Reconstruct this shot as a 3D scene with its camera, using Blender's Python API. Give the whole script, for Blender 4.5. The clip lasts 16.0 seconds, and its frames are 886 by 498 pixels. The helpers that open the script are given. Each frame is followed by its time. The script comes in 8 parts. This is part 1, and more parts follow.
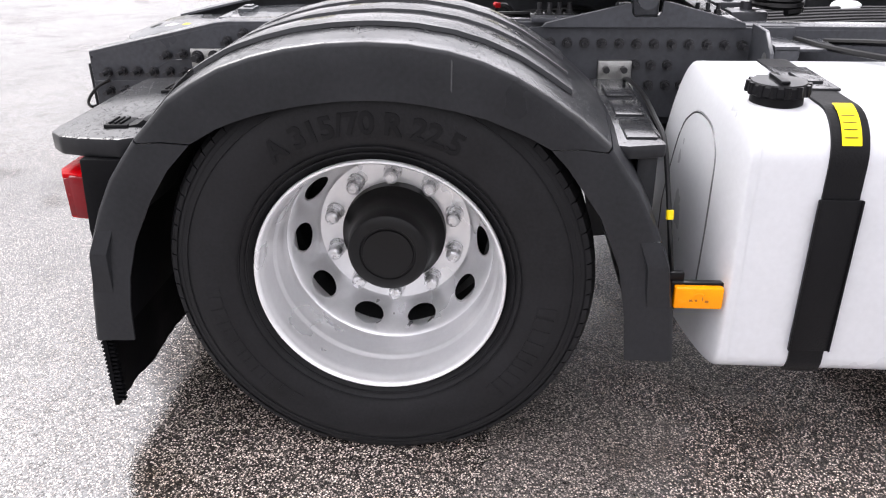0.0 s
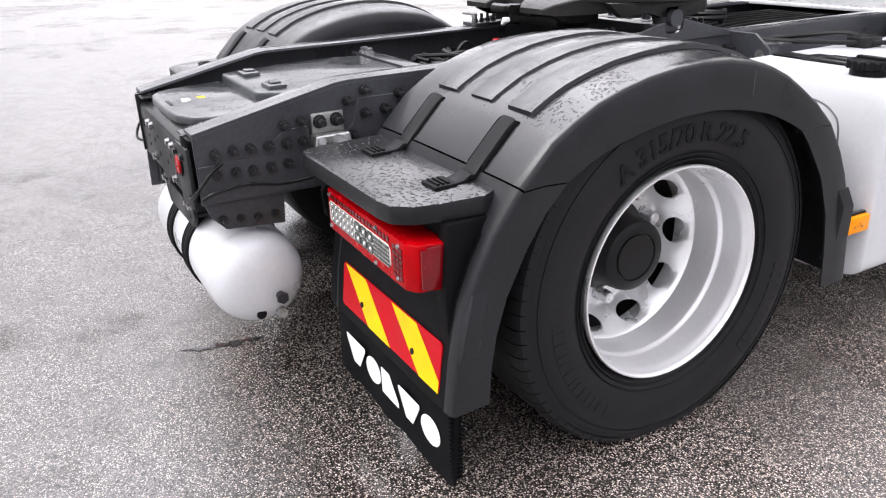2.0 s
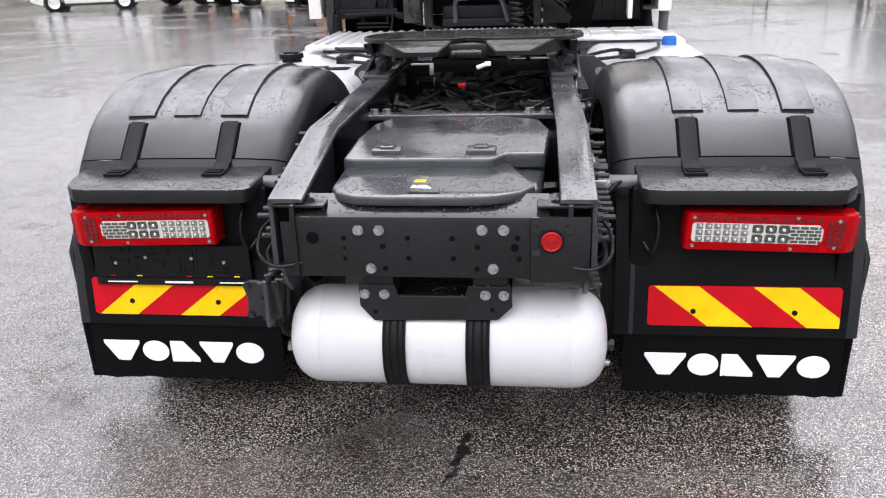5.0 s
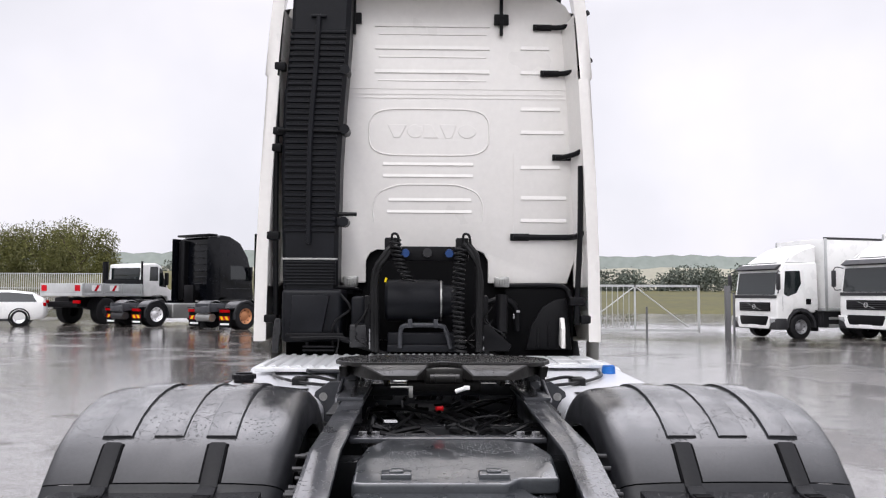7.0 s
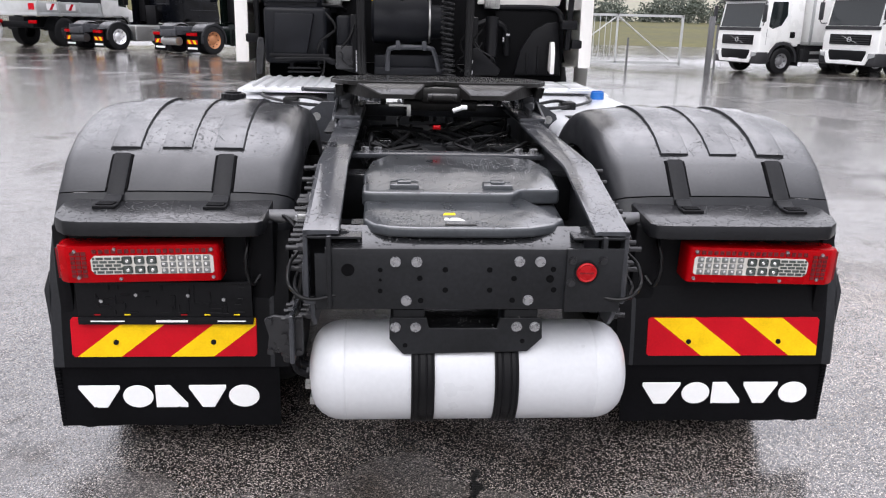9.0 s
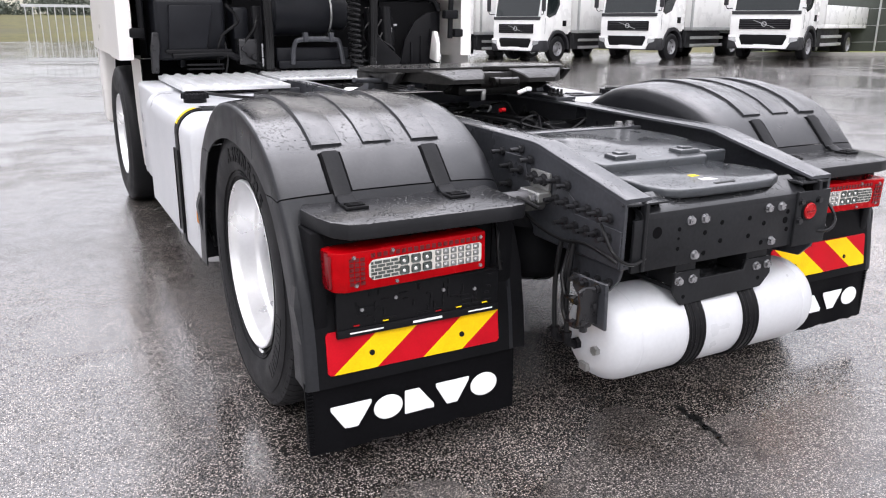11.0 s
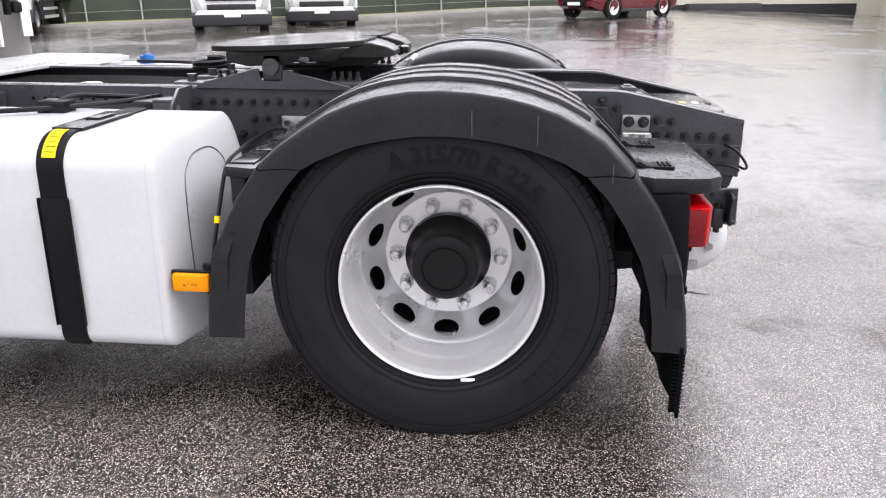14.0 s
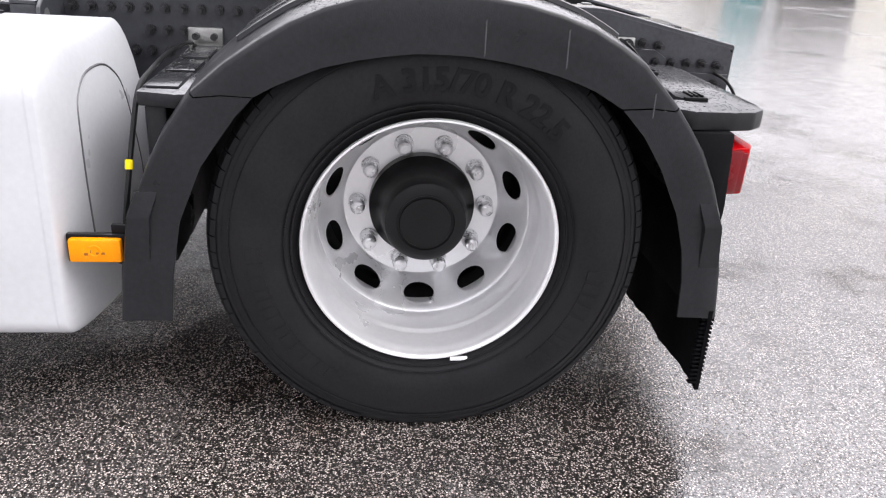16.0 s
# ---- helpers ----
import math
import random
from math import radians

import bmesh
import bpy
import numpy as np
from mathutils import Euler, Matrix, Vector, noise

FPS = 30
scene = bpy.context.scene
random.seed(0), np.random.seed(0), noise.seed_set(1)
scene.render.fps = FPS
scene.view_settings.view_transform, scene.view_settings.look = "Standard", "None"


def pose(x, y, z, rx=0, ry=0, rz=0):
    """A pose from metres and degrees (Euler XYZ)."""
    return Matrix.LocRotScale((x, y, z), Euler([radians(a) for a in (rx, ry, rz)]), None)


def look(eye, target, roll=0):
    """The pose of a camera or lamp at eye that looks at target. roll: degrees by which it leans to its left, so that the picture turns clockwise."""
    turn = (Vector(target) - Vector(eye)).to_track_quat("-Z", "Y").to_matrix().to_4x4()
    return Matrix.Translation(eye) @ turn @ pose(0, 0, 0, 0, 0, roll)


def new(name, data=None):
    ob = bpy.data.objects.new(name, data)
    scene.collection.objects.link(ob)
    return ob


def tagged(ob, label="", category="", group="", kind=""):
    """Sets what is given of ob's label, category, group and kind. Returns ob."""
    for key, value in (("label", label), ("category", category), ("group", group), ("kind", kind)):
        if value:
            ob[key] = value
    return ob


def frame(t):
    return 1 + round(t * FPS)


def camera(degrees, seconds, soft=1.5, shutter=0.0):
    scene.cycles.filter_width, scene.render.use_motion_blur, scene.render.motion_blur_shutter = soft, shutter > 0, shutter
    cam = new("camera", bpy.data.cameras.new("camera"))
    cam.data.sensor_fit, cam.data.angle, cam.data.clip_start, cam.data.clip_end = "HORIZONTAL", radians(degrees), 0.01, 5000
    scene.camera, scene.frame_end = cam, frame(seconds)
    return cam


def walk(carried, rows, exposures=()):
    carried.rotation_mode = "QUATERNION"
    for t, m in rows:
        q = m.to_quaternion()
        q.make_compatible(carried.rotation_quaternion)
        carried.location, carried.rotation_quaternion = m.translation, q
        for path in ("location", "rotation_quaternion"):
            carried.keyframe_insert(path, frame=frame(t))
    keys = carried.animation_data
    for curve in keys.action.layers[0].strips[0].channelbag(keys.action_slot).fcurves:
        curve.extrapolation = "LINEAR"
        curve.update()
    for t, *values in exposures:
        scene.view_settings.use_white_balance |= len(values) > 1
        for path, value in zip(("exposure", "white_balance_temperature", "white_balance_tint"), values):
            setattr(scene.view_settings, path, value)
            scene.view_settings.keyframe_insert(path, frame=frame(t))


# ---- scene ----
cam = camera(59.58, 16.0, soft=1.15)
ROWS = [
    (0.0, 2.8074, 0.2574, 1.3365, 64.609, -0.519, 94.116),
    (0.5, 2.8588, -0.0753, 1.3314, 65.792, -0.941, 87.388),
    (1.0, 2.7604, -0.5033, 1.3371, 66.623, -0.624, 78.808),
    (1.5, 2.7127, -0.9598, 1.3293, 67.208, -0.001, 70.126),
    (2.0, 2.5398, -1.4335, 1.3339, 67.803, 1.091, 60.479),
    (2.5, 2.2476, -1.8543, 1.3614, 68.320, 2.235, 51.110),
    (3.0, 1.9209, -2.2693, 1.4050, 68.415, 2.592, 41.190),
    (3.5, 1.4489, -2.5958, 1.4131, 68.597, 2.728, 30.649),
    (4.0, 1.0351, -2.8128, 1.4156, 68.613, 2.706, 22.288),
    (4.2, 0.8458, -2.8641, 1.4285, 68.779, 2.530, 18.305),
    (6.3, -0.0846, -2.9445, 1.3839, 77.991, 0.222, -0.997),
    (6.5, -0.0866, -2.9389, 1.3914, 82.191, 0.036, -1.179),
    (7.0, -0.0900, -2.9426, 1.4127, 93.364, -0.250, -1.444),
    (7.5, -0.0913, -2.9721, 1.4007, 96.973, -0.028, -1.735),
    (8.0, -0.1056, -2.9339, 1.3954, 88.399, 0.180, -1.866),
    (8.5, -0.1194, -2.9470, 1.3752, 78.442, -0.144, -2.053),
    (9.0, -0.1901, -2.9698, 1.3663, 73.682, -1.268, -3.296),
    (9.5, -0.4415, -2.9249, 1.3233, 73.020, -2.092, -6.317),
    (10.0, -0.8681, -2.8661, 1.3289, 73.308, -1.914, -11.619),
    (10.2, -1.0752, -2.8501, 1.3042, 73.485, -1.657, -14.500),
    (12.3, -2.8248, -1.6852, 1.3095, 73.127, 1.264, -53.835),
    (12.5, -2.9413, -1.5024, 1.2821, 73.060, 1.311, -57.818),
    (13.0, -3.1523, -1.0230, 1.2833, 72.756, 1.284, -68.415),
    (13.5, -3.2241, -0.5839, 1.2849, 72.308, 1.036, -77.233),
    (14.0, -3.2818, -0.1925, 1.2880, 71.691, 0.614, -85.125),
    (14.5, -3.1591, 0.0650, 1.2594, 70.958, 0.109, -90.939),
    (15.0, -3.1416, 0.1843, 1.2602, 70.068, -0.708, -94.815),
    (15.5, -3.1208, 0.1875, 1.2564, 68.385, -1.547, -95.811),
    (16.0, -2.8370, 0.1661, 1.1829, 66.793, -2.294, -95.832),
]
walk(cam, [(t, pose(x, y, z, rx, ry, rz)) for t, x, y, z, rx, ry, rz in ROWS],
     exposures=[(0.0, 0.64, 6500, 10), (2.0, 0.47, 6480, 10), (3.5, 0.24, 6450, 10), (4.2, 0.24, 6400, 10), (6.3, 0.16, 6420, 10), (6.6, 0.10, 6430, 10), (7.0, -0.12, 6400, 10), (7.5, -0.34, 6380, 9), (8.0, -0.60, 6120, 7), (8.25, -0.48, 6200, 8), (8.5, -0.22, 6270, 8), (9.0, 0.10, 6330, 10), (9.5, 0.24, 6340, 10), (10.2, 0.28, 6350, 10), (12.3, 0.36, 6450, 10), (16.0, 0.56, 6480, 10)])

# ---- world: rainy overcast daylight ----
world = bpy.data.worlds.new("overcast_sky")
scene.world = world
world.use_nodes = True
wn, wl = world.node_tree.nodes, world.node_tree.links
wn.clear()
w_out, w_bg = wn.new("ShaderNodeOutputWorld"), wn.new("ShaderNodeBackground")
w_sky = wn.new("ShaderNodeTexSky")
w_sky.sky_type = "NISHITA"
w_sky.sun_disc = False
w_sky.sun_elevation, w_sky.sun_rotation = radians(48), radians(200)
w_sky.air_density, w_sky.dust_density, w_sky.ozone_density = 1.0, 6.0, 0.5
w_hsv = wn.new("ShaderNodeHueSaturation")
w_hsv.inputs["Saturation"].default_value = 0.15
w_hsv.inputs["Value"].default_value = 0.05
w_tc = wn.new("ShaderNodeTexCoord")
w_noise = wn.new("ShaderNodeTexNoise")
w_noise.inputs["Scale"].default_value = 2.2
w_noise.inputs["Detail"].default_value = 5
w_ramp = wn.new("ShaderNodeValToRGB")
w_ramp.color_ramp.elements[0].position, w_ramp.color_ramp.elements[0].color = 0.34, (0.70, 0.69, 0.748, 1)
w_ramp.color_ramp.elements[1].position, w_ramp.color_ramp.elements[1].color = 0.68, (0.95, 0.91, 0.97, 1)
# rain clouds: brightest overhead, with a pale rim at the horizon
w_sep = wn.new("ShaderNodeSeparateXYZ")
w_up = wn.new("ShaderNodeValToRGB")
for pos, val in ((0.14, 1.10), (0.34, 1.0), (0.60, 1.75)):
    w_up.color_ramp.elements.new(pos)
for el, val in zip(w_up.color_ramp.elements, (1.25, 1.10, 1.0, 1.75, 2.9)):
    el.color = (val / 3, val / 3, val / 3, 1)
w_gain = wn.new("ShaderNodeMath")
w_gain.operation = "MULTIPLY"
w_gain.inputs[1].default_value = 3.0
# sky dimmed on one side, out of view, to fit the ground's reflections
w_side = wn.new("ShaderNodeMapRange")
w_side.interpolation_type = "SMOOTHSTEP"
w_side.inputs["From Min"].default_value, w_side.inputs["From Max"].default_value = -0.95, -0.35
w_side.inputs["To Min"].default_value, w_side.inputs["To Max"].default_value = 0.72, 1.0
w_dot = wn.new("ShaderNodeVectorMath")
w_dot.operation = "DOT_PRODUCT"
w_dot.inputs[1].default_value = (0.80, 0.60, 0.0)
w_both = wn.new("ShaderNodeMath")
w_both.operation = "MULTIPLY"
w_scale = wn.new("ShaderNodeVectorMath")
w_scale.operation = "SCALE"
wl.new(w_tc.outputs["Generated"], w_sep.inputs[0])
wl.new(w_sep.outputs["Z"], w_up.inputs["Fac"])
wl.new(w_up.outputs["Color"], w_gain.inputs[0])
wl.new(w_ramp.outputs["Color"], w_scale.inputs[0])
wl.new(w_tc.outputs["Generated"], w_dot.inputs[0])
wl.new(w_dot.outputs["Value"], w_side.inputs["Value"])
wl.new(w_gain.outputs[0], w_both.inputs[0])
wl.new(w_side.outputs["Result"], w_both.inputs[1])
wl.new(w_both.outputs[0], w_scale.inputs["Scale"])
w_add = wn.new("ShaderNodeMix")
w_add.data_type, w_add.blend_type = "RGBA", "ADD"
w_add.inputs[0].default_value = 1.0
wl.new(w_sky.outputs[0], w_hsv.inputs["Color"])
wl.new(w_tc.outputs["Generated"], w_noise.inputs["Vector"])
wl.new(w_noise.outputs["Fac"], w_ramp.inputs["Fac"])
wl.new(w_scale.outputs[0], w_add.inputs[6])
wl.new(w_hsv.outputs["Color"], w_add.inputs[7])
wl.new(w_add.outputs[2], w_bg.inputs["Color"])
w_bg.inputs["Strength"].default_value = 1.0
wl.new(w_bg.outputs[0], w_out.inputs["Surface"])

sun = new("sun", bpy.data.lights.new("sun", "SUN"))
sun.data.energy, sun.data.angle, sun.data.color = 0.6, radians(40), (1.0, 0.98, 0.95)
sun.matrix_world = look((-8, -20, 24), (0, 0, 0))


# ---- materials ----
def mat(name, color, rough=0.5, metal=0.0, var=0.25, scale=6.0, bump=0.0, bump_scale=80.0, rough_var=0.1,
        coat=0.0, drops=0.0, drop_scale=130.0, cover=(0.05, 0.90), spec=0.5, wet=0.0, wet_ior=1.6):
    """A worn surface: two scales of colour change, changing gloss, fine relief and, where wet, rain drops."""
    m = bpy.data.materials.new(name)
    m.use_nodes = True
    n, l = m.node_tree.nodes, m.node_tree.links
    b = n["Principled BSDF"]
    tc = n.new("ShaderNodeTexCoord")
    big, fine = n.new("ShaderNodeTexNoise"), n.new("ShaderNodeTexNoise")
    for node, s, d in ((big, scale, 4), (fine, scale * 14, 3)):
        node.inputs["Scale"].default_value, node.inputs["Detail"].default_value = s, d
        l.new(tc.outputs["Object"], node.inputs["Vector"])
    mixf = n.new("ShaderNodeMath")
    mixf.operation = "MULTIPLY_ADD"
    mixf.inputs[1].default_value, mixf.inputs[2].default_value = 0.45, 0.0
    l.new(fine.outputs["Fac"], mixf.inputs[0])
    tot = n.new("ShaderNodeMath")
    tot.operation = "MULTIPLY_ADD"
    tot.inputs[1].default_value = 0.55
    l.new(big.outputs["Fac"], tot.inputs[0])
    l.new(mixf.outputs[0], tot.inputs[2])
    ramp = n.new("ShaderNodeValToRGB")
    ramp.color_ramp.elements[0].position, ramp.color_ramp.elements[1].position = 0.32, 0.68
    ramp.color_ramp.elements[0].color = (*[c * (1 - var) for c in color], 1)
    ramp.color_ramp.elements[1].color = (*[min(1, c * (1 + var)) for c in color], 1)
    l.new(tot.outputs[0], ramp.inputs["Fac"])
    l.new(ramp.outputs["Color"], b.inputs["Base Color"])
    rr = n.new("ShaderNodeMapRange")
    rr.inputs["From Min"].default_value, rr.inputs["From Max"].default_value = 0.3, 0.7
    rr.inputs["To Min"].default_value, rr.inputs["To Max"].default_value = max(0.02, rough - rough_var), min(1, rough + rough_var)
    l.new(big.outputs["Fac"], rr.inputs["Value"])
    l.new(rr.outputs["Result"], b.inputs["Roughness"])
    b.inputs["Metallic"].default_value = metal
    b.inputs["Specular IOR Level"].default_value = spec
    b.inputs["Coat Weight"].default_value = coat
    b.inputs["Coat Roughness"].default_value = 0.06
    up = None
    if wet or drops:
        # rain lies on what faces up
        geo, sxyz, up = n.new("ShaderNodeNewGeometry"), n.new("ShaderNodeSeparateXYZ"), n.new("ShaderNodeMapRange")
        up.interpolation_type = "SMOOTHSTEP"
        up.inputs["From Min"].default_value, up.inputs["From Max"].default_value = 0.62, 0.97
        l.new(geo.outputs["Normal"], sxyz.inputs[0])
        l.new(sxyz.outputs["Z"], up.inputs["Value"])
    if wet:
        cw = n.new("ShaderNodeMath")
        cw.operation = "MULTIPLY"
        sheet = n.new("ShaderNodeMapRange")
        sheet.inputs["From Min"].default_value, sheet.inputs["From Max"].default_value = 0.36, 0.60
        sheet.inputs["To Min"].default_value, sheet.inputs["To Max"].default_value = wet, wet * 0.72
        l.new(big.outputs["Fac"], sheet.inputs["Value"])
        l.new(sheet.outputs["Result"], cw.inputs[1])
        l.new(up.outputs["Result"], cw.inputs[0])
        l.new(cw.outputs[0], b.inputs["Coat Weight"])
        b.inputs["Coat IOR"].default_value = wet_ior
        film = n.new("ShaderNodeMapRange")
        film.inputs["From Min"].default_value, film.inputs["From Max"].default_value = 0.40, 0.62
        film.inputs["To Min"].default_value, film.inputs["To Max"].default_value = 0.025, 0.09
        l.new(big.outputs["Fac"], film.inputs["Value"])
        l.new(film.outputs["Result"], b.inputs["Coat Roughness"])
    last = None
    if bump:
        bt = n.new("ShaderNodeTexNoise")
        bt.inputs["Scale"].default_value, bt.inputs["Detail"].default_value = bump_scale, 3
        l.new(tc.outputs["Object"], bt.inputs["Vector"])
        bn = n.new("ShaderNodeBump")
        bn.inputs["Strength"].default_value, bn.inputs["Distance"].default_value = bump, 0.004
        l.new(bt.outputs["Fac"], bn.inputs["Height"])
        last = bn
    if drops:
        vo = n.new("ShaderNodeTexVoronoi")
        vo.inputs["Scale"].default_value = drop_scale
        l.new(tc.outputs["Object"], vo.inputs["Vector"])
        dr = n.new("ShaderNodeMapRange")
        dr.interpolation_type = "SMOOTHSTEP"
        dr.inputs["From Min"].default_value, dr.inputs["From Max"].default_value = 0.46, 0.18
        l.new(vo.outputs["Distance"], dr.inputs["Value"])
        patch = n.new("ShaderNodeTexNoise")
        patch.inputs["Scale"].default_value = 7.0
        l.new(tc.outputs["Object"], patch.inputs["Vector"])
        sep = n.new("ShaderNodeSeparateColor")
        l.new(vo.outputs["Color"], sep.inputs[0])
        gate = n.new("ShaderNodeMath")
        gate.operation = "LESS_THAN"
        l.new(sep.outputs[0], gate.inputs[0])
        few = n.new("ShaderNodeMapRange")
        few.inputs["From Min"].default_value, few.inputs["From Max"].default_value = 0.42, 0.70
        few.inputs["To Min"].default_value, few.inputs["To Max"].default_value = cover
        l.new(patch.outputs["Fac"], few.inputs["Value"])
        l.new(few.outputs["Result"], gate.inputs[1])
        mul = n.new("ShaderNodeMath")
        mul.operation = "MULTIPLY"
        l.new(dr.outputs["Result"], mul.inputs[0])
        l.new(gate.outputs[0], mul.inputs[1])
        db = n.new("ShaderNodeBump")
        lie = n.new("ShaderNodeMath")
        lie.operation = "MULTIPLY"
        l.new(mul.outputs[0], lie.inputs[0])
        slope = n.new("ShaderNodeMapRange")
        slope.inputs["From Min"].default_value, slope.inputs["From Max"].default_value = 0.76, 0.95
        l.new(sxyz.outputs["Z"], slope.inputs["Value"])
        l.new(slope.outputs["Result"], lie.inputs[1])
        if wet:
            most = n.new("ShaderNodeMath")
            most.operation = "MAXIMUM"
            l.new(cw.outputs[0], most.inputs[0])
            l.new(lie.outputs[0], most.inputs[1])
            l.new(most.outputs[0], b.inputs["Coat Weight"])
        db.inputs["Strength"].default_value, db.inputs["Distance"].default_value = drops, 0.0062
        l.new(lie.outputs[0], db.inputs["Height"])
        if last:
            l.new(last.outputs[0], db.inputs["Normal"])
        last = db
    if last:
        l.new(last.outputs[0], b.inputs["Normal"])
        if wet and drops:
            l.new(last.outputs[0], b.inputs["Coat Normal"])
    return m


M_guard = mat("black_mudguard_plastic", (0.0145, 0.0152, 0.0174), 0.38, var=0.3, bump=0.10, bump_scale=260, drops=1.0, drop_scale=135, rough_var=0.12, wet=1.0, wet_ior=3.2, spec=0.25)
M_shelf = mat("wet_black_shelf_plastic", (0.0115, 0.0118, 0.0134), 0.40, var=0.3, bump=0.10, bump_scale=260, drops=1.0, drop_scale=112, cover=(0.35, 0.95), rough_var=0.12, wet=0.8, wet_ior=2.6, spec=0.22)
# black of the back panels, and of the shade laid over the shell's back
M_guardback = mat("guard_back_rubber_and_shade", (0.0048, 0.0048, 0.0056), 0.52, spec=0.08, var=0.35, scale=7, bump=0.1, bump_scale=160, drops=0.3)
M_rubber = mat("tyre_rubber", (0.0112, 0.0112, 0.0124), 0.52, spec=0.17, var=0.35, scale=9, bump=0.15, bump_scale=180)
M_flap = mat("flap_rubber", (0.0035, 0.0035, 0.0042), 0.55, spec=0.05, var=0.4, scale=7, bump=0.1, bump_scale=120, drops=0.25)
M_strap = mat("strap_rubber", (0.0050, 0.0050, 0.0058), 0.42, spec=0.14, bump=0.2, bump_scale=200)
M_band = mat("smooth_strap_rubber", (0.0092, 0.0095, 0.0108), 0.45, spec=0.20, var=0.3, scale=9, bump=0.1, bump_scale=200)
# chassis paint again, darker: shade at the tail is put into the colour
M_tail = mat("chassis_paint_shaded_tail", (0.0120, 0.0125, 0.0140), 0.42, var=0.35, scale=6, bump=0.10, bump_scale=110, drops=0.9, drop_scale=115, rough_var=0.14, wet=1.0, wet_ior=2.5, spec=0.20)
M_chassis = mat("dark_grey_chassis_paint", (0.043, 0.045, 0.051), 0.38, var=0.3, scale=5, bump=0.08, bump_scale=90, drops=0.9, drop_scale=125, rough_var=0.14, wet=1.0, wet_ior=3.0, spec=0.30)
M_lid = mat("wet_black_lid_plastic", (0.040, 0.044, 0.049), 0.34, var=0.3, scale=7, bump=0.05, bump_scale=120, drops=1.0, drop_scale=120, wet=1.0, wet_ior=3.1, spec=0.4)
M_bolt = mat("dark_steel_bolt", (0.020, 0.020, 0.022), 0.34, metal=0.3, var=0.3, scale=30)
M_steel = mat("bright_zinc_steel", (0.36, 0.36, 0.37), 0.30, metal=0.85, var=0.4, scale=60)
M_nut = mat("bright_nut_cap", (0.62, 0.62, 0.63), 0.30, metal=0.6, var=0.25, scale=50)
M_castalu = mat("cast_aluminium", (0.34, 0.34, 0.33), 0.38, metal=0.8, var=0.3, scale=25, bump=0.3, bump_scale=120)
M_rim = mat("silver_wheel_paint", (0.80, 0.80, 0.81), 0.29, metal=0.62, var=0.04, scale=5, rough_var=0.03, bump=0.03, bump_scale=300)
M_hub = mat("black_hub_paint", (0.0045, 0.0045, 0.005), 0.42, spec=0.25, var=0.3, scale=10, bump=0.08)
M_white = mat("white_paint", (0.80, 0.80, 0.79), 0.3, var=0.03, scale=3, coat=0.3, rough_var=0.08)
M_cabwhite = mat("cream_white_cab_paint", (0.74, 0.72, 0.695), 0.35, var=0.04, scale=2, coat=0.2)
M_tank = mat("white_tank_paint", (0.56, 0.568, 0.59), 0.36, var=0.05, scale=5, coat=0.25, drops=0.12, bump=0.02, bump_scale=14)
M_alu = mat("ribbed_aluminium", (0.72, 0.73, 0.74), 0.38, metal=0.5, var=0.1, scale=8)
M_red = mat("red_lamp_plastic", (0.34, 0.0006, 0.003), 0.20, var=0.22, scale=24, coat=0.04, spec=0.06)
M_redside = mat("dark_red_side_lens", (0.15, 0.001, 0.004), 0.2, var=0.15, scale=20, coat=0.2, spec=0.3)
M_redgrid = mat("dark_red_reflector_grid", (0.10, 0.001, 0.003), 0.3, var=0.3, scale=30)
M_clear = mat("clear_lamp_lens", (0.66, 0.63, 0.58), 0.14, metal=0.2, var=0.12, scale=30, coat=0.7)
M_ledgrey = mat("grey_led_cell", (0.16, 0.165, 0.16), 0.25, var=0.3, scale=40, coat=0.4)
M_led = mat("lamp_reflector_cup", (0.82, 0.82, 0.80), 0.18, metal=0.8, var=0.15, scale=60)
M_lampdark = mat("dark_lamp_cell", (0.05, 0.06, 0.055), 0.25, var=0.3, scale=30, coat=0.4)
M_orange = mat("orange_marker_lens", (0.92, 0.30, 0.0005), 0.22, var=0.12, scale=30, coat=0.12, spec=0.15)
M_orangedark = mat("dark_orange_lens_mark", (0.30, 0.07, 0.001), 0.3, var=0.2, scale=40)
M_hazred = mat("red_reflective_sheet", (0.46, 0.004, 0.012), 0.4, var=0.12, scale=14, spec=0.12, bump=0.1, bump_scale=400)
M_hazyel = mat("yellow_reflective_sheet", (0.84, 0.53, 0.003), 0.38, var=0.14, scale=14, spec=0.15, bump=0.2, bump_scale=400)
M_paint_white = mat("white_print", (0.84, 0.84, 0.84), 0.45, var=0.03)
M_yellow = mat("yellow_sticker", (0.84, 0.62, 0.008), 0.45, spec=0.2, var=0.08, scale=20)
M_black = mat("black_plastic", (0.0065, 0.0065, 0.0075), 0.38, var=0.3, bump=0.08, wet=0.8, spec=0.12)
M_black_cab = mat("black_intake_plastic", (0.0070, 0.0076, 0.0100), 0.42, var=0.3, bump=0.08, spec=0.18)
M_cable = mat("cable_sheath", (0.005, 0.005, 0.0055), 0.35, var=0.3, spec=0.25)
M_blue = mat("blue_plastic_cap", (0.015, 0.13, 0.45), 0.35, var=0.1)
M_redcap = mat("red_plastic_cap", (0.36, 0.003, 0.006), 0.30, var=0.15, scale=30, spec=0.25)
M_grease = mat("greasy_coupling_plate", (0.009, 0.0085, 0.008), 0.42, var=0.7, scale=6, bump=0.9, bump_scale=26, drops=0.8, drop_scale=110, wet=0.9, wet_ior=2.0, spec=0.25)
M_airblue = mat("dark_blue_coupling", (0.008, 0.045, 0.17), 0.35, var=0.15)
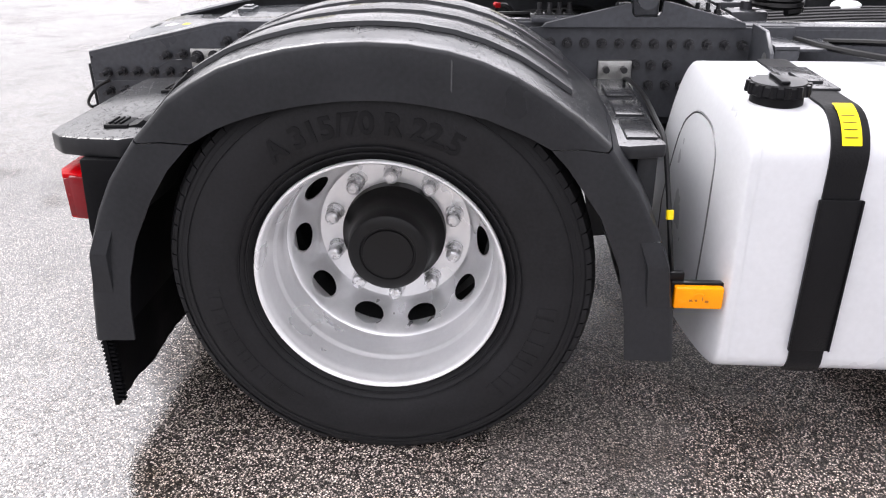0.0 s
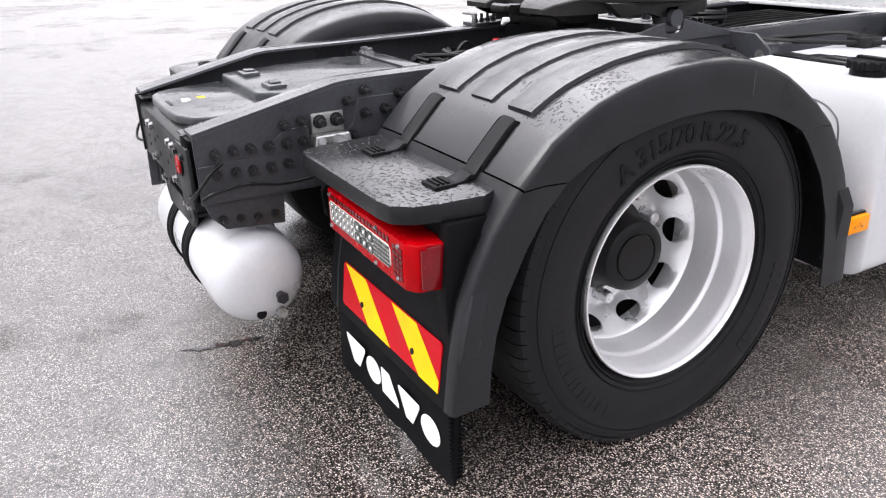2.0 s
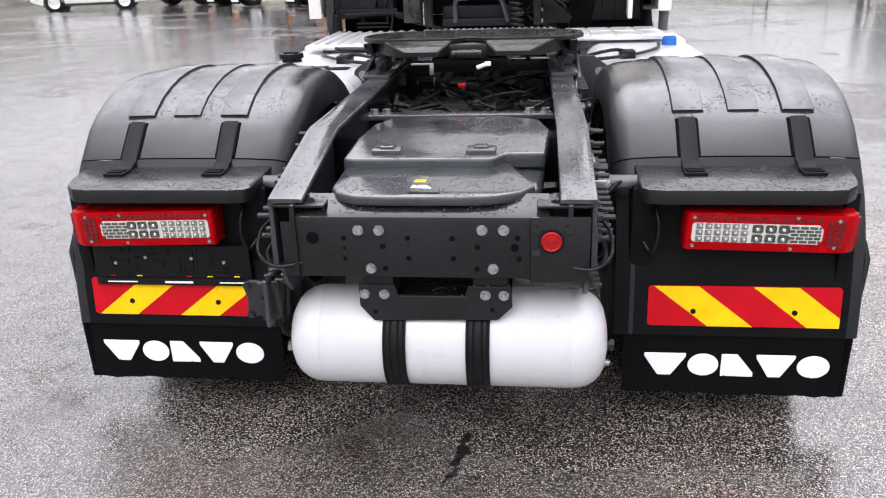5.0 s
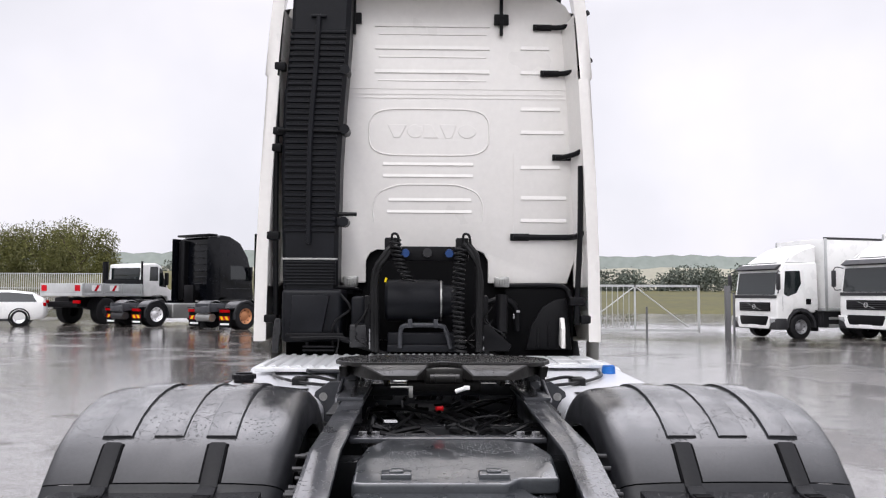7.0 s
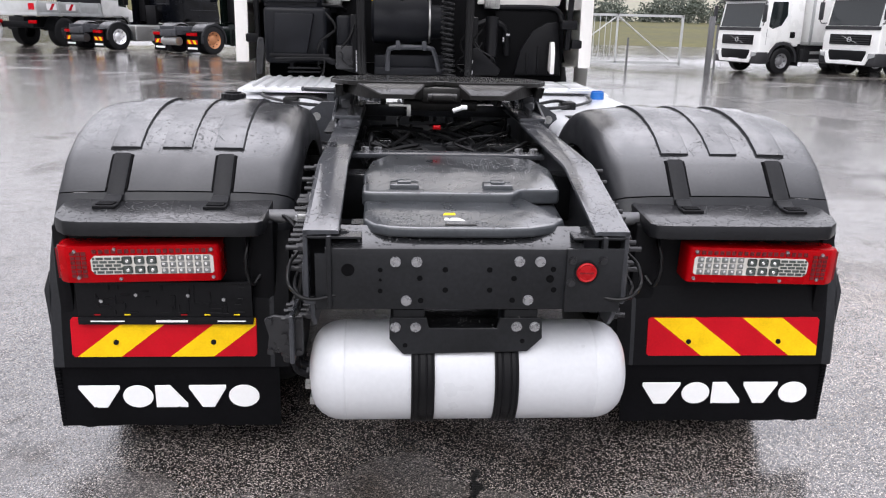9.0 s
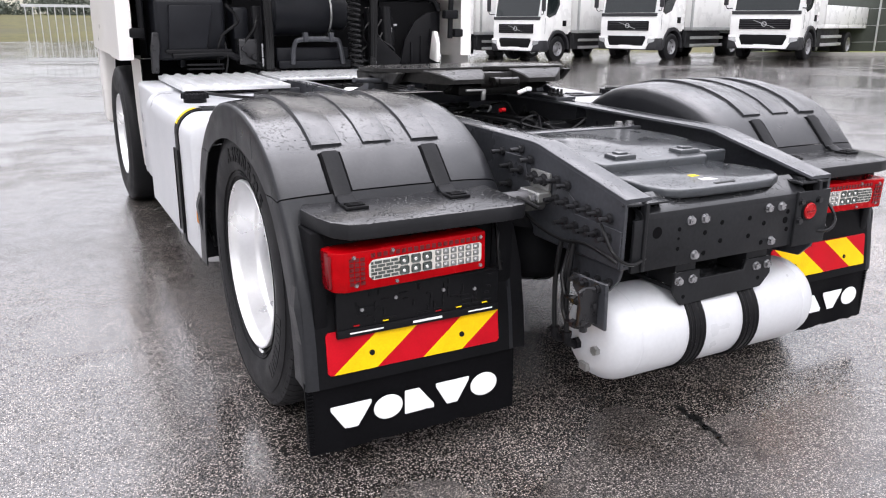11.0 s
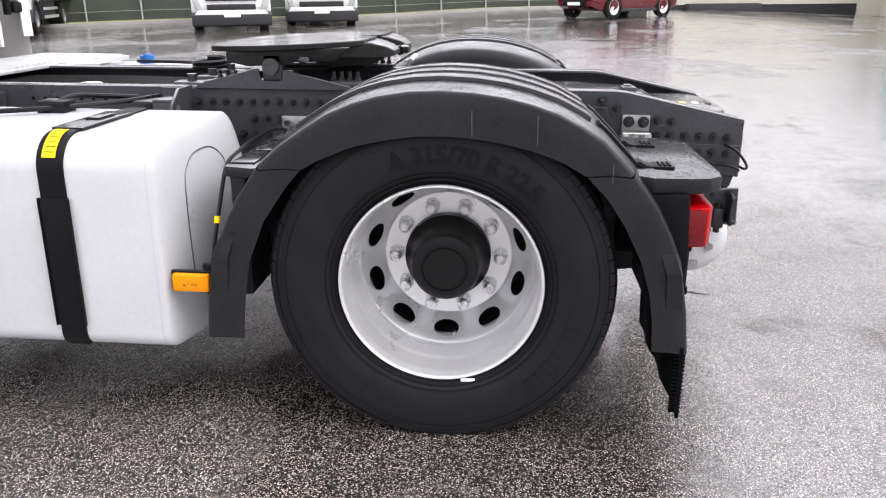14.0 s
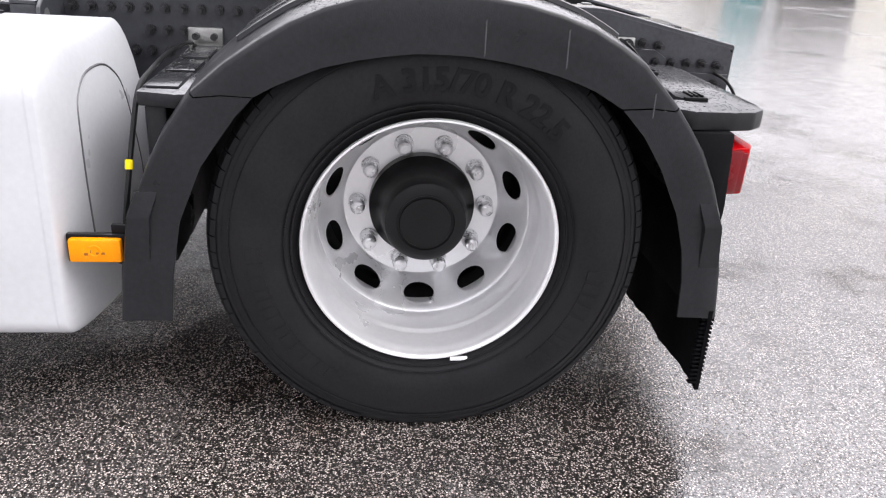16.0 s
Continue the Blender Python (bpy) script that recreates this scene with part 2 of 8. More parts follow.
M_tread = mat("moulded_sidewall_letter", (0.0076, 0.0076, 0.0084), 0.6, spec=0.12, var=0.3, scale=30)


M_tube = mat("dull_grey_steel_tube", (0.13, 0.13, 0.135), 0.45, metal=0.4, var=0.3, scale=20)
M_scuff = mat("pale_scuff", (0.050, 0.052, 0.055), 0.6, var=0.4, scale=40)
# near-black that stands in for shade in holes, grooves and gaps
M_void = mat("void_shade_black", (0.004, 0.004, 0.0045), 0.7, spec=0.05, var=0.3)


# ---- mesh helpers ----
def recalc(bm):
    bmesh.ops.recalc_face_normals(bm, faces=bm.faces)
    return bm


def join(*bms):
    out = bmesh.new()
    for b in bms:
        me = bpy.data.meshes.new("tmp")
        b.to_mesh(me)
        out.from_mesh(me)
        bpy.data.meshes.remove(me)
        b.free()
    return out


def box(x0, x1, y0, y1, z0, z1, bev=0.0, seg=2):
    bm = bmesh.new()
    bmesh.ops.create_cube(bm, size=1.0)
    for v in bm.verts:
        v.co = ((x0 + x1) / 2 + v.co.x * (x1 - x0), (y0 + y1) / 2 + v.co.y * (y1 - y0), (z0 + z1) / 2 + v.co.z * (z1 - z0))
    if bev:
        bmesh.ops.bevel(bm, geom=bm.edges[:], offset=bev, segments=seg, profile=0.5, affect="EDGES")
    return recalc(bm)


def prism(pts, axis, a, b, bev=0.0, seg=2):
    """A polygon swept along an axis. pts: (y, z) for x, (x, z) for y, (x, y) for z."""
    bm = bmesh.new()
    place = {"x": lambda p, t: (t, p[0], p[1]), "y": lambda p, t: (p[0], t, p[1]), "z": lambda p, t: (p[0], p[1], t)}[axis]
    lo = [bm.verts.new(place(p, a)) for p in pts]
    hi = [bm.verts.new(place(p, b)) for p in pts]
    n = len(pts)
    bm.faces.new(lo)
    bm.faces.new(hi[::-1])
    for i in range(n):
        bm.faces.new((lo[i], hi[i], hi[(i + 1) % n], lo[(i + 1) % n]))
    recalc(bm)
    if bev:
        bmesh.ops.bevel(bm, geom=bm.edges[:], offset=bev, segments=seg, profile=0.5, affect="EDGES")
    return recalc(bm)


def revolve(prof, centre=(0, 0, 0), axis="x", n=48, closed=False):
    """prof: (along, radius) pairs turned round an axis through centre."""
    bm = bmesh.new()
    rings = []
    for a, r in prof:
        ring = []
        for i in range(n if r > 1e-6 else 1):
            t = 2 * math.pi * i / n
            c, s = r * math.cos(t), r * math.sin(t)
            co = {"x": (a, c, s), "y": (c, a, s), "z": (c, s, a)}[axis]
            ring.append(bm.verts.new(Vector(co) + Vector(centre)))
        rings.append(ring)
    pairs = list(zip(rings, rings[1:])) + ([(rings[-1], rings[0])] if closed else [])
    for p, q in pairs:
        for i in range(n):
            j = (i + 1) % n
            if len(p) == 1 and len(q) > 1:
                bm.faces.new((p[0], q[i], q[j]))
            elif len(q) == 1 and len(p) > 1:
                bm.faces.new((p[i], q[0], p[j]))
            elif len(p) > 1 and len(q) > 1:
                bm.faces.new((p[i], q[i], q[j], p[j]))
    return recalc(bm)


def rod(p0, p1, r, n=12, r2=None, cap=True):
    bm = bmesh.new()
    p0, p1 = Vector(p0), Vector(p1)
    d = p1 - p0
    q = d.to_track_quat("Z", "Y")
    bmesh.ops.create_cone(bm, cap_ends=cap, segments=n, radius1=r, radius2=r if r2 is None else r2, depth=d.length)
    bmesh.ops.transform(bm, matrix=Matrix.Translation((p0 + p1) / 2) @ q.to_matrix().to_4x4(), verts=bm.verts)
    return bm


def curve_points(pts, steps=6):
    pts = [Vector(p) for p in pts]
    ext = [pts[0] * 2 - pts[1]] + pts + [pts[-1] * 2 - pts[-2]]
    out = []
    for i in range(1, len(ext) - 2):
        a, b, c, d = ext[i - 1:i + 3]
        for k in range(steps):
            t = k / steps
            out.append(0.5 * (2 * b + (c - a) * t + (2 * a - 5 * b + 4 * c - d) * t * t + (3 * b - a - 3 * c + d) * t ** 3))
    return out + [pts[-1]]


def tube(pts, r, n=8, steps=6, smooth=True):
    path = curve_points(pts, steps) if smooth else [Vector(p) for p in pts]
    bm = bmesh.new()
    rings = []
    up = Vector((0.31, 0.2, 0.93)).normalized()
    for i, p in enumerate(path):
        d = (path[min(i + 1, len(path) - 1)] - path[max(i - 1, 0)]).normalized()
        a = d.cross(up)
        if a.length < 1e-3:
            a = d.cross(Vector((1, 0, 0)))
        a.normalize()
        b = d.cross(a)
        rings.append([bm.verts.new(p + r * (math.cos(t) * a + math.sin(t) * b)) for t in [2 * math.pi * k / n for k in range(n)]])
    for p, q in zip(rings, rings[1:]):
        for i in range(n):
            bm.faces.new((p[i], q[i], q[(i + 1) % n], p[(i + 1) % n]))
    bm.faces.new(rings[0][::-1])
    bm.faces.new(rings[-1])
    return recalc(bm)


def loft(rows, closed=False, caps=False):
    bm = bmesh.new()
    vs = [[bm.verts.new(p) for p in r] for r in rows]
    for a, b in zip(vs, vs[1:]):
        k = len(a)
        for i in range(k if closed else k - 1):
            bm.faces.new((a[i], a[(i + 1) % k], b[(i + 1) % k], b[i]))
    if caps:
        bm.faces.new(vs[0][::-1])
        bm.faces.new(vs[-1])
    return recalc(bm)


def mirror(bm, s):
    if s < 0:
        for v in bm.verts:
            v.co.x = -v.co.x
        bmesh.ops.reverse_faces(bm, faces=bm.faces)
    return bm


def hexbolt(p, axis, r=0.012, h=0.01, stud=0.0, washer=True):
    """A hexagon bolt head or nut on a washer at p, with a stud through it."""
    p, d = Vector(p), Vector(axis).normalized()
    bms = [rod(p, p + d * h, r, 6)]
    if washer:
        bms.append(rod(p, p + d * 0.003, r * 1.25, 14))
    if stud:
        bms.append(rod(p, p + d * (h + stud), r * 0.6, 10))
    return join(*bms)


def thick(bm, t=0.006):
    """Give an open sheet a real thickness and square edges."""
    recalc(bm)
    bmesh.ops.solidify(bm, geom=bm.faces[:], thickness=t)
    return recalc(bm)


def shade(me, angle=35):
    for poly in me.polygons:
        poly.use_smooth = True
    me.set_sharp_from_angle(angle=radians(angle))


def part(name, bm, material, parent=None, label="", angle=35):
    me = bpy.data.meshes.new(name)
    bm.to_mesh(me)
    bm.free()
    me.materials.append(material)
    shade(me, angle)
    ob = new(name, me)
    while parent and parent.parent and parent.parent.parent:
        parent = parent.parent
    ob.parent = parent
    if label:
        tagged(ob, label)
    return ob


def again(ob, m, parent=None):
    """Another object on the same mesh."""
    o = ob.copy()
    scene.collection.objects.link(o)
    o.parent = parent or ob.parent
    o.matrix_basis = m
    return o


def thing(name, label, category, m=None, group="", kind=""):
    ob = new(name)
    ob.empty_display_size = 0.2
    if m:
        ob.matrix_basis = m
    return tagged(ob, label, category, group, kind)


def letters(body, size):
    cu = bpy.data.curves.new("writing", "FONT")
    cu.body, cu.size, cu.align_x, cu.align_y, cu.offset = body, size, "CENTER", "CENTER", size * 0.025
    ob = new("writing", cu)
    dg = bpy.context.evaluated_depsgraph_get()
    me = bpy.data.meshes.new_from_object(ob.evaluated_get(dg))
    bm = bmesh.new()
    bm.from_mesh(me)
    bpy.data.objects.remove(ob)
    bpy.data.curves.remove(cu)
    bpy.data.meshes.remove(me)
    return bm




# ---- ground ----
def asphalt_material():
    m = bpy.data.materials.new("wet_asphalt")
    m.use_nodes = True
    n, l = m.node_tree.nodes, m.node_tree.links
    b = n["Principled BSDF"]
    tc = n.new("ShaderNodeTexCoord")

    def noise_node(scale, detail=3, rough=0.55):
        t = n.new("ShaderNodeTexNoise")
        t.inputs["Scale"].default_value, t.inputs["Detail"].default_value, t.inputs["Roughness"].default_value = scale, detail, rough
        l.new(tc.outputs["Object"], t.inputs["Vector"])
        return t

    def ramp_node(src, stops):
        r = n.new("ShaderNodeValToRGB")
        e = r.color_ramp.elements
        e[0].position, e[0].color = stops[0][0], (*stops[0][1], 1)
        e[1].position, e[1].color = stops[-1][0], (*stops[-1][1], 1)
        for p, c in stops[1:-1]:
            x = e.new(p)
            x.color = (*c, 1)
        l.new(src, r.inputs["Fac"])
        return r

    def math_node(op, a, bb):
        t = n.new("ShaderNodeMath")
        t.operation = op
        for i, v in enumerate((a, bb)):
            if isinstance(v, (int, float)):
                t.inputs[i].default_value = v
            else:
                l.new(v, t.inputs[i])
        return t.outputs[0]

    stones = n.new("ShaderNodeTexVoronoi")
    stones.inputs["Scale"].default_value = 195.0
    l.new(tc.outputs["Object"], stones.inputs["Vector"])
    pebbles = n.new("ShaderNodeTexVoronoi")
    pebbles.inputs["Scale"].default_value = 260.0
    l.new(tc.outputs["Object"], pebbles.inputs["Vector"])
    sep = n.new("ShaderNodeSeparateColor")
    l.new(stones.outputs["Color"], sep.inputs[0])
    col = ramp_node(sep.outputs[0], [(0.0, (0.020, 0.0185, 0.018)), (0.30, (0.135, 0.122, 0.115)), (0.66, (0.37, 0.335, 0.312)), (1.0, (0.70, 0.635, 0.59))])
    edge = ramp_node(stones.outputs["Distance"], [(0.28, (1, 1, 1)), (0.56, (0.10, 0.10, 0.10))])
    mul = n.new("ShaderNodeMix")
    mul.data_type, mul.blend_type = "RGBA", "MULTIPLY"
    mul.inputs[0].default_value = 1.0
    l.new(col.outputs[0], mul.inputs[6])
    l.new(edge.outputs[0], mul.inputs[7])
    big = noise_node(0.55, 5)
    tone = ramp_node(big.outputs["Fac"], [(0.30, (0.66, 0.65, 0.65)), (0.70, (1.28, 1.26, 1.24))])
    mul2 = n.new("ShaderNodeMix")
    mul2.data_type, mul2.blend_type = "RGBA", "MULTIPLY"
    mul2.inputs[0].default_value = 1.0
    l.new(mul.outputs[2], mul2.inputs[6])
    l.new(tone.outputs[0], mul2.inputs[7])
    # oily stains
    stain = noise_node(2.3, 6, 0.65)
    stain_r = ramp_node(stain.outputs["Fac"], [(0.33, (0.50, 0.46, 0.42)), (0.46, (1, 1, 1))])
    oil = n.new("ShaderNodeMix")
    oil.data_type, oil.blend_type = "RGBA", "MULTIPLY"
    oil.inputs[0].default_value = 1.0
    l.new(mul2.outputs[2], oil.inputs[6])
    l.new(stain_r.outputs[0], oil.inputs[7])
    # pale patch: brightness beside the right wheel put into the asphalt colour
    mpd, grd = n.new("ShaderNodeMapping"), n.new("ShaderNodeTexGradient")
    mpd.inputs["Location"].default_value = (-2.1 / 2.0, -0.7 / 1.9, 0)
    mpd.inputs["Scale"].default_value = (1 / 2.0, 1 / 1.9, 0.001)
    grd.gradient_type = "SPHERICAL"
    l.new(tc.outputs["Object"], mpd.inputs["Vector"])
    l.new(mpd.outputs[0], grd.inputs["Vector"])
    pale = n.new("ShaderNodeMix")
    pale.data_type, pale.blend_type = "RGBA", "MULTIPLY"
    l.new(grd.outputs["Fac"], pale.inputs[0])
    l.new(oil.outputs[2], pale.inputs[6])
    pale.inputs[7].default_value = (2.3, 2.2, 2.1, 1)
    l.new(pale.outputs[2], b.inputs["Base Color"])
    # water: a thin film everywhere, standing water in the hollows
    hollow = noise_node(0.32, 4)
    mid = noise_node(1.7, 4)
    wet = math_node("ADD", math_node("MULTIPLY", hollow.outputs["Fac"], 0.75), math_node("MULTIPLY", mid.outputs["Fac"], 0.25))
    # patches fitted to the view: wetter ones reflect more, one behind the truck less
    for cx, cy, rx, ry, more in ((-1.9, 1.1, 0.9, 1.1, 0.16), (-4.0, 6.5, 2.2, 5.0, 0.16), (5.0, -3.5, 3.5, 2.0, 0.16), (-5.0, -1.5, 2.5, 1.6, 0.16), (0.0, -1.5, 2.2, 1.3, -0.30)):
        mp, gr = n.new("ShaderNodeMapping"), n.new("ShaderNodeTexGradient")
        mp.inputs["Location"].default_value = (-cx / rx, -cy / ry, 0)
        mp.inputs["Scale"].default_value = (1 / rx, 1 / ry, 0.001)
        gr.gradient_type = "SPHERICAL"
        l.new(tc.outputs["Object"], mp.inputs["Vector"])
        l.new(mp.outputs[0], gr.inputs["Vector"])
        wet = math_node("ADD", wet, math_node("MULTIPLY", gr.outputs["Fac"], more))
    pud = n.new("ShaderNodeMapRange")
    pud.interpolation_type = "SMOOTHSTEP"
    pud.inputs["From Min"].default_value, pud.inputs["From Max"].default_value = 0.39, 0.50
    l.new(wet, pud.inputs["Value"])
    rough = n.new("ShaderNodeMapRange")
    rough.inputs["To Min"].default_value, rough.inputs["To Max"].default_value = 0.34, 0.10
    l.new(pud.outputs["Result"], rough.inputs["Value"])
    l.new(rough.outputs["Result"], b.inputs["Roughness"])
    b.inputs["Specular IOR Level"].default_value = 0.5
    # some stones stand clear of the film, which thins in patches
    clear = n.new("ShaderNodeMapRange")
    clear.inputs["From Min"].default_value, clear.inputs["From Max"].default_value = 0.50, 0.90
    clear.inputs["To Min"].default_value, clear.inputs["To Max"].default_value = 1.0, 0.30
    l.new(sep.outputs[1], clear.inputs["Value"])
    patchy = noise_node(6.5, 5, 0.7)
    thin = n.new("ShaderNodeMapRange")
    thin.inputs["From Min"].default_value, thin.inputs["From Max"].default_value = 0.36, 0.52
    thin.inputs["To Min"].default_value, thin.inputs["To Max"].default_value = 0.75, 1.0
    l.new(patchy.outputs["Fac"], thin.inputs["Value"])
    # drained streaks, where the film has run off
    drained = noise_node(0.9, 6, 0.62)
    dry = n.new("ShaderNodeMapRange")
    dry.interpolation_type = "SMOOTHSTEP"
    dry.inputs["From Min"].default_value, dry.inputs["From Max"].default_value = 0.33, 0.40
    dry.inputs["To Min"].default_value, dry.inputs["To Max"].default_value = 0.25, 1.0
    l.new(drained.outputs["Fac"], dry.inputs["Value"])
    film_w = math_node("MULTIPLY", clear.outputs["Result"], thin.outputs["Result"])
    film_w = math_node("MULTIPLY", film_w, dry.outputs["Result"])
    # two shallow pools beside the wheel, placed to fit the camera's view
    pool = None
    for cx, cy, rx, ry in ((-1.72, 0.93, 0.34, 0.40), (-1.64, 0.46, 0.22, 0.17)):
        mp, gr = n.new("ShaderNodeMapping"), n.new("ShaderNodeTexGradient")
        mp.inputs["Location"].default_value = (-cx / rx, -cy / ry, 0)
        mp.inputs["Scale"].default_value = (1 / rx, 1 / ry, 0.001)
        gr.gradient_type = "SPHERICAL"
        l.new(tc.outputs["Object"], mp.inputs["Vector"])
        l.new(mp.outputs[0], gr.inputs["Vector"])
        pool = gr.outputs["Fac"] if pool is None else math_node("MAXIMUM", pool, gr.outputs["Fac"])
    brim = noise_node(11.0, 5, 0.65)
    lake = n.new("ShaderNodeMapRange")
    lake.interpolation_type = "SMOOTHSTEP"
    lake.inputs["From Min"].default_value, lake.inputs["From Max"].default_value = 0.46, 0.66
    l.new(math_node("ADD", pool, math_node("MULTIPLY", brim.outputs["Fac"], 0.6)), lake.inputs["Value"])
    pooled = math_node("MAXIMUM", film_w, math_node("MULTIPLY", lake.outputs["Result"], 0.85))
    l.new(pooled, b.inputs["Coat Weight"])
    cr = n.new("ShaderNodeMapRange")
    cr.inputs["To Min"].default_value, cr.inputs["To Max"].default_value = 0.11, 0.04
    l.new(pud.outputs["Result"], cr.inputs["Value"])
    l.new(cr.outputs["Result"], b.inputs["Coat Roughness"])
    b.inputs["Coat IOR"].default_value = 2.5
    hgt = math_node("ADD", math_node("MULTIPLY", stones.outputs["Distance"], -1.0), math_node("MULTIPLY", pebbles.outputs["Distance"], -0.35))
    st = n.new("ShaderNodeMapRange")
    st.inputs["To Min"].default_value, st.inputs["To Max"].default_value = 0.60, 0.12
    l.new(pud.outputs["Result"], st.inputs["Value"])
    bp = n.new("ShaderNodeBump")
    bp.inputs["Distance"].default_value = 0.006
    l.new(st.outputs["Result"], bp.inputs["Strength"])
    l.new(hgt, bp.inputs["Height"])
    l.new(bp.outputs[0], b.inputs["Normal"])
    ripple = noise_node(9.0, 2)
    cb = n.new("ShaderNodeBump")
    cb.inputs["Strength"].default_value, cb.inputs["Distance"].default_value = 0.06, 0.01
    l.new(ripple.outputs["Fac"], cb.inputs["Height"])
    cs = n.new("ShaderNodeBump")
    cs.inputs["Distance"].default_value = 0.0016
    level = math_node("SUBTRACT", 1.0, math_node("MULTIPLY", lake.outputs["Result"], 0.8))
    l.new(math_node("MULTIPLY", st.outputs["Result"], level), cs.inputs["Strength"])
    l.new(hgt, cs.inputs["Height"])
    l.new(cb.outputs[0], cs.inputs["Normal"])
    l.new(cs.outputs[0], b.inputs["Coat Normal"])
    return m


M_asphalt = asphalt_material()
M_grass = mat("autumn_meadow", (0.090, 0.084, 0.028), 0.9, var=0.45, scale=0.12, bump=0.5, bump_scale=4)
M_verge = mat("verge_grass", (0.16, 0.17, 0.05), 0.9, var=0.4, scale=0.6, bump=0.6, bump_scale=25)
M_kerb = mat("wet_concrete_kerb", (0.28, 0.27, 0.25), 0.5, var=0.2, scale=2)
M_leaf = mat("autumn_leaves", (0.112, 0.112, 0.030), 0.75, var=0.6, scale=0.7)
# distance haze is mixed into the next three base colours
M_leaf_far = mat("distant_leaves_hazed", (0.090, 0.105, 0.085), 0.9, var=0.4, scale=0.15)
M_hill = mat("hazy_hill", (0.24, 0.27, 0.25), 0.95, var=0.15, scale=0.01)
M_hill_field = mat("hill_fields_haze_colour", (0.30, 0.29, 0.23), 0.95, var=0.2, scale=0.012)
M_bark = mat("bark", (0.07, 0.055, 0.04), 0.9, var=0.3, scale=6)


def yard_height(x, y):
    """Yard height, raised and lowered so far vehicles stand right in the view."""
    tot = wsum = 0.0
    for cx, cy, h, r in ((0, 0, 0.0, 9), (0, 12, 0.0, 9), (12.5, 24.2, -0.22, 3), (14.5, 22, 0.06, 3), (17.5, 18.4, 0.18, 3.5), (21, 15, 0.26, 3.5), (22.1, 8.8, 0.12, 3), (24.5, 6.2, 0.2, 3.5), (24.5, -4, 0.55, 4), (34, -4, 0.7, 6), (33.5, -10, 0.46, 4), (28, 11, 0.55, 4), (16, -3, 0.22, 5), (-7, 26.5, 0.14, 4), (-11.3, 29.4, 0.0, 4), (-15.5, 30, 0.08, 4), (29, -16.5, -0.1, 5), (0, -30, 0, 20), (-35, 0, 0, 20)):
        k = math.exp(-((x - cx) ** 2 + (y - cy) ** 2) / (2 * r * r))
        tot, wsum = tot + k * h, wsum + k
    near = min(1.0, max(0.0, (math.hypot(x, y) - 7.0) / 8.0))
    ramp = min(1.0, max(0.0, (-x - 4.0) / 4.0)) * 0.07 * min(max(0.0, y - 34.0), 22.0)
    return near * tot / (wsum + 0.05) + ramp


def far_height(x, y):
    d = max(0.0, y - 56.0)
    bank = min(1.0, max(0.0, (-x - 4.0) / 4.0)) * 0.30 * min(max(0.0, y - 56.0), 4.0)
    return yard_height(x, y) + (min(0.035 * d, 2.5) if d else 0.0) + bank


xs = [-1500, -600, -250, -120, -90] + [-72 + 4 * k for k in range(35)] + [75, 90, 120, 250, 600, 1500]
ys = [-1500, -600, -250, -120, -90] + [-72 + 4 * k for k in range(28)] + [34, 40, 44, 48, 52, 56, 60, 64, 80, 120, 250, 600, 1500]
ys.sort()
bm = bmesh.new()
grid = [[bm.verts.new((x, y, (-0.030 if y < 34 or y > 57 else -0.14) + far_height(x, y))) for x in xs] for y in ys]
for r0, r1 in zip(grid, grid[1:]):
    for i in range(len(xs) - 1):
        bm.faces.new((r0[i], r0[i + 1], r1[i + 1], r1[i]))
ground = part("ground", recalc(bm), M_grass)
tagged(ground, "autumn meadow with yellowish wet grass round the yard", "ground", kind="structure")

edge = [(-70, -70), (46, -70), (46, -22), (46, -5), (33.5, -2.5), (27.5, 7.5), (25.5, 15.5), (25, 31.5), (24, 57), (-70, 57)]


def inside(x, y):
    hit_count = False
    for (xa, ya), (xb, yb) in zip(edge, edge[1:] + edge[:1]):
        if (ya > y) != (yb > y) and x < xa + (y - ya) * (xb - xa) / (yb - ya):
            hit_count = not hit_count
    return hit_count


bm = bmesh.new()
bmesh.ops.create_grid(bm, x_segments=90, y_segments=90, size=1.0)
for v in bm.verts:
    v.co = (-6 + v.co.x * 64, -6 + v.co.y * 64, 0)
bmesh.ops.delete(bm, geom=[f for f in bm.faces if not inside(f.calc_center_median().x, f.calc_center_median().y)], context="FACES")
for v in bm.verts:
    v.co.z = yard_height(v.co.x, v.co.y)
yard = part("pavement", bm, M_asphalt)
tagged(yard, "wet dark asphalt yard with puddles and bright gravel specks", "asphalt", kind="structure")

cover = part("manhole_cover", join(revolve([(0.0, 0.0), (0.004, 0.30), (0.006, 0.31), (0.002, 0.325), (0.008, 0.34), (0.008, 0.39), (0.0, 0.40)], (16.45, -2.3, yard_height(16.45, -2.3)), "z", 32)), mat("cast_iron_cover", (0.05, 0.048, 0.046), 0.4, metal=0.5, var=0.3, scale=12, bump=0.4, bump_scale=60))
tagged(cover, "round cast iron manhole cover set in the asphalt", "manhole cover")
rnd = random.Random(5)
crack = bmesh.new()
path = [(0.066 - 0.05 * t * t + 0.006 * math.sin(19 * t), -0.80 - 0.29 * t) for t in [k / 24 for k in range(25)]]
prev = None
for k, (x, y) in enumerate(path):
    w = (0.003 + 0.024 * rnd.random()) * math.sin(math.pi * (k + 0.6) / 25.2)
    cur = [crack.verts.new((x - w, y, 0.0035)), crack.verts.new((x + w, y, 0.0035))]
    if prev:
        crack.faces.new((prev[0], cur[0], cur[1], prev[1]))
    prev = cur
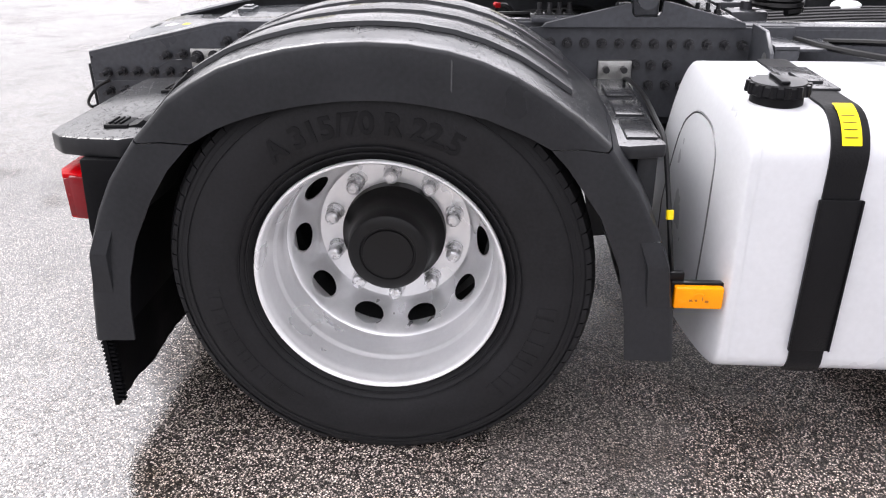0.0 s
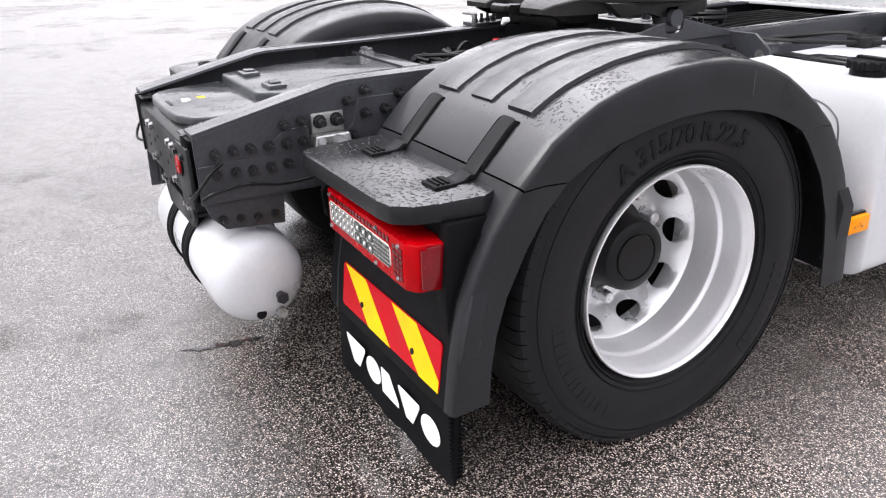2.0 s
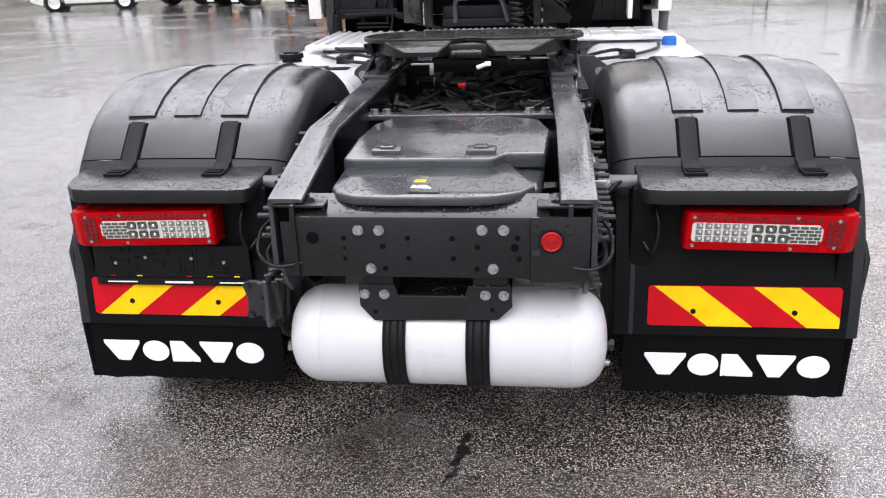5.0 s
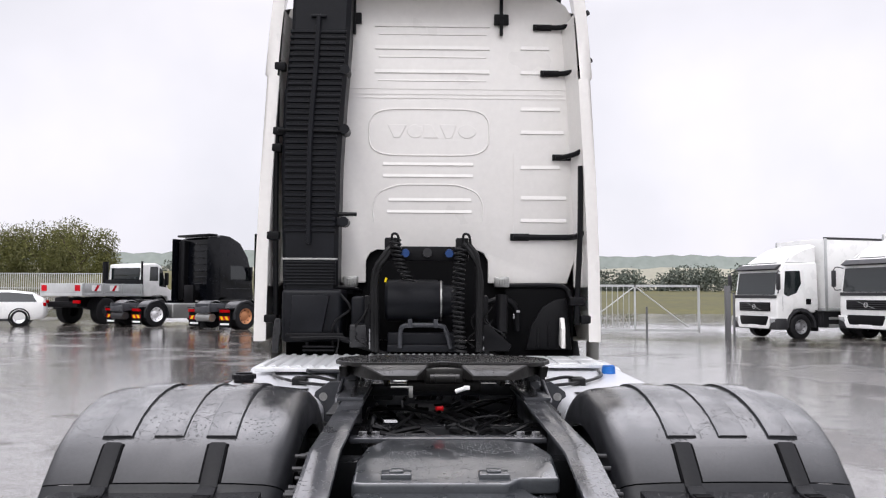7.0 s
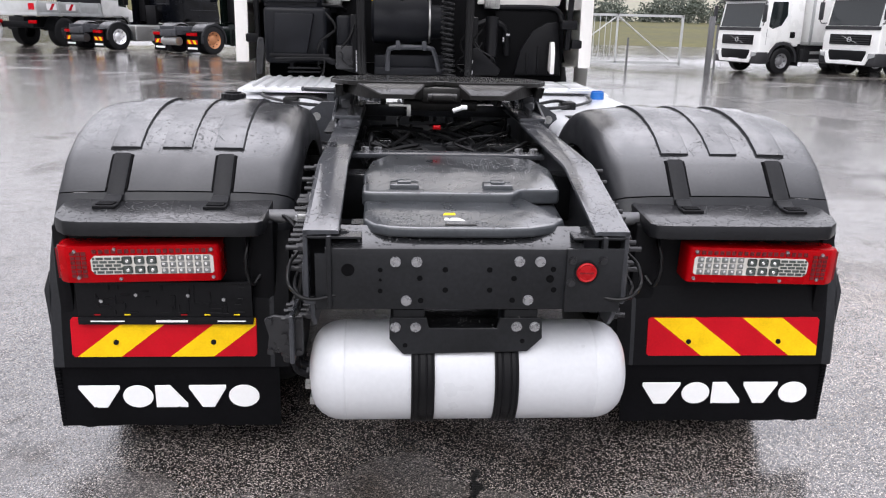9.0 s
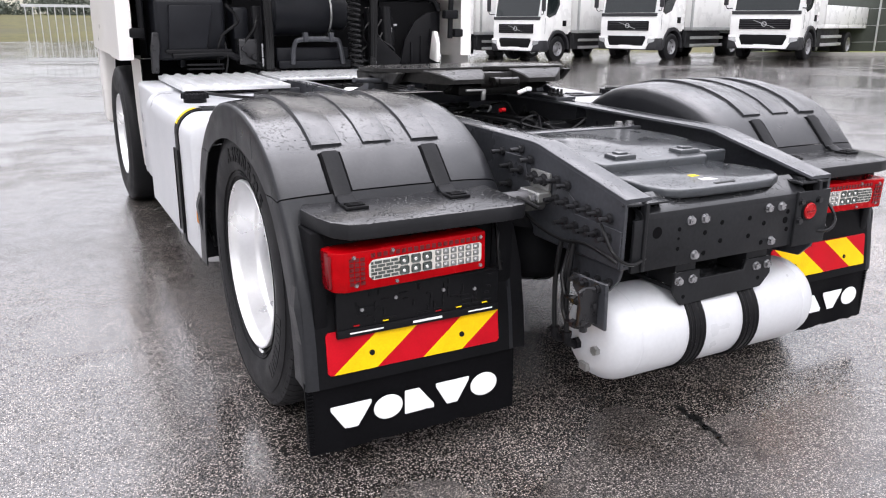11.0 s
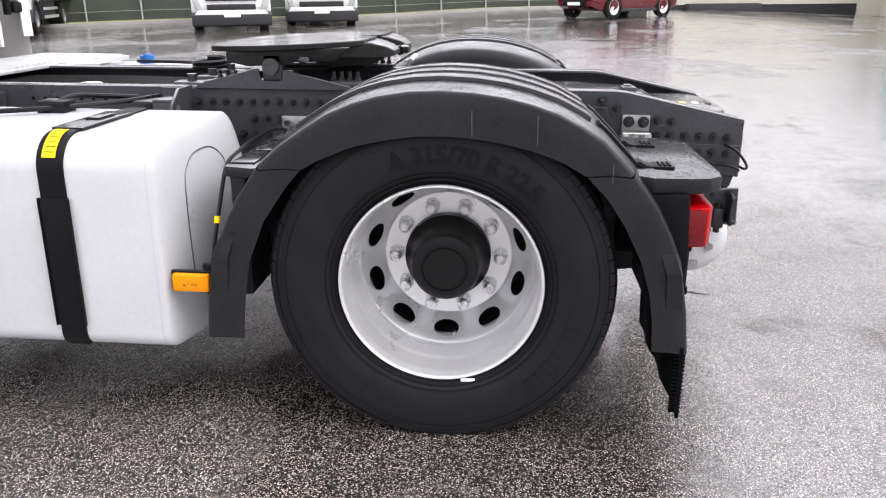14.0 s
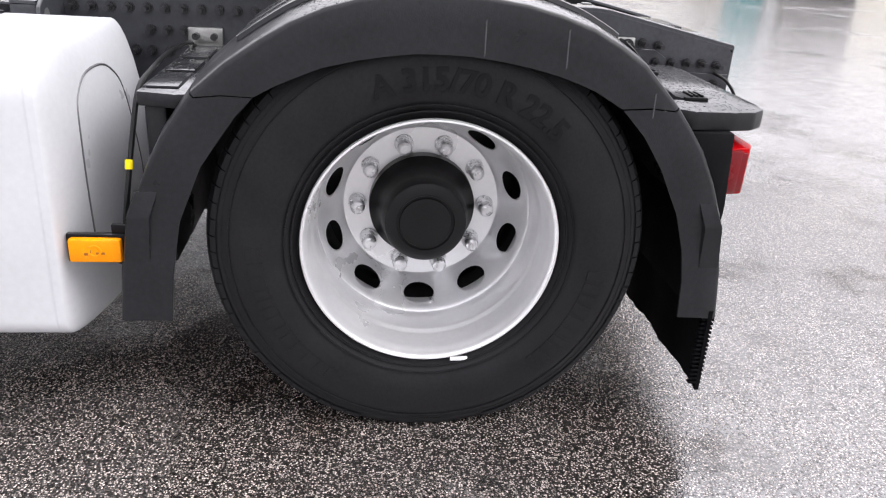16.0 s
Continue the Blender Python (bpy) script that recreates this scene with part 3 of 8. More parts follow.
seam = part("tar_seam", thick(recalc(crack), 0.002), mat("wet_tar", (0.012, 0.012, 0.012), 0.3, spec=0.5, wet=1.0, wet_ior=1.8, var=0.3, scale=40, bump=0.8, bump_scale=120))
tagged(seam, "short ragged streak of black tar on the asphalt", "tar", kind="structure")


# ---- the tractor truck; x to its right, y ahead, rear axle at y = 0 ----
RAKE, AXLE = 1.05, 0.488
truck = thing("tractor_truck", "white tractor truck with black chassis on wet asphalt", "truck",
              Matrix.Translation((0, 0, AXLE)) @ pose(0, 0, 0, RAKE) @ Matrix.Translation((0, 0, -AXLE)))


# wheels
def wheel_bms(s, x_face=1.213, dual=True):
    """Meshes of one rear wheel pair: x_face is the outer rim flange."""
    cz = (0, 0, 0)
    tyre = [(-0.030, 0.286), (-0.018, 0.300), (0.000, 0.318), (0.013, 0.345), (0.020, 0.385), (0.019, 0.425), (0.012, 0.452),
            (0.006, 0.462), (0.004, 0.474), (-0.004, 0.490), (-0.020, 0.499), (-0.045, 0.503), (-0.150, 0.505), (-0.255, 0.503), (-0.280, 0.499),
            (-0.297, 0.488), (-0.312, 0.425), (-0.312, 0.385), (-0.290, 0.318), (-0.270, 0.288)]
    out = {}
    out["tyre"] = revolve([(x_face + a, r) for a, r in tyre], cz, "x", 96, closed=True)
    if dual:
        out["inner_tyre"] = revolve([(x_face - 0.345 + a, r) for a, r in tyre], cz, "x", 72, closed=True)
    rim = [(0.000, 0.2985), (0.004, 0.2965), (0.0045, 0.2925), (0.000, 0.2890), (-0.008, 0.2868), (-0.016, 0.2855), (-0.021, 0.2832), (-0.034, 0.2818), (-0.088, 0.2785), (-0.095, 0.2770),
           (-0.101, 0.2728), (-0.108, 0.2712), (-0.150, 0.2692), (-0.186, 0.2682), (-0.190, 0.2660), (-0.222, 0.2640), (-0.265, 0.2640), (-0.268, 0.2720), (-0.10, 0.282), (-0.03, 0.290), (-0.006, 0.2985)]
    out["rim"] = revolve([(x_face + a, r) for a, r in rim], cz, "x", 96, closed=True)
    return out


def wheel_disc(x_face, n_holes=10):
    """The pressed disc with its hand holes, cut as rings and sectors."""
    bm = bmesh.new()
    xf = x_face - 0.298
    stations = [(xf, 0.125), (xf, 0.203), (xf + 0.004, 0.2085), (xf + 0.012, 0.2130), (xf + 0.050, 0.240), (xf + 0.104, 0.2600), (xf + 0.111, 0.2660), (xf + 0.105, 0.2690)]
    per = 16
    n = n_holes * per
    rings = [[bm.verts.new((x, r * math.cos(2 * math.pi * i / n), r * math.sin(2 * math.pi * i / n))) for i in range(n)] for x, r in stations[:4] + stations[5:]]
    for a, b in zip(rings, rings[1:]):
        if a is rings[3]:
            continue
        for i in range(n):
            bm.faces.new((a[i], b[i], b[(i + 1) % n], a[(i + 1) % n]))
    inner, outer = rings[3], rings[4]
    r0, r1, x0, x1 = 0.2130, 0.2600, xf + 0.012, xf + 0.104
    for h in range(n_holes):
        c = 2 * math.pi * (h + 0.5) / n_holes
        loop, m = [], 2 * per + 2 * 3
        idx = range(h * per, (h + 1) * per + 1)
        inn = [inner[i % n] for i in idx]
        outr = [outer[i % n] for i in idx]
        border = inn + outr[::-1]
        k = len(border)
        for bi, v in enumerate(border):
            t = -math.pi + math.pi * (bi + 0.5) / (k / 2)
            hu, hw = 0.0410 * math.cos(t), 0.0172 * math.sin(t)
            rad, an = 0.2375 + hw, c + hu / 0.2375
            f = (rad - r0) / (r1 - r0)
            loop.append((x0 + f * (x1 - x0), rad, an))
        lv = [bm.verts.new((x, r * math.cos(a), r * math.sin(a))) for x, r, a in loop]
        bv = [bm.verts.new((x - 0.010, r * math.cos(a), r * math.sin(a))) for x, r, a in loop]
        for i in range(k):
            j = (i + 1) % k
            if border[i] is not border[j]:
                try:
                    bm.faces.new((border[i], border[j], lv[j], lv[i]))
                except ValueError:
                    pass
            bm.faces.new((lv[i], lv[j], bv[j], bv[i]))
    bmesh.ops.remove_doubles(bm, verts=bm.verts, dist=0.0002)
    return recalc(bm)


def sidewall_text(body, size, r, ang, x, flip):
    """Raised writing bent round the sidewall at radius r, centred at the angle ang."""
    bm = letters(body, size)
    ext = bmesh.ops.extrude_face_region(bm, geom=bm.faces[:])
    for v in [e for e in ext["geom"] if isinstance(e, bmesh.types.BMVert)]:
        v.co.z = 0.0022
    for v in bm.verts:
        rr = r + v.co.y
        a = ang + (-1 if flip else 1) * v.co.x / r
        v.co = (x + (1 if x > 0 else -1) * v.co.z, rr * math.cos(a), rr * math.sin(a))
    return recalc(bm)


def add_wheel(s, y, z, turn):
    x_face = 1.213
    bms = wheel_bms(s)
    wheel = thing("wheel", "black tyred double wheel with silver deep dish rim", "")
    del wheel["label"]
    wheel.parent = truck
    wheel.location = (0, y, z)
    for name, b in bms.items():
        if "tyre" in name:
            for v in b.verts:
                v.co.z = max(v.co.z, -AXLE + 0.0005 * abs(v.co.y))
        part(name, mirror(b, s), M_rubber if "tyre" in name else M_rim, wheel, "silver painted deep dish steel rim" if name == "rim" else "", angle=50 if name == "rim" else 40)
    d = wheel_disc(x_face)
    bmesh.ops.rotate(d, cent=(0, 0, 0), matrix=Matrix.Rotation(turn, 3, "X"), verts=d.verts)
    part("wheel_disc", mirror(d, s), M_rim, wheel, "silver wheel disc with ten oval holes", angle=30)
    # inner edge darkness is closed by the brake drum
    part("brake_drum", mirror(revolve([(0.60, 0.0), (0.60, 0.252), (0.88, 0.252), (0.885, 0.20), (0.90, 0.125)], n=40), s), M_hub, wheel)
    hx = x_face - 0.302
    hub = revolve([(hx, 0.138), (hx + 0.034, 0.137), (hx + 0.040, 0.132), (hx + 0.052, 0.122), (hx + 0.070, 0.113), (hx + 0.110, 0.108), (hx + 0.138, 0.105), (hx + 0.150, 0.101),
                   (hx + 0.155, 0.093), (hx + 0.156, 0.072), (hx + 0.152, 0.070), (hx + 0.152, 0.066), (hx + 0.157, 0.064), (hx + 0.158, 0.0)], n=56)
    part("hub", mirror(hub, s), M_hub, wheel, "black hub cover with a round cap", angle=30)
    for i in range(10):
        a = turn + 2 * math.pi * i / 10
        p = Vector((x_face - 0.297, 0.1675 * math.cos(a), 0.1675 * math.sin(a)))
        nut = join(rod(p, p + Vector((0.007, 0, 0)), 0.0245, 20, 0.0235), rod(p + Vector((0.007, 0, 0)), p + Vector((0.028, 0, 0)), 0.0225, 6),
                   revolve([(0.026, 0.0195), (0.046, 0.0190), (0.053, 0.0165), (0.057, 0.011), (0.058, 0.0)], p, "x", 16))
        part("wheel_nut", mirror(nut, s), M_nut, wheel, angle=28)
    a = turn + 2 * math.pi * 7.3 / 10
    part("valve", mirror(tube([(x_face - 0.22, 0.246 * math.cos(a), 0.246 * math.sin(a)), (x_face - 0.20, 0.236 * math.cos(a), 0.236 * math.sin(a)), (x_face - 0.165, 0.226 * math.cos(a), 0.226 * math.sin(a))], 0.0045), s), M_steel, wheel, "brass valve stem")
    # moulded rings and writing on the sidewall
    for r, w in ((0.316, 0.0022), (0.331, 0.0012), (0.452, 0.0016), (0.468, 0.0012)):
        xx = x_face + (0.004 if r < 0.32 else 0.0115 if r < 0.34 else 0.0135 if r < 0.46 else 0.0045)
        part("sidewall_ring", mirror(revolve([(xx - 0.004, r - w), (xx + 0.0012, r - w * 0.5), (xx + 0.0012, r + w * 0.5), (xx - 0.004, r + w)], n=96), s), M_rubber, wheel)
    xw = s * (x_face + 0.0195)
    up = math.pi / 2
    part("moulded_writing", sidewall_text("A 315/70 R 22.5", 0.068, 0.385, up + (0.05 if s > 0 else 0.20), xw, s > 0), M_tread, wheel, "tyre size moulded into the sidewall")
    # maker's words as plain raised bars
    for mid, total, h in ((up + 2.10, 0.95, 0.034), (up - 2.05, 0.70, 0.044)):
        mid = mid if s > 0 else math.pi - mid
        rnd = random.Random(int(mid * 100))
        t = -total / 2
        while t < total / 2:
            wdt = rnd.uniform(0.035, 0.070)
            rows = []
            for k in range(4):
                a = mid + t + wdt * k / 3
                rows.append([(xw + s * e, rr * math.cos(a), rr * math.sin(a)) for e, rr in ((-0.004, 0.398 - h / 2), (0.0016, 0.398 - h / 2), (0.0016, 0.398 + h / 2), (-0.004, 0.398 + h / 2))])
            part("moulded_bar", loft(rows, caps=True), M_rubber, wheel)
            t += wdt + rnd.uniform(0.016, 0.03)
    # shoulder blocks of the tread
    blocks = []
    for i in range(78):
        a = 2 * math.pi * i / 78
        if abs((a + math.pi / 2 + math.pi) % (2 * math.pi) - math.pi) < 0.30:
            continue
        rows = []
        for k, da in enumerate((-0.0365, 0.0365)):
            rows.append([(x_face + e, rr * math.cos(a + da), rr * math.sin(a + da)) for e, rr in ((-0.004, 0.486), (0.0050, 0.480), (0.0005, 0.4925), (-0.018, 0.5030), (-0.055, 0.5062), (-0.055, 0.495))])
        blocks.append(loft(rows, closed=True, caps=True))
    part("shoulder_tread", mirror(join(*blocks), s), M_rubber, wheel, angle=25)
    return wheel


add_wheel(1, 0, AXLE, 0.314)
wheel_left = add_wheel(-1, 0, AXLE, 0.0)
part("balance_weight", box(-1.216, -1.209, -0.105, -0.062, -0.302, -0.291, 0.002), M_paint_white, wheel_left, "small white balance weight clipped on the rim")
part("axle_housing", join(revolve([(-0.62, 0.0), (-0.62, 0.075), (-0.3, 0.085), (-0.18, 0.20), (0, 0.235), (0.18, 0.20), (0.3, 0.085), (0.62, 0.075), (0.62, 0.0)], (0, 0, AXLE), n=28), box(-0.08, 0.08, 0.1, 0.45, 0.42, 0.58, 0.03)), M_chassis, truck)
for s in (1, -1):
    part("air_bellows", revolve([(0.50, 0.0), (0.50, 0.10), (0.53, 0.135), (0.60, 0.14), (0.64, 0.12), (0.68, 0.125), (0.71, 0.10), (0.71, 0.0)], (s * 0.36, -0.50, 0), "z", 28), M_flap, truck)
    part("brake_cylinder", mirror(revolve([(0.0, 0.0), (0.0, 0.06), (0.02, 0.085), (0.12, 0.085), (0.13, 0.095), (0.15, 0.095), (0.16, 0.085), (0.26, 0.08), (0.28, 0.05), (0.28, 0)], (s * 0.0 + 0.47, -0.38, 0.50), "y", 24), s), M_chassis, truck)

# mudguards
PATH = [(-0.705, 0.325), (-0.690, 0.450), (-0.662, 0.590), (-0.630, 0.668), (-0.592, 0.740), (-0.555, 0.790), (-0.518, 0.836), (-0.434, 0.922), (-0.375, 0.960), (-0.312, 0.993), (-0.240, 1.017), (-0.168, 1.034), (-0.085, 1.045), (0.0, 1.049),
        (0.085, 1.045), (0.170, 1.031), (0.240, 1.010), (0.310, 0.978), (0.373, 0.938), (0.440, 0.891), (0.509, 0.830), (0.540, 0.785), (0.573, 0.737), (0.610, 0.665), (0.651, 0.565), (0.678, 0.440), (0.690, 0.315)]
INNER = [(-0.604, 0.328), (-0.598, 0.420), (-0.583, 0.503), (-0.555, 0.590), (-0.501, 0.694), (-0.450, 0.768), (-0.391, 0.828), (-0.330, 0.862), (-0.290, 0.878), (-0.240, 0.894), (-0.180, 0.908), (-0.120, 0.918), (-0.060, 0.925), (0.0, 0.927),
         (0.058, 0.926), (0.120, 0.918), (0.180, 0.907), (0.247, 0.890), (0.300, 0.868), (0.340, 0.850), (0.383, 0.826), (0.420, 0.785), (0.455, 0.735), (0.496, 0.675), (0.546, 0.552), (0.567, 0.430), (0.577, 0.315)]


def guard_rows(a, b, x_out=1.251, x_in=0.512, lift=0.0):
    rows = []
    for i in range(a, b + 1):
        p0, p1 = Vector(PATH[max(i - 1, 0)]), Vector(PATH[min(i + 1, len(PATH) - 1)])
        d = (p1 - p0).normalized()
        nrm = Vector((-d.y, d.x))
        p, q = Vector(PATH[i]), Vector(INNER[i])
        bow = 1.0 if i > 4 else -0.9
        sec = [(x_out, q), (x_out, q.lerp(p, 0.5)), (x_out, p - nrm * 0.012), (x_out - 0.003, p - nrm * 0.004), (x_out - 0.010, p), (x_out - 0.030, p + nrm * 0.003), (x_out - 0.075, p + nrm * 0.008 * bow),
               (1.0, p + nrm * 0.016 * bow), (0.85, p + nrm * 0.017 * bow), (0.66, p + nrm * 0.013 * bow), (x_in + 0.060, p + nrm * 0.004), (x_in + 0.025, p - nrm * 0.010), (x_in + 0.007, p - nrm * 0.030), (x_in, p - nrm * 0.060), (x_in, p - nrm * 0.13)]
        rows.append([(x, v.x, v.y) for x, v in sec])
    return rows


def shift_end(rows, end, by):
    k, m = (0, 1) if end == 0 else (-1, -2)
    rows[k] = [tuple(Vector(a).lerp(Vector(b), by)) for a, b in zip(rows[k], rows[m])]
    return rows


def surface_point(i_float, x, h):
    """A point on the top of the mudguard, h above it."""
    i = int(i_float)
    f = i_float - i
    i2 = min(i + 1, len(PATH) - 1)
    p = Vector(PATH[i]).lerp(Vector(PATH[i2]), f)
    d = (Vector(PATH[i2]) - Vector(PATH[max(i - (1 if f == 0 else 0), 0)])).normalized()
    nrm = Vector((-d.y, d.x))
    base = 0.017 - 0.010 * max(0.0, (abs(x - 0.88) - 0.2) / 0.3)
    v = p + nrm * (base + h)
    return (x, v.x, v.y)


def band(x, w, i0, i1, h, steps=36, base=-0.004):
    """A raised band over the mudguard between two stations."""
    rows = []
    for f in [i0, i0 + 0.03] + [i0 + (i1 - i0) * k / steps for k in range(1, steps)] + [i1 - 0.03, i1]:
        e = 0.0 if f in (i0, i1) else h
        rows.append([surface_point(f, x + dx, hh) for dx, hh in ((-w / 2 - 0.004, base), (-w / 2, e * 0.8), (-w / 2 + 0.005, e), (w / 2 - 0.005, e), (w / 2, e * 0.8), (w / 2 + 0.004, base))])
    rows.insert(0, [surface_point(i0 - 0.05, p[0], base) for p in rows[0]])
    rows.append([surface_point(i1 + 0.05, p[0], base) for p in rows[0]])
    return loft(rows)


def mudguard(s):
    g = thing("mudguard", "", "")
    dx = -0.022 if s > 0 else -0.012
    g.parent = truck
    part("top_shell", mirror(thick(loft(shift_end(shift_end(guard_rows(6, 20), 0, 0.02), 1, 0.02))), s), M_guard, g, "wet black ribbed plastic mudguard top", angle=40)
    part("rear_shell", mirror(thick(loft(shift_end(guard_rows(0, 6), 1, 0.04))), s), M_guard, g, angle=40)
    part("front_shell", mirror(thick(loft(shift_end(guard_rows(20, 26), 0, 0.04))), s), M_guard, g, angle=40)
    for x in (1.084, 0.920, 0.752) if s > 0 else (1.063, 0.900, 0.735):
        part("raised_rib", mirror(band(x, 0.092, 7.62, 18.7, 0.0070), s), M_guard, g, angle=25)
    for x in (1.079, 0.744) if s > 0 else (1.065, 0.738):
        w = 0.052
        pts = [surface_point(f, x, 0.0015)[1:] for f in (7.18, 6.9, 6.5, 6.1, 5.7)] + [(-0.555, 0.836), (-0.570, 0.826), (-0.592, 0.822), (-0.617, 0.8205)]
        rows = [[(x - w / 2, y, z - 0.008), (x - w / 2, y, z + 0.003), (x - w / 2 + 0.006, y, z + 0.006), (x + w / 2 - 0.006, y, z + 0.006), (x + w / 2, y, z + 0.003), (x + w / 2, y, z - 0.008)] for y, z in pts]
        # raised black band draws the shaded outline round the strap
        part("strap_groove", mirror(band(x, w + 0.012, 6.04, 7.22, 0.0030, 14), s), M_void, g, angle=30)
        strap = part("holding_strap", mirror(loft(rows, caps=True), s), M_band, g, "black rubber holding strap", angle=40)
        part("buckle", mirror(join(box(x - 0.034, x + 0.034, -0.650, -0.592, 0.818, 0.8290, 0.003), box(x - 0.026, x + 0.026, -0.640, -0.634, 0.828, 0.8335, 0.001), box(x - 0.026, x + 0.026, -0.627, -0.621, 0.828, 0.8335, 0.001), box(x - 0.026, x + 0.026, -0.614, -0.608, 0.828, 0.8335, 0.001)), s), M_strap, strap, angle=30)
    # rear shelf over the lamp
    out = [(0.578, -0.545), (0.574, -0.775), (0.590, -0.795), (0.640, -0.803), (1.10 + dx, -0.803), (1.150 + dx, -0.795), (1.188 + dx, -0.755), (1.206 + dx, -0.700), (1.222 + dx, -0.600), (1.190 + dx, -0.535)]
    shelf = prism(out, "z", 0.776, 0.822, 0.008, 2)
    for v in shelf.verts:
        v.co.z += 0.05 * (v.co.y + 0.60) * 0.6
    part("lamp_shelf", mirror(shelf, s), M_shelf, g, "wet black plastic shelf above the rear lamp", angle=40).location.y = 0.024
    # backing wall, side wing and the seat of the lamp
    part("back_panel", mirror(join(box(0.560, 1.205 + dx, -0.692, -0.672, 0.330, 0.780, 0.006), box(0.560, 0.640, -0.70, -0.60, 0.42, 0.79, 0.012)), s), M_guardback, g, angle=40).location.y = 0.026
    wing = prism([(-0.700, 0.315), (-0.712, 0.60), (-0.700, 0.775), (-0.590, 0.775), (-0.640, 0.66), (-0.670, 0.55), (-0.680, 0.315)], "x", 1.185 + dx, 1.226 + dx, 0.006)
    part("side_wing", mirror(wing, s), M_guardback, g, angle=40).location.y = 0.026
    # pressed ledges low on both ends of the outer face
    for ys in (((-0.628, -0.684), (-0.620, -0.668), (-0.618, -0.666), (-0.600, -0.646)), ((0.610, 0.672), (0.602, 0.656), (0.600, 0.654), (0.582, 0.634))):
        rows = [[(1.246, y0, z), (x, y0 + (y1 - y0) * 0.08, z), (x, y0 + (y1 - y0) * 0.92, z), (1.246, y1, z)] for (y0, y1), z, x in zip(ys, (0.460, 0.560, 0.568, 0.620), (1.2516, 1.263, 1.263, 1.2516))]
        part("pressed_ledge", mirror(loft(rows, caps=True), s), M_guard, g, angle=25)
    # flap with a pressed edge
    rnd = random.Random(4 + s)
    n = 24
    rows = []
    for k in range(15):
        z = 0.345 + (0.118 - 0.345) * k / 14
        f = (0.700 - z) / 0.582
        y = -0.700 - 0.016 * f * f
        rows.append([(0.556 + (1.276 + dx - 0.018 * f - 0.556) * i / n, y - 0.004 * math.sin(i * 0.7) * f, z + (rnd.uniform(-0.004, 0.004) if k == 14 else 0)) for i in range(n + 1)])
    flap = part("mud_flap", mirror(thick(loft(rows), 0.010), s), M_flap, g, "black rubber mud flap with white printed shapes", angle=60)
    flap.location.y = 0.012
    for k in range(16):
        z = 0.135 + k * 0.012
        part("flap_edge_rib", mirror(box(1.244 + dx, 1.2590 + dx, -0.7020, -0.670, z, z + 0.006, 0.001, 1), s), M_flap, flap)
    # added black sheet: shade on the shell's lower back put into colour
    rows = []
    for i in range(0, 5):
        y, z = PATH[i]
        rows.append([(x, y - e, z) for x, e in ((0.520, -0.012), (0.522, 0.001), (0.60, 0.003), (1.00, 0.003), (1.20, 0.002), (1.240, 0.000), (1.247, -0.004), (1.2475, -0.014))])
    part("apron", mirror(thick(loft(rows), 0.004), s), M_guardback, g, "matt black rubber apron", angle=40)
    # front shelf towards the tank and its ribs
    shelf = prism([(0.50, 0.500), (0.50, 0.645), (1.13, 0.645), (1.15, 0.560), (1.140, 0.515)], "z", 0.772, 0.806, 0.008)
    part("front_shelf", mirror(shelf, s), M_guard, g, angle=40)
    part("front_panel", mirror(box(0.56, 1.12, 0.585, 0.632, 0.40, 0.775, 0.008), s), M_guard, g, angle=40)
    for k in range(3):
        part("shelf_rib", mirror(box(0.58 + k * 0.19, 0.72 + k * 0.19, 0.56, 0.63, 0.805, 0.812, 0.003), s), M_guard, g)
    # carrying tubes and their clamps on the frame
    for y, z in ((-0.625, 0.795), (0.618, 0.775)):
        part("carrier_tube", mirror(rod((0.44, y, z), (0.66, y, z), 0.021, 18), s), M_tube if y < 0 else M_chassis, g, "grey carrier tube", angle=40)
    return g


guards = {s: mudguard(s) for s in (1, -1)}
# pale scuffs on the outer faces
for sd, sy, z0, z1 in ((1, 0.175, 0.950, 1.008), (-1, -0.256, 0.912, 0.985), (-1, -0.083, 0.930, 0.995), (-1, -0.459, 0.815, 0.862)):
    part("scuff", mirror(prism([(sy - 0.0022, z0), (sy + 0.0005, z0 - 0.004), (sy + 0.0022, z1), (sy - 0.0008, z1 + 0.004)], "x", 1.2505, 1.2518), sd), M_scuff, guards[sd], "pale scratch")


# plain white blocks printed on the flaps
def print_shapes(s):
    x0, x1, z0, z1 = (0.622, 1.190, 0.182, 0.260)
    n = 5
    edges = [0.0, 0.235, 0.415, 0.600, 0.815, 1.0]
    y = -0.7040
    for k in range(n):
        a, b = x0 + (x1 - x0) * edges[k], x0 + (x1 - x0) * edges[k + 1] - 0.006
        if s < 0:
            a, b = -1.182 + (x1 - x0) * edges[k], -1.182 + (x1 - x0) * edges[k + 1] - 0.006
        w, c, m = b - a, (a + b) / 2, (z0 + z1) / 2
        if k in (0, 3):
            out = [(a, z1), (a, z1 - 0.012), (c - w * 0.16, z0), (c + w * 0.16, z0), (b, z1 - 0.012), (b, z1)]
        elif k == 2:
            out = [(a, z0), (a, z1), (a + w * 0.48, z1), (b, z0 + 0.014), (b, z0)]
        else:
            out = [(c + w * 0.49 * math.cos(q * math.pi / 14), m + (z1 - z0) * 0.5 * math.sin(q * math.pi / 14)) for q in range(28)]
        bm = prism(out, "y", y, y + 0.003, 0.0012, 1)
        part("white_print_block", bm, M_paint_white, truck)


for s in (1, -1):
    print_shapes(s)


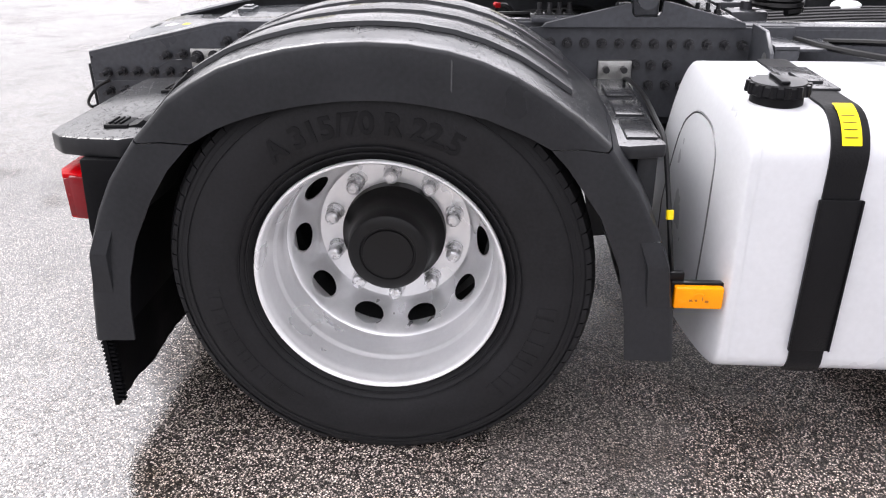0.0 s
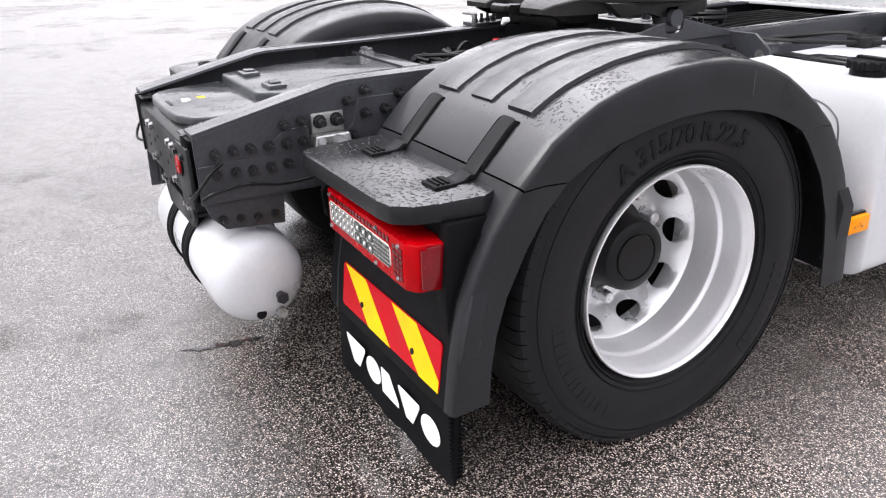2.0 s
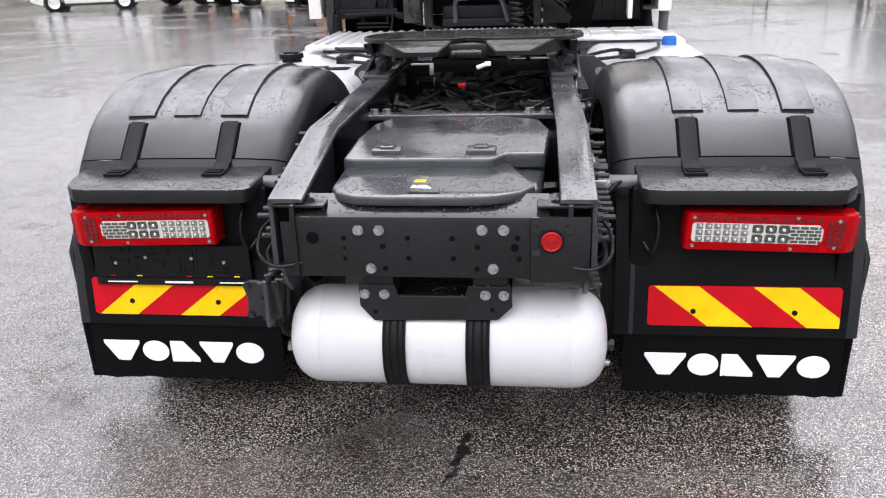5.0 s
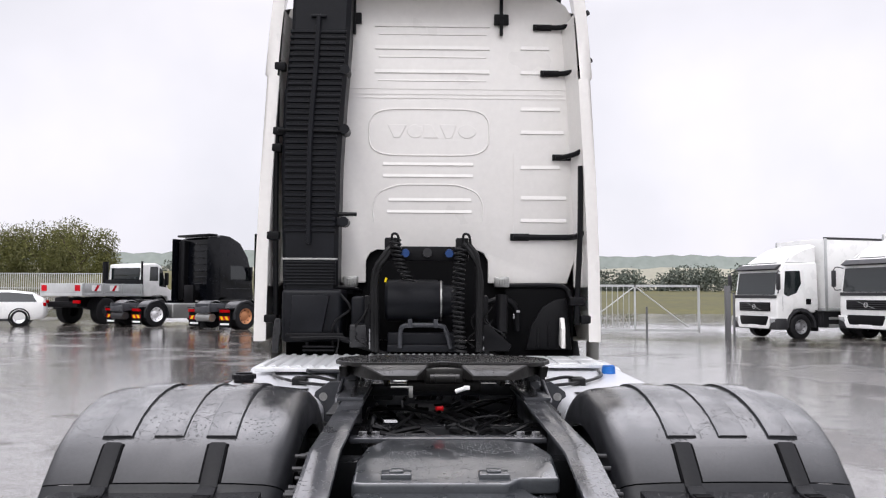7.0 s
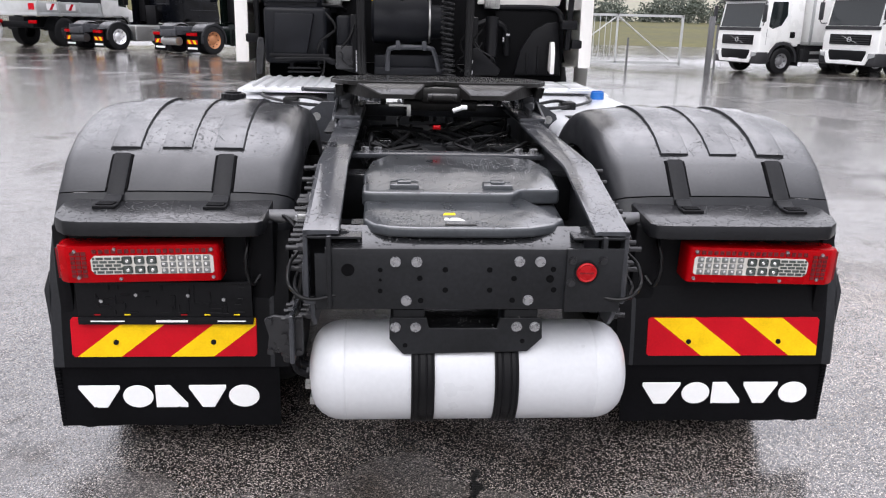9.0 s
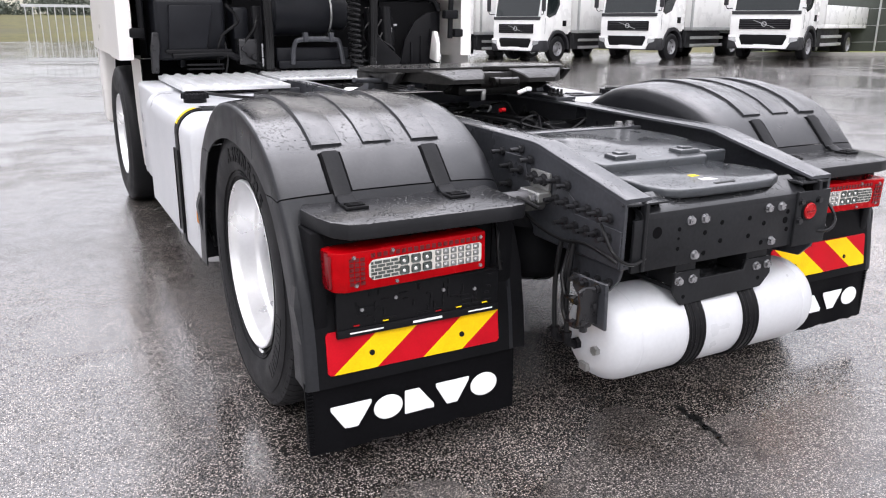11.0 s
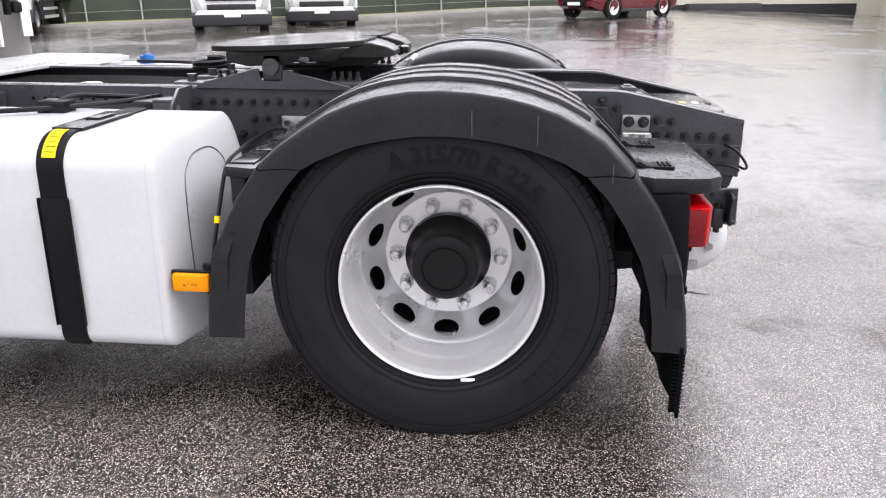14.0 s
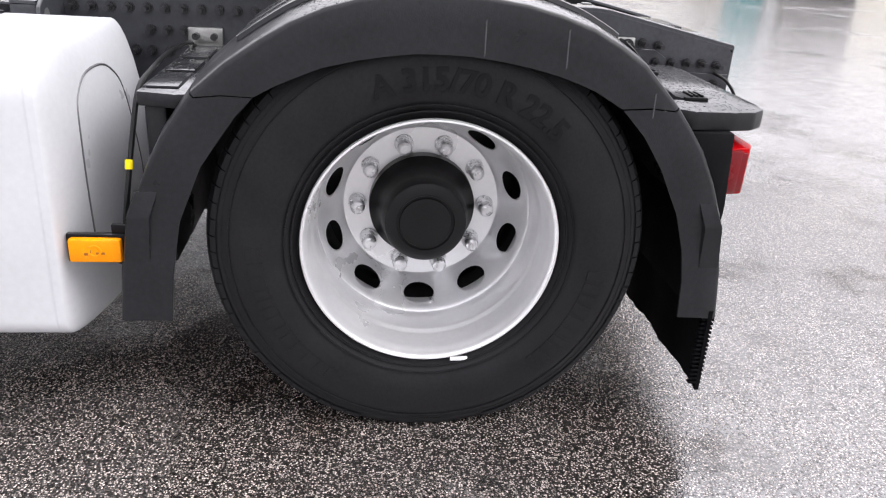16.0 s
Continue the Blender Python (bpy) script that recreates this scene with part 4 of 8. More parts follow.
# hazard plates
def hazard_plate(s):
    x0, x1, z0, z1, y = (0.622, 1.190, 0.357, 0.485, -0.7066)
    if s < 0:
        x0, x1, z0, z1 = -1.186, -0.621, 0.360, 0.486
    plate = part("hazard_plate", prism([(x0 + 0.008, z0), (x1 - 0.008, z0), (x1, z0 + 0.008), (x1, z1 - 0.008), (x1 - 0.008, z1), (x0 + 0.008, z1), (x0, z1 - 0.008), (x0, z0 + 0.008)], "y", y, y + 0.005, 0.001, 1), M_hazred, truck, "red and yellow reflective hazard plate")
    h = z1 - z0
    w = (x1 - x0)
    for f in ((0.03, 0.545) if s > 0 else (0.03, 0.53)):
        a, lean, bw = x0 + w * f, h * 1.28, w * 0.235
        top, low = (z1 - 0.001, z0 + 0.001) if s > 0 else (z0 + 0.001, z1 - 0.001)
        xr = x1 - 0.0015
        pts = [(a, top), (min(a + bw, xr), top)]
        if a + bw + lean > xr:
            cut = (xr - a - bw) / lean
            pts += [(xr, top + (low - top) * max(cut, 0.0)), (xr, low)]
        else:
            pts.append((a + bw + lean, low))
        pts.append((a + lean, low))
        part("yellow_stripe", prism(pts, "y", y - 0.0012, y + 0.001), M_hazyel, plate, "yellow reflective stripe")
    for f in (0.24, 0.765):
        part("rivet", rod((x0 + w * f, y - 0.004, z0 + h * 0.38), (x0 + w * f, y + 0.002, z0 + h * 0.38), 0.008, 14, 0.009), M_black, plate)
    # shear the plate forward so it stays hidden in the side view
    for ob in (plate, *plate.children):
        for v in ob.data.vertices:
            v.co.y += 0.12 * (v.co.z - z0)


for s in (1, -1):
    hazard_plate(s)


# rear lamps
def rear_lamp(s):
    lamp = thing("rear_lamp", "", "")
    lamp.parent = truck
    lamp.scale, lamp.location, lamp.rotation_euler = (1.02 if s > 0 else 1.0, 1.0, 1.0), (-0.008, 0.026, -0.002 + 0.015), (0.0, s * radians(1.2), 0.0)
    X0, X1, Z0, Z1 = 0.684, 1.150 if s > 0 else 1.154, 0.630, 0.744
    body = prism([(X0, -0.695), (X0, -0.772), (X0 + 0.008, -0.780), (X1 - 0.030, -0.780), (X1, -0.762), (X1 + 0.012, -0.690)], "z", Z0, Z1, 0.005, 2)
    part("housing", mirror(body, s), M_red, lamp, "glossy red lamp housing", angle=40)
    side = prism([(-0.757, Z0 + 0.010), (-0.690, Z0 + 0.010), (-0.690, Z1 - 0.010), (-0.757, Z1 - 0.010)], "x", X1 - 0.002, X1 + 0.009, 0.002)
    part("side_lens", mirror(side, s), M_redside, lamp, "dark red side lens", angle=30)
    part("end_lens", mirror(box(X1 - 0.006, X1 + 0.0105, -0.745, -0.692, Z0 + 0.004, Z1 - 0.004, 0.006), s), M_redside, lamp, angle=30)
    y = -0.7815
    wx0, wx1, wz0, wz1 = X0 + 0.018, X0 + 0.372, Z0 + 0.026, Z1 - 0.030
    part("clear_window", mirror(prism([(wx0 + 0.006, wz0), (wx1 - 0.012, wz0), (wx1, wz0 + 0.012), (wx1, wz1 - 0.012), (wx1 - 0.012, wz1), (wx0 + 0.006, wz1), (wx0, wz1 - 0.006), (wx0, wz0 + 0.006)], "y", y, y + 0.010, 0.001, 1), s), M_clear, lamp, "clear lens with small reflector cups")
    h = wz1 - wz0
    for r in range(3):
        for c in range(6):
            cx, cz = wx0 + 0.020 + c * 0.0245, wz0 + h * (r + 0.5) / 3
            part("led_cell", mirror(box(cx - 0.0095, cx + 0.0095, y - 0.0014, y + 0.001, cz - 0.0085, cz + 0.0085, 0.002, 1), s), M_ledgrey, lamp)
            part("led_cup", mirror(revolve([(y - 0.0010, 0.0050), (y - 0.0030, 0.0040), (y - 0.0034, 0.0)], (cx + 0.002, 0, cz + 0.002), "y", 10), s), M_led, lamp)
    for r in range(2):
        for c in range(3):
            cx, cz = wx0 + 0.178 + c * 0.0355, wz0 + h * (r + 0.5) / 2
            part("large_led_cell", mirror(box(cx - 0.0145, cx + 0.0145, y - 0.0016, y + 0.001, cz - 0.0125, cz + 0.0125, 0.004, 1), s), M_lampdark, lamp)
            part("led_eye", mirror(rod((cx, y - 0.0014, cz - 0.002), (cx, y - 0.0034, cz - 0.002), 0.0058, 10, 0.004), s), M_led, lamp)
    for r in range(5):
        for c in range(4):
            a = wx0 + 0.268 + c * 0.0245 - (0.010 if r % 2 else 0)
            b = min(a + 0.0205, wx1 - 0.006)
            if a < wx0 + 0.262:
                a = wx0 + 0.262
            z = wz0 + 0.004 + r * (h - 0.006) / 5
            part("dark_cell", mirror(box(a, b, y - 0.0016, y + 0.001, z, z + (h - 0.006) / 5 - 0.003), s), M_lampdark, lamp)
    for r in range(6):
        for c in range(3):
            a, z = wx1 + 0.012 + c * 0.0160, Z0 + 0.018 + r * 0.0135
            part("reflector_cell", mirror(box(a, a + 0.0125, y - 0.0006, y + 0.002, z, z + 0.010), s), M_redgrid, lamp)
    for c in range(19):
        a = X0 + 0.020 + c * 0.0185
        part("red_led_cell", mirror(box(a, a + 0.012, y - 0.0004, y + 0.002, Z1 - 0.023, Z1 - 0.011), s), M_redgrid, lamp)
    for cx, cz in ((X0 + 0.022, Z1 - 0.014), (X0 + 0.022, Z0 + 0.014), (X0 + 0.30, Z1 - 0.010), (X0 + 0.29, Z0 + 0.012), (X1 - 0.055, Z1 - 0.016), (X1 - 0.060, Z0 + 0.018)):
        part("lamp_screw", mirror(rod((cx, y - 0.003, cz), (cx, y + 0.002, cz), 0.0048, 10, 0.006), s), M_steel, lamp)
    part("lamp_cable", mirror(tube([(0.585, -0.70, 0.62), (0.605, -0.730, 0.60), (0.618, -0.738, 0.66), (0.612, -0.72, 0.72), (0.600, -0.67, 0.78), (0.52, -0.66, 0.80), (0.46, -0.72, 0.77)], 0.0065), s), M_cable, lamp)
    return lamp


for s in (1, -1):
    rear_lamp(s)

# number plate holder without a plate
holder = part("plate_holder", box(-1.150, -0.622, -0.729, -0.716, 0.468, 0.606, 0.004), M_black, truck, "empty black number plate holder with raised lattice")
holder.location = (-0.006, 0.027, 0.0)
part("holder_lip", box(-1.150, -0.622, -0.734, -0.7285, 0.468, 0.492, 0.002), M_black, holder)
part("holder_edge", box(-1.150, -0.622, -0.734, -0.7285, 0.600, 0.607, 0.002), M_black, holder)
rnd = random.Random(9)
for k in range(46):
    hx, hz = rnd.uniform(-1.135, -0.66), rnd.uniform(0.500, 0.585)
    w, h = (rnd.uniform(0.015, 0.045), 0.005) if k % 2 else (0.005, rnd.uniform(0.012, 0.04))
    part("lattice_bar", box(hx, min(hx + w, -0.63), -0.732, -0.7285, hz, min(hz + h, 0.597), 0.0008, 1), M_black, holder)
for hx, hz in ((-1.075, 0.545), (-0.970, 0.565), (-0.815, 0.563), (-0.708, 0.550)):
    part("holder_screw", rod((hx, -0.734, hz), (hx, -0.727, hz), 0.0055, 10), M_steel, holder)
for a, b, h in ((-1.112, -1.010, 0.004), (-0.916, -0.820, 0.007), (-0.730, -0.645, 0.004)):
    part("white_writing_bar", box(a, b, -0.7355, -0.733, 0.480 - h / 2, 0.480 + h / 2), M_paint_white, holder)
for hx, m_ in ((-1.10, M_redcap), (-1.01, M_yellow), (-0.84, M_redcap), (-0.77, M_yellow), (-0.68, M_yellow)):
    part("coloured_clip", box(hx, hx + 0.018, -0.7325, -0.7285, 0.4985, 0.5015), m_, holder)


# side marker lamps
def marker(s):
    y0, y1, z0, z1 = 0.676, 0.786, 0.450, 0.504
    lamp = part("side_marker_lamp", mirror(box(1.205, 1.222, y0 - 0.006, y1 + 0.008, z0 - 0.006, z1 + 0.006, 0.004), s), M_black, truck, "orange side marker lamp on a black bracket")
    part("lens", mirror(box(1.218, 1.240, y0, y1, z0, z1, 0.006), s), M_orange, lamp, "orange lens")
    part("lens_ring", mirror(revolve([(1.2395, 0.016), (1.2412, 0.014), (1.2412, 0.010), (1.2395, 0.008)], (0, (y0 + y1) / 2, (z0 + z1) / 2), "x", 20), s), M_orange, lamp)
    for dy, dz, w, h in ((-0.012, -0.004, 0.018, 0.005), (0.010, 0.002, 0.005, 0.016), (0.018, -0.006, 0.008, 0.006)):
        part("lens_mark", mirror(box(1.2395, 1.2408, (y0 + y1) / 2 + dy - w / 2, (y0 + y1) / 2 + dy + w / 2, (z0 + z1) / 2 + dz - h / 2, (z0 + z1) / 2 + dz + h / 2), s), M_orangedark, lamp)
    part("bracket_arm", mirror(tube([(1.213, y0 + 0.02, z0), (1.205, y0 - 0.03, z0 - 0.03), (1.200, y0 - 0.05, z0 - 0.07)], 0.008), s), M_black, lamp)
    part("bracket_plate", mirror(box(1.20, 1.214, 0.640, 0.70, 0.50, 0.53, 0.003), s), M_black, lamp)
    part("marker_cable", mirror(tube([(1.200, 0.672, 0.53), (1.195, 0.662, 0.60), (1.150, 0.655, 0.70), (1.10, 0.645, 0.80), (1.00, 0.640, 0.825), (0.80, 0.640, 0.835), (0.62, 0.63, 0.83), (0.48, 0.64, 0.80)], 0.006), s), M_cable, lamp)
    part("cable_tag", mirror(rod((1.178, 0.659, 0.645), (1.172, 0.659, 0.665), 0.0085, 10), s), M_yellow, lamp, "small yellow cable tag")


for s in (1, -1):
    marker(s)


# ---- frame, tanks, coupling ----
def rail(s):
    top = [(4.9, 0.925), (1.2, 0.945), (0.36, 0.957), (-0.560, 0.957), (-0.600, 0.953), (-1.020, 0.864)]
    low = [(-1.020, 0.660), (-0.75, 0.655), (4.9, 0.640)]
    r = thing("frame_rail", "", "")
    r.parent = truck
    part("web", mirror(prism(top + low, "x", 0.418, 0.430, 0.0015, 1), s), M_chassis, r, angle=30)
    rows = [[(0.336, y, z - 0.010), (0.338, y, z - 0.002), (0.344, y, z), (0.418, y, z + 0.0005), (0.427, y, z - 0.003), (0.4305, y, z - 0.012), (0.418, y, z - 0.012)] for y, z in top]
    part("top_flange", mirror(loft(rows, closed=True, caps=True), s), M_chassis, r, angle=40)
    part("bottom_flange", mirror(prism([(4.9, 0.640), (-1.020, 0.660), (-1.020, 0.670), (4.9, 0.650)], "x", 0.350, 0.4185), s), M_chassis, r)
    # doubling plates with a stepped seam
    part("rear_doubling_plate", mirror(prism([(-1.016, 0.772), (-0.800, 0.776), (-0.800, 0.815), (-0.760, 0.840), (-0.690, 0.842), (-0.690, 0.79), (-0.60, 0.79), (-0.555, 0.825), (-0.530, 0.90), (-0.40, 0.90), (-0.40, 0.66), (-1.016, 0.664)], "x", 0.430, 0.4345, 0.001, 1), s), M_chassis, r)
    part("front_doubling_plate", mirror(prism([(0.44, 0.872), (1.08, 0.868), (1.08, 0.935), (0.44, 0.940)], "x", 0.430, 0.4350, 0.001, 1), s), M_chassis, r)
    return r


def stud(p, s, r, long=0.032):
    return mirror(hexbolt(p, (1, 0, 0), r, 0.014, long), s)


for s in (1, -1):
    r = rail(s)
    rear = [(-0.966, 0.800), (-0.916, 0.804), (-0.867, 0.804), (-0.815, 0.803), (-0.765, 0.854), (-0.713, 0.860), (-0.763, 0.803), (-0.713, 0.802), (-0.967, 0.742), (-0.916, 0.744),
            (-0.867, 0.741), (-0.815, 0.741), (-0.765, 0.743), (-0.567, 0.898), (-0.512, 0.923), (-0.514, 0.856), (-0.559, 0.796), (-0.45, 0.86), (-0.45, 0.80), (-0.40, 0.90)]
    front = [(1.026 - 0.0507 * k, 0.8945 + 0.0005 * k) for k in range(14)] + [(0.767, 0.836), (0.719, 0.836), (0.673, 0.837), (0.812, 0.777), (0.767, 0.777), (0.717, 0.776), (0.86, 0.777), (0.91, 0.72), (0.86, 0.72), (0.55, 0.78), (0.50, 0.78), (0.45, 0.84)]
    first = part("rail_bolt", stud((0.4345, 0, 0), s, 0.0125), M_bolt, r, angle=28)
    first.location = (0, rear[0][0], rear[0][1])
    for y, z in rear[1:] + front:
        again(first, Matrix.Translation((0.0135 if 0.30 < y < 1.10 else 0.0, y, z) if s > 0 else (-0.0135 if 0.30 < y < 1.10 else 0.0, y, z)))
    # black discs stand in for the shade in the rail's holes
    hole = part("rail_hole", mirror(revolve([(0.4296, 0.0075), (0.4308, 0.0070), (0.4308, 0.0)], n=12), s), M_void, r)
    hole.location = (0, 1.253, 0.897)
    for k in range(1, 9):
        again(hole, Matrix.Translation((0, 1.253 + 0.048 * k, 0.897 - 0.0006 * k)))
    # zinc clamps that hold the mudguard tubes
    for y, z in ((-0.636, 0.838), (0.612, 0.812)):
        c = part("tube_clamp", mirror(join(box(0.434, 0.448, y - 0.050, y + 0.050, z - 0.020, z + 0.038, 0.004), prism([(y - 0.052, z - 0.020), (y + 0.052, z - 0.020), (y + 0.056, z - 0.052), (y + 0.034, z - 0.062), (y + 0.026, z - 0.044), (y, z - 0.034), (y - 0.026, z - 0.044), (y - 0.034, z - 0.062), (y - 0.056, z - 0.052)], "x", 0.434, 0.486, 0.004, 1), rod((0.436, y, z - 0.060), (0.492, y, z - 0.060), 0.027, 18)), s), M_castalu, r, "bright cast clamp", angle=30)
        c.location.x = s * (0.016 if y > 0 else 0.0)
        for dy in (-0.026, 0.026):
            part("clamp_bolt", stud((0.446, y + dy, z + 0.014), s, 0.0165, 0.024), M_bolt, c, angle=28)
            part("clamp_screw", mirror(hexbolt((0.484, y + dy * 1.45, z - 0.036), (1, 0, 0.25), 0.012, 0.010), s), M_steel, c, angle=28)
    # lower gusset at the tail
    gus = part("tail_gusset", mirror(join(prism([(-1.012, 0.665), (-0.780, 0.660), (-0.786, 0.560), (-0.960, 0.575), (-1.000, 0.620)], "x", 0.405, 0.417, 0.002, 1)), s), M_chassis, r)
    for y, z in ((-0.967, 0.607), (-0.915, 0.600), (-0.865, 0.595), (-0.815, 0.594)):
        part("gusset_bolt", stud((0.417, y, z), s, 0.0115, 0.022), M_bolt, gus, angle=28)

# tail cross member with bolts; flat black discs stand in for shaded holes
cross = part("tail_crossmember", join(box(-0.388, 0.258, -1.068, -1.056, 0.657, 0.808, 0.003), prism([(-1.0675, 0.800), (-1.0675, 0.808), (-1.063, 0.820), (-1.052, 0.829), (-1.035, 0.838), (-0.99, 0.862), (-0.99, 0.850)], "x", -0.362, 0.300), box(-0.36, 0.36, -1.056, -0.99, 0.655, 0.668, 0.002)), M_tail, truck, "dark grey steel tail crossmember full of holes", angle=30)
cross.scale, cross.location = (1.03, 1.0, 1.03), (0.0, 0.037, -0.0279)
part("hitch_plate", box(0.254, 0.402, -1.076, -1.064, 0.652, 0.826, 0.004), M_tail, cross)
for x, z in ((-0.184, 0.787), (-0.130, 0.787), (0.133, 0.789), (0.187, 0.789), (-0.156, 0.682), (0.160, 0.684)):
    part("tail_bolt", hexbolt((x, -1.068, z), (0, -1, 0), 0.0112, 0.012), M_steel, cross, "bright zinc bolt", angle=28)
for x, z, r in ((-0.223, 0.765, 0.006), (-0.223, 0.708, 0.006), (-0.223, 0.738, 0.004), (-0.122, 0.743, 0.007), (-0.057, 0.766, 0.007), (-0.056, 0.711, 0.007), (0.057, 0.766, 0.007), (0.059, 0.711, 0.007), (0.121, 0.743, 0.007),
                (0.222, 0.768, 0.007), (0.226, 0.712, 0.007), (-0.119, 0.682, 0.007), (0.119, 0.683, 0.007), (0.215, 0.742, 0.010), (-0.305, 0.765, 0.016)):
    part("bolt_hole", revolve([(-1.0672, r * 1.1), (-1.0688, r * 1.05), (-1.0688, 0.0)], (x, 0, z), "y", 16), M_void, cross)
for x, z in ((0.268, 0.795), (0.348, 0.795), (0.268, 0.735)):
    part("plate_bolt", hexbolt((x, -1.076, z), (0, -1, 0), 0.0095, 0.010), M_bolt, cross, angle=28)
part("red_reflector", revolve([(-1.075, 0.0262), (-1.084, 0.0262), (-1.087, 0.0235), (-1.085, 0.020), (-1.087, 0.0)], (0.306, 0, 0.764), "y", 28), M_redcap, cross, "round red cap")
part("cap_slot", box(0.288, 0.324, -1.0885, -1.085, 0.7625, 0.7655, 0.001), M_redside, cross)
part("cap_ring", revolve([(-1.074, 0.0320), (-1.081, 0.0315), (-1.081, 0.0264), (-1.074, 0.0262)], (0.306, 0, 0.764), "y", 28), M_black, cross)
for s in (1, -1):
    part("rail_end_guard", box(s * 0.352 - 0.006, s * 0.352 + 0.006, -1.075, -1.05, 0.66, 0.855, 0.002), M_tail, cross)
for s in (1, -1):
    part("corner_plate", mirror(prism([(0.270, -0.985), (0.270, -1.066), (0.395, -1.066), (0.425, -1.050), (0.400, -1.04), (0.345, -0.93)], "z", 0.846, 0.852, 0.001, 1), s), M_tail, cross)
    part("corner_bolt", hexbolt((s * 0.320, -1.02, 0.852), (0, 0, 1), 0.013, 0.005), M_tail, cross, angle=28)
    part("tail_cable", mirror(tube([(0.30, -1.05, 0.70), (0.40, -1.083, 0.690), (0.452, -1.07, 0.72), (0.456, -1.03, 0.765), (0.44, -0.99, 0.785)], 0.005), s), M_cable, cross)
    part("side_cable", mirror(tube([(0.43, -1.055, 0.690), (0.446, -1.02, 0.708), (0.446, -0.93, 0.716), (0.446, -0.82, 0.700), (0.446, -0.70, 0.710), (0.47, -0.63, 0.755), (0.50, -0.60, 0.785)], 0.0052), s), M_cable, cross)
for y, z, x0, x1 in ((-0.30, 0.80, -0.42, 0.42), (0.30, 0.80, -0.42, 0.42), (1.35, 0.80, -0.42, 0.42), (2.3, 0.80, -0.42, 0.42)):
    part("crossmember", box(x0, x1, y - 0.05, y + 0.05, z - 0.09, z + 0.07, 0.008), M_tail, truck)

# air tank under the tail
TY, TZ, TR = -0.912, 0.432, 0.150
dome = [(0.0, 0.0), (0.003, 0.05), (0.012, 0.092), (0.022, 0.112), (0.036, 0.128), (0.056, 0.141), (0.078, 0.148), (0.100, TR)]
prof = [(-0.425 + a, r) for a, r in dome] + [(-0.322, TR), (-0.319, TR - 0.0015), (-0.316, TR)] + [(0.366, TR), (0.369, TR - 0.0015), (0.372, TR)] + [(0.475 - a, r) for a, r in dome[::-1]]
tank = part("air_tank", revolve(prof, (0, TY, TZ), "x", 56), M_tank, truck, "white cylindrical air tank held by two black straps", angle=40)
tank.scale, tank.location = (1.02, 0.965, 0.965), (-0.002, -0.0100, -0.0105)
for x0, x1 in ((-0.140, -0.077), (0.087, 0.152)):
    rows = []
    for k in range(41):
        a = math.radians(64 + 320 * k / 40)
        rows.append([(x, TY + r * math.cos(a), TZ + r * math.sin(a)) for x, r in ((x0, TR), (x0, TR + 0.008), (x0 + 0.004, TR + 0.010), (x0 + 0.009, TR + 0.006), (x0 + 0.018, TR + 0.006), (x0 + 0.021, TR + 0.009), (x0 + 0.025, TR + 0.006), (x1 - 0.025, TR + 0.006), (x1 - 0.021, TR + 0.009), (x1 - 0.018, TR + 0.006), (x1 - 0.009, TR + 0.006), (x1 - 0.004, TR + 0.010), (x1, TR + 0.008), (x1, TR))])
    part("tank_strap", loft(rows), M_strap, tank, "black rubber lined strap", angle=20)
hang = part("tank_hanger", join(prism([(-0.201, 0.640), (-0.105, 0.640), (-0.098, 0.609), (0.081, 0.609), (0.088, 0.640), (0.199, 0.640), (0.203, 0.580), (0.165, 0.540), (-0.165, 0.532), (-0.201, 0.577)], "y", -1.078, -1.066, 0.002, 1),
                                 box(-0.20, 0.20, -1.066, -0.86, 0.580, 0.592, 0.002), box(-0.19, -0.11, -1.066, -0.95, 0.58, 0.66, 0.003), box(0.10, 0.19, -1.066, -0.95, 0.58, 0.66, 0.003)), M_tail, truck, "dark steel bracket that carries the air tank", angle=30)
hang.scale, hang.location = (1.04, 1.0, 1.0), (0.004, 0.069, -0.025)
for x, z in ((-0.186, 0.614), (-0.133, 0.614), (0.133, 0.615), (0.181, 0.615)):
    part("hanger_bolt", hexbolt((x, -1.078, z), (0, -1, 0), 0.0112, 0.012), M_steel, hang, "bright zinc bolt", angle=28)
# black discs in place of the hanger's shaded holes
for x, z in ((-0.16, 0.560), (0.150, 0.572)):
    part("hanger_hole", revolve([(-1.0772, 0.007), (-1.0788, 0.0066), (-1.0788, 0.0)], (x, 0, z), "y", 10), M_void, hang)
# fittings on the tank's ends
part("drain_valve", join(rod((0.450, -0.868, 0.325), (0.478, -0.868, 0.324), 0.016, 14), rod((0.476, -0.868, 0.324), (0.490, -0.868, 0.323), 0.010, 10)), M_castalu, tank, "brass drain valve")
part("upper_valve", join(rod((0.455, -0.868, 0.385), (0.490, -0.868, 0.385), 0.014, 12), rod((0.488, -0.868, 0.385), (0.500, -0.868, 0.385), 0.019, 6)), M_bolt, tank)
part("round_label", revolve([(0.462, 0.016), (0.4635, 0.0)], (0, -0.930, 0.330), "x", 16), M_black, tank, "small round dark label")
part("type_plate", box(0.456, 0.459, -0.835, -0.800, 0.385, 0.405), M_castalu, tank, "grey type plate")
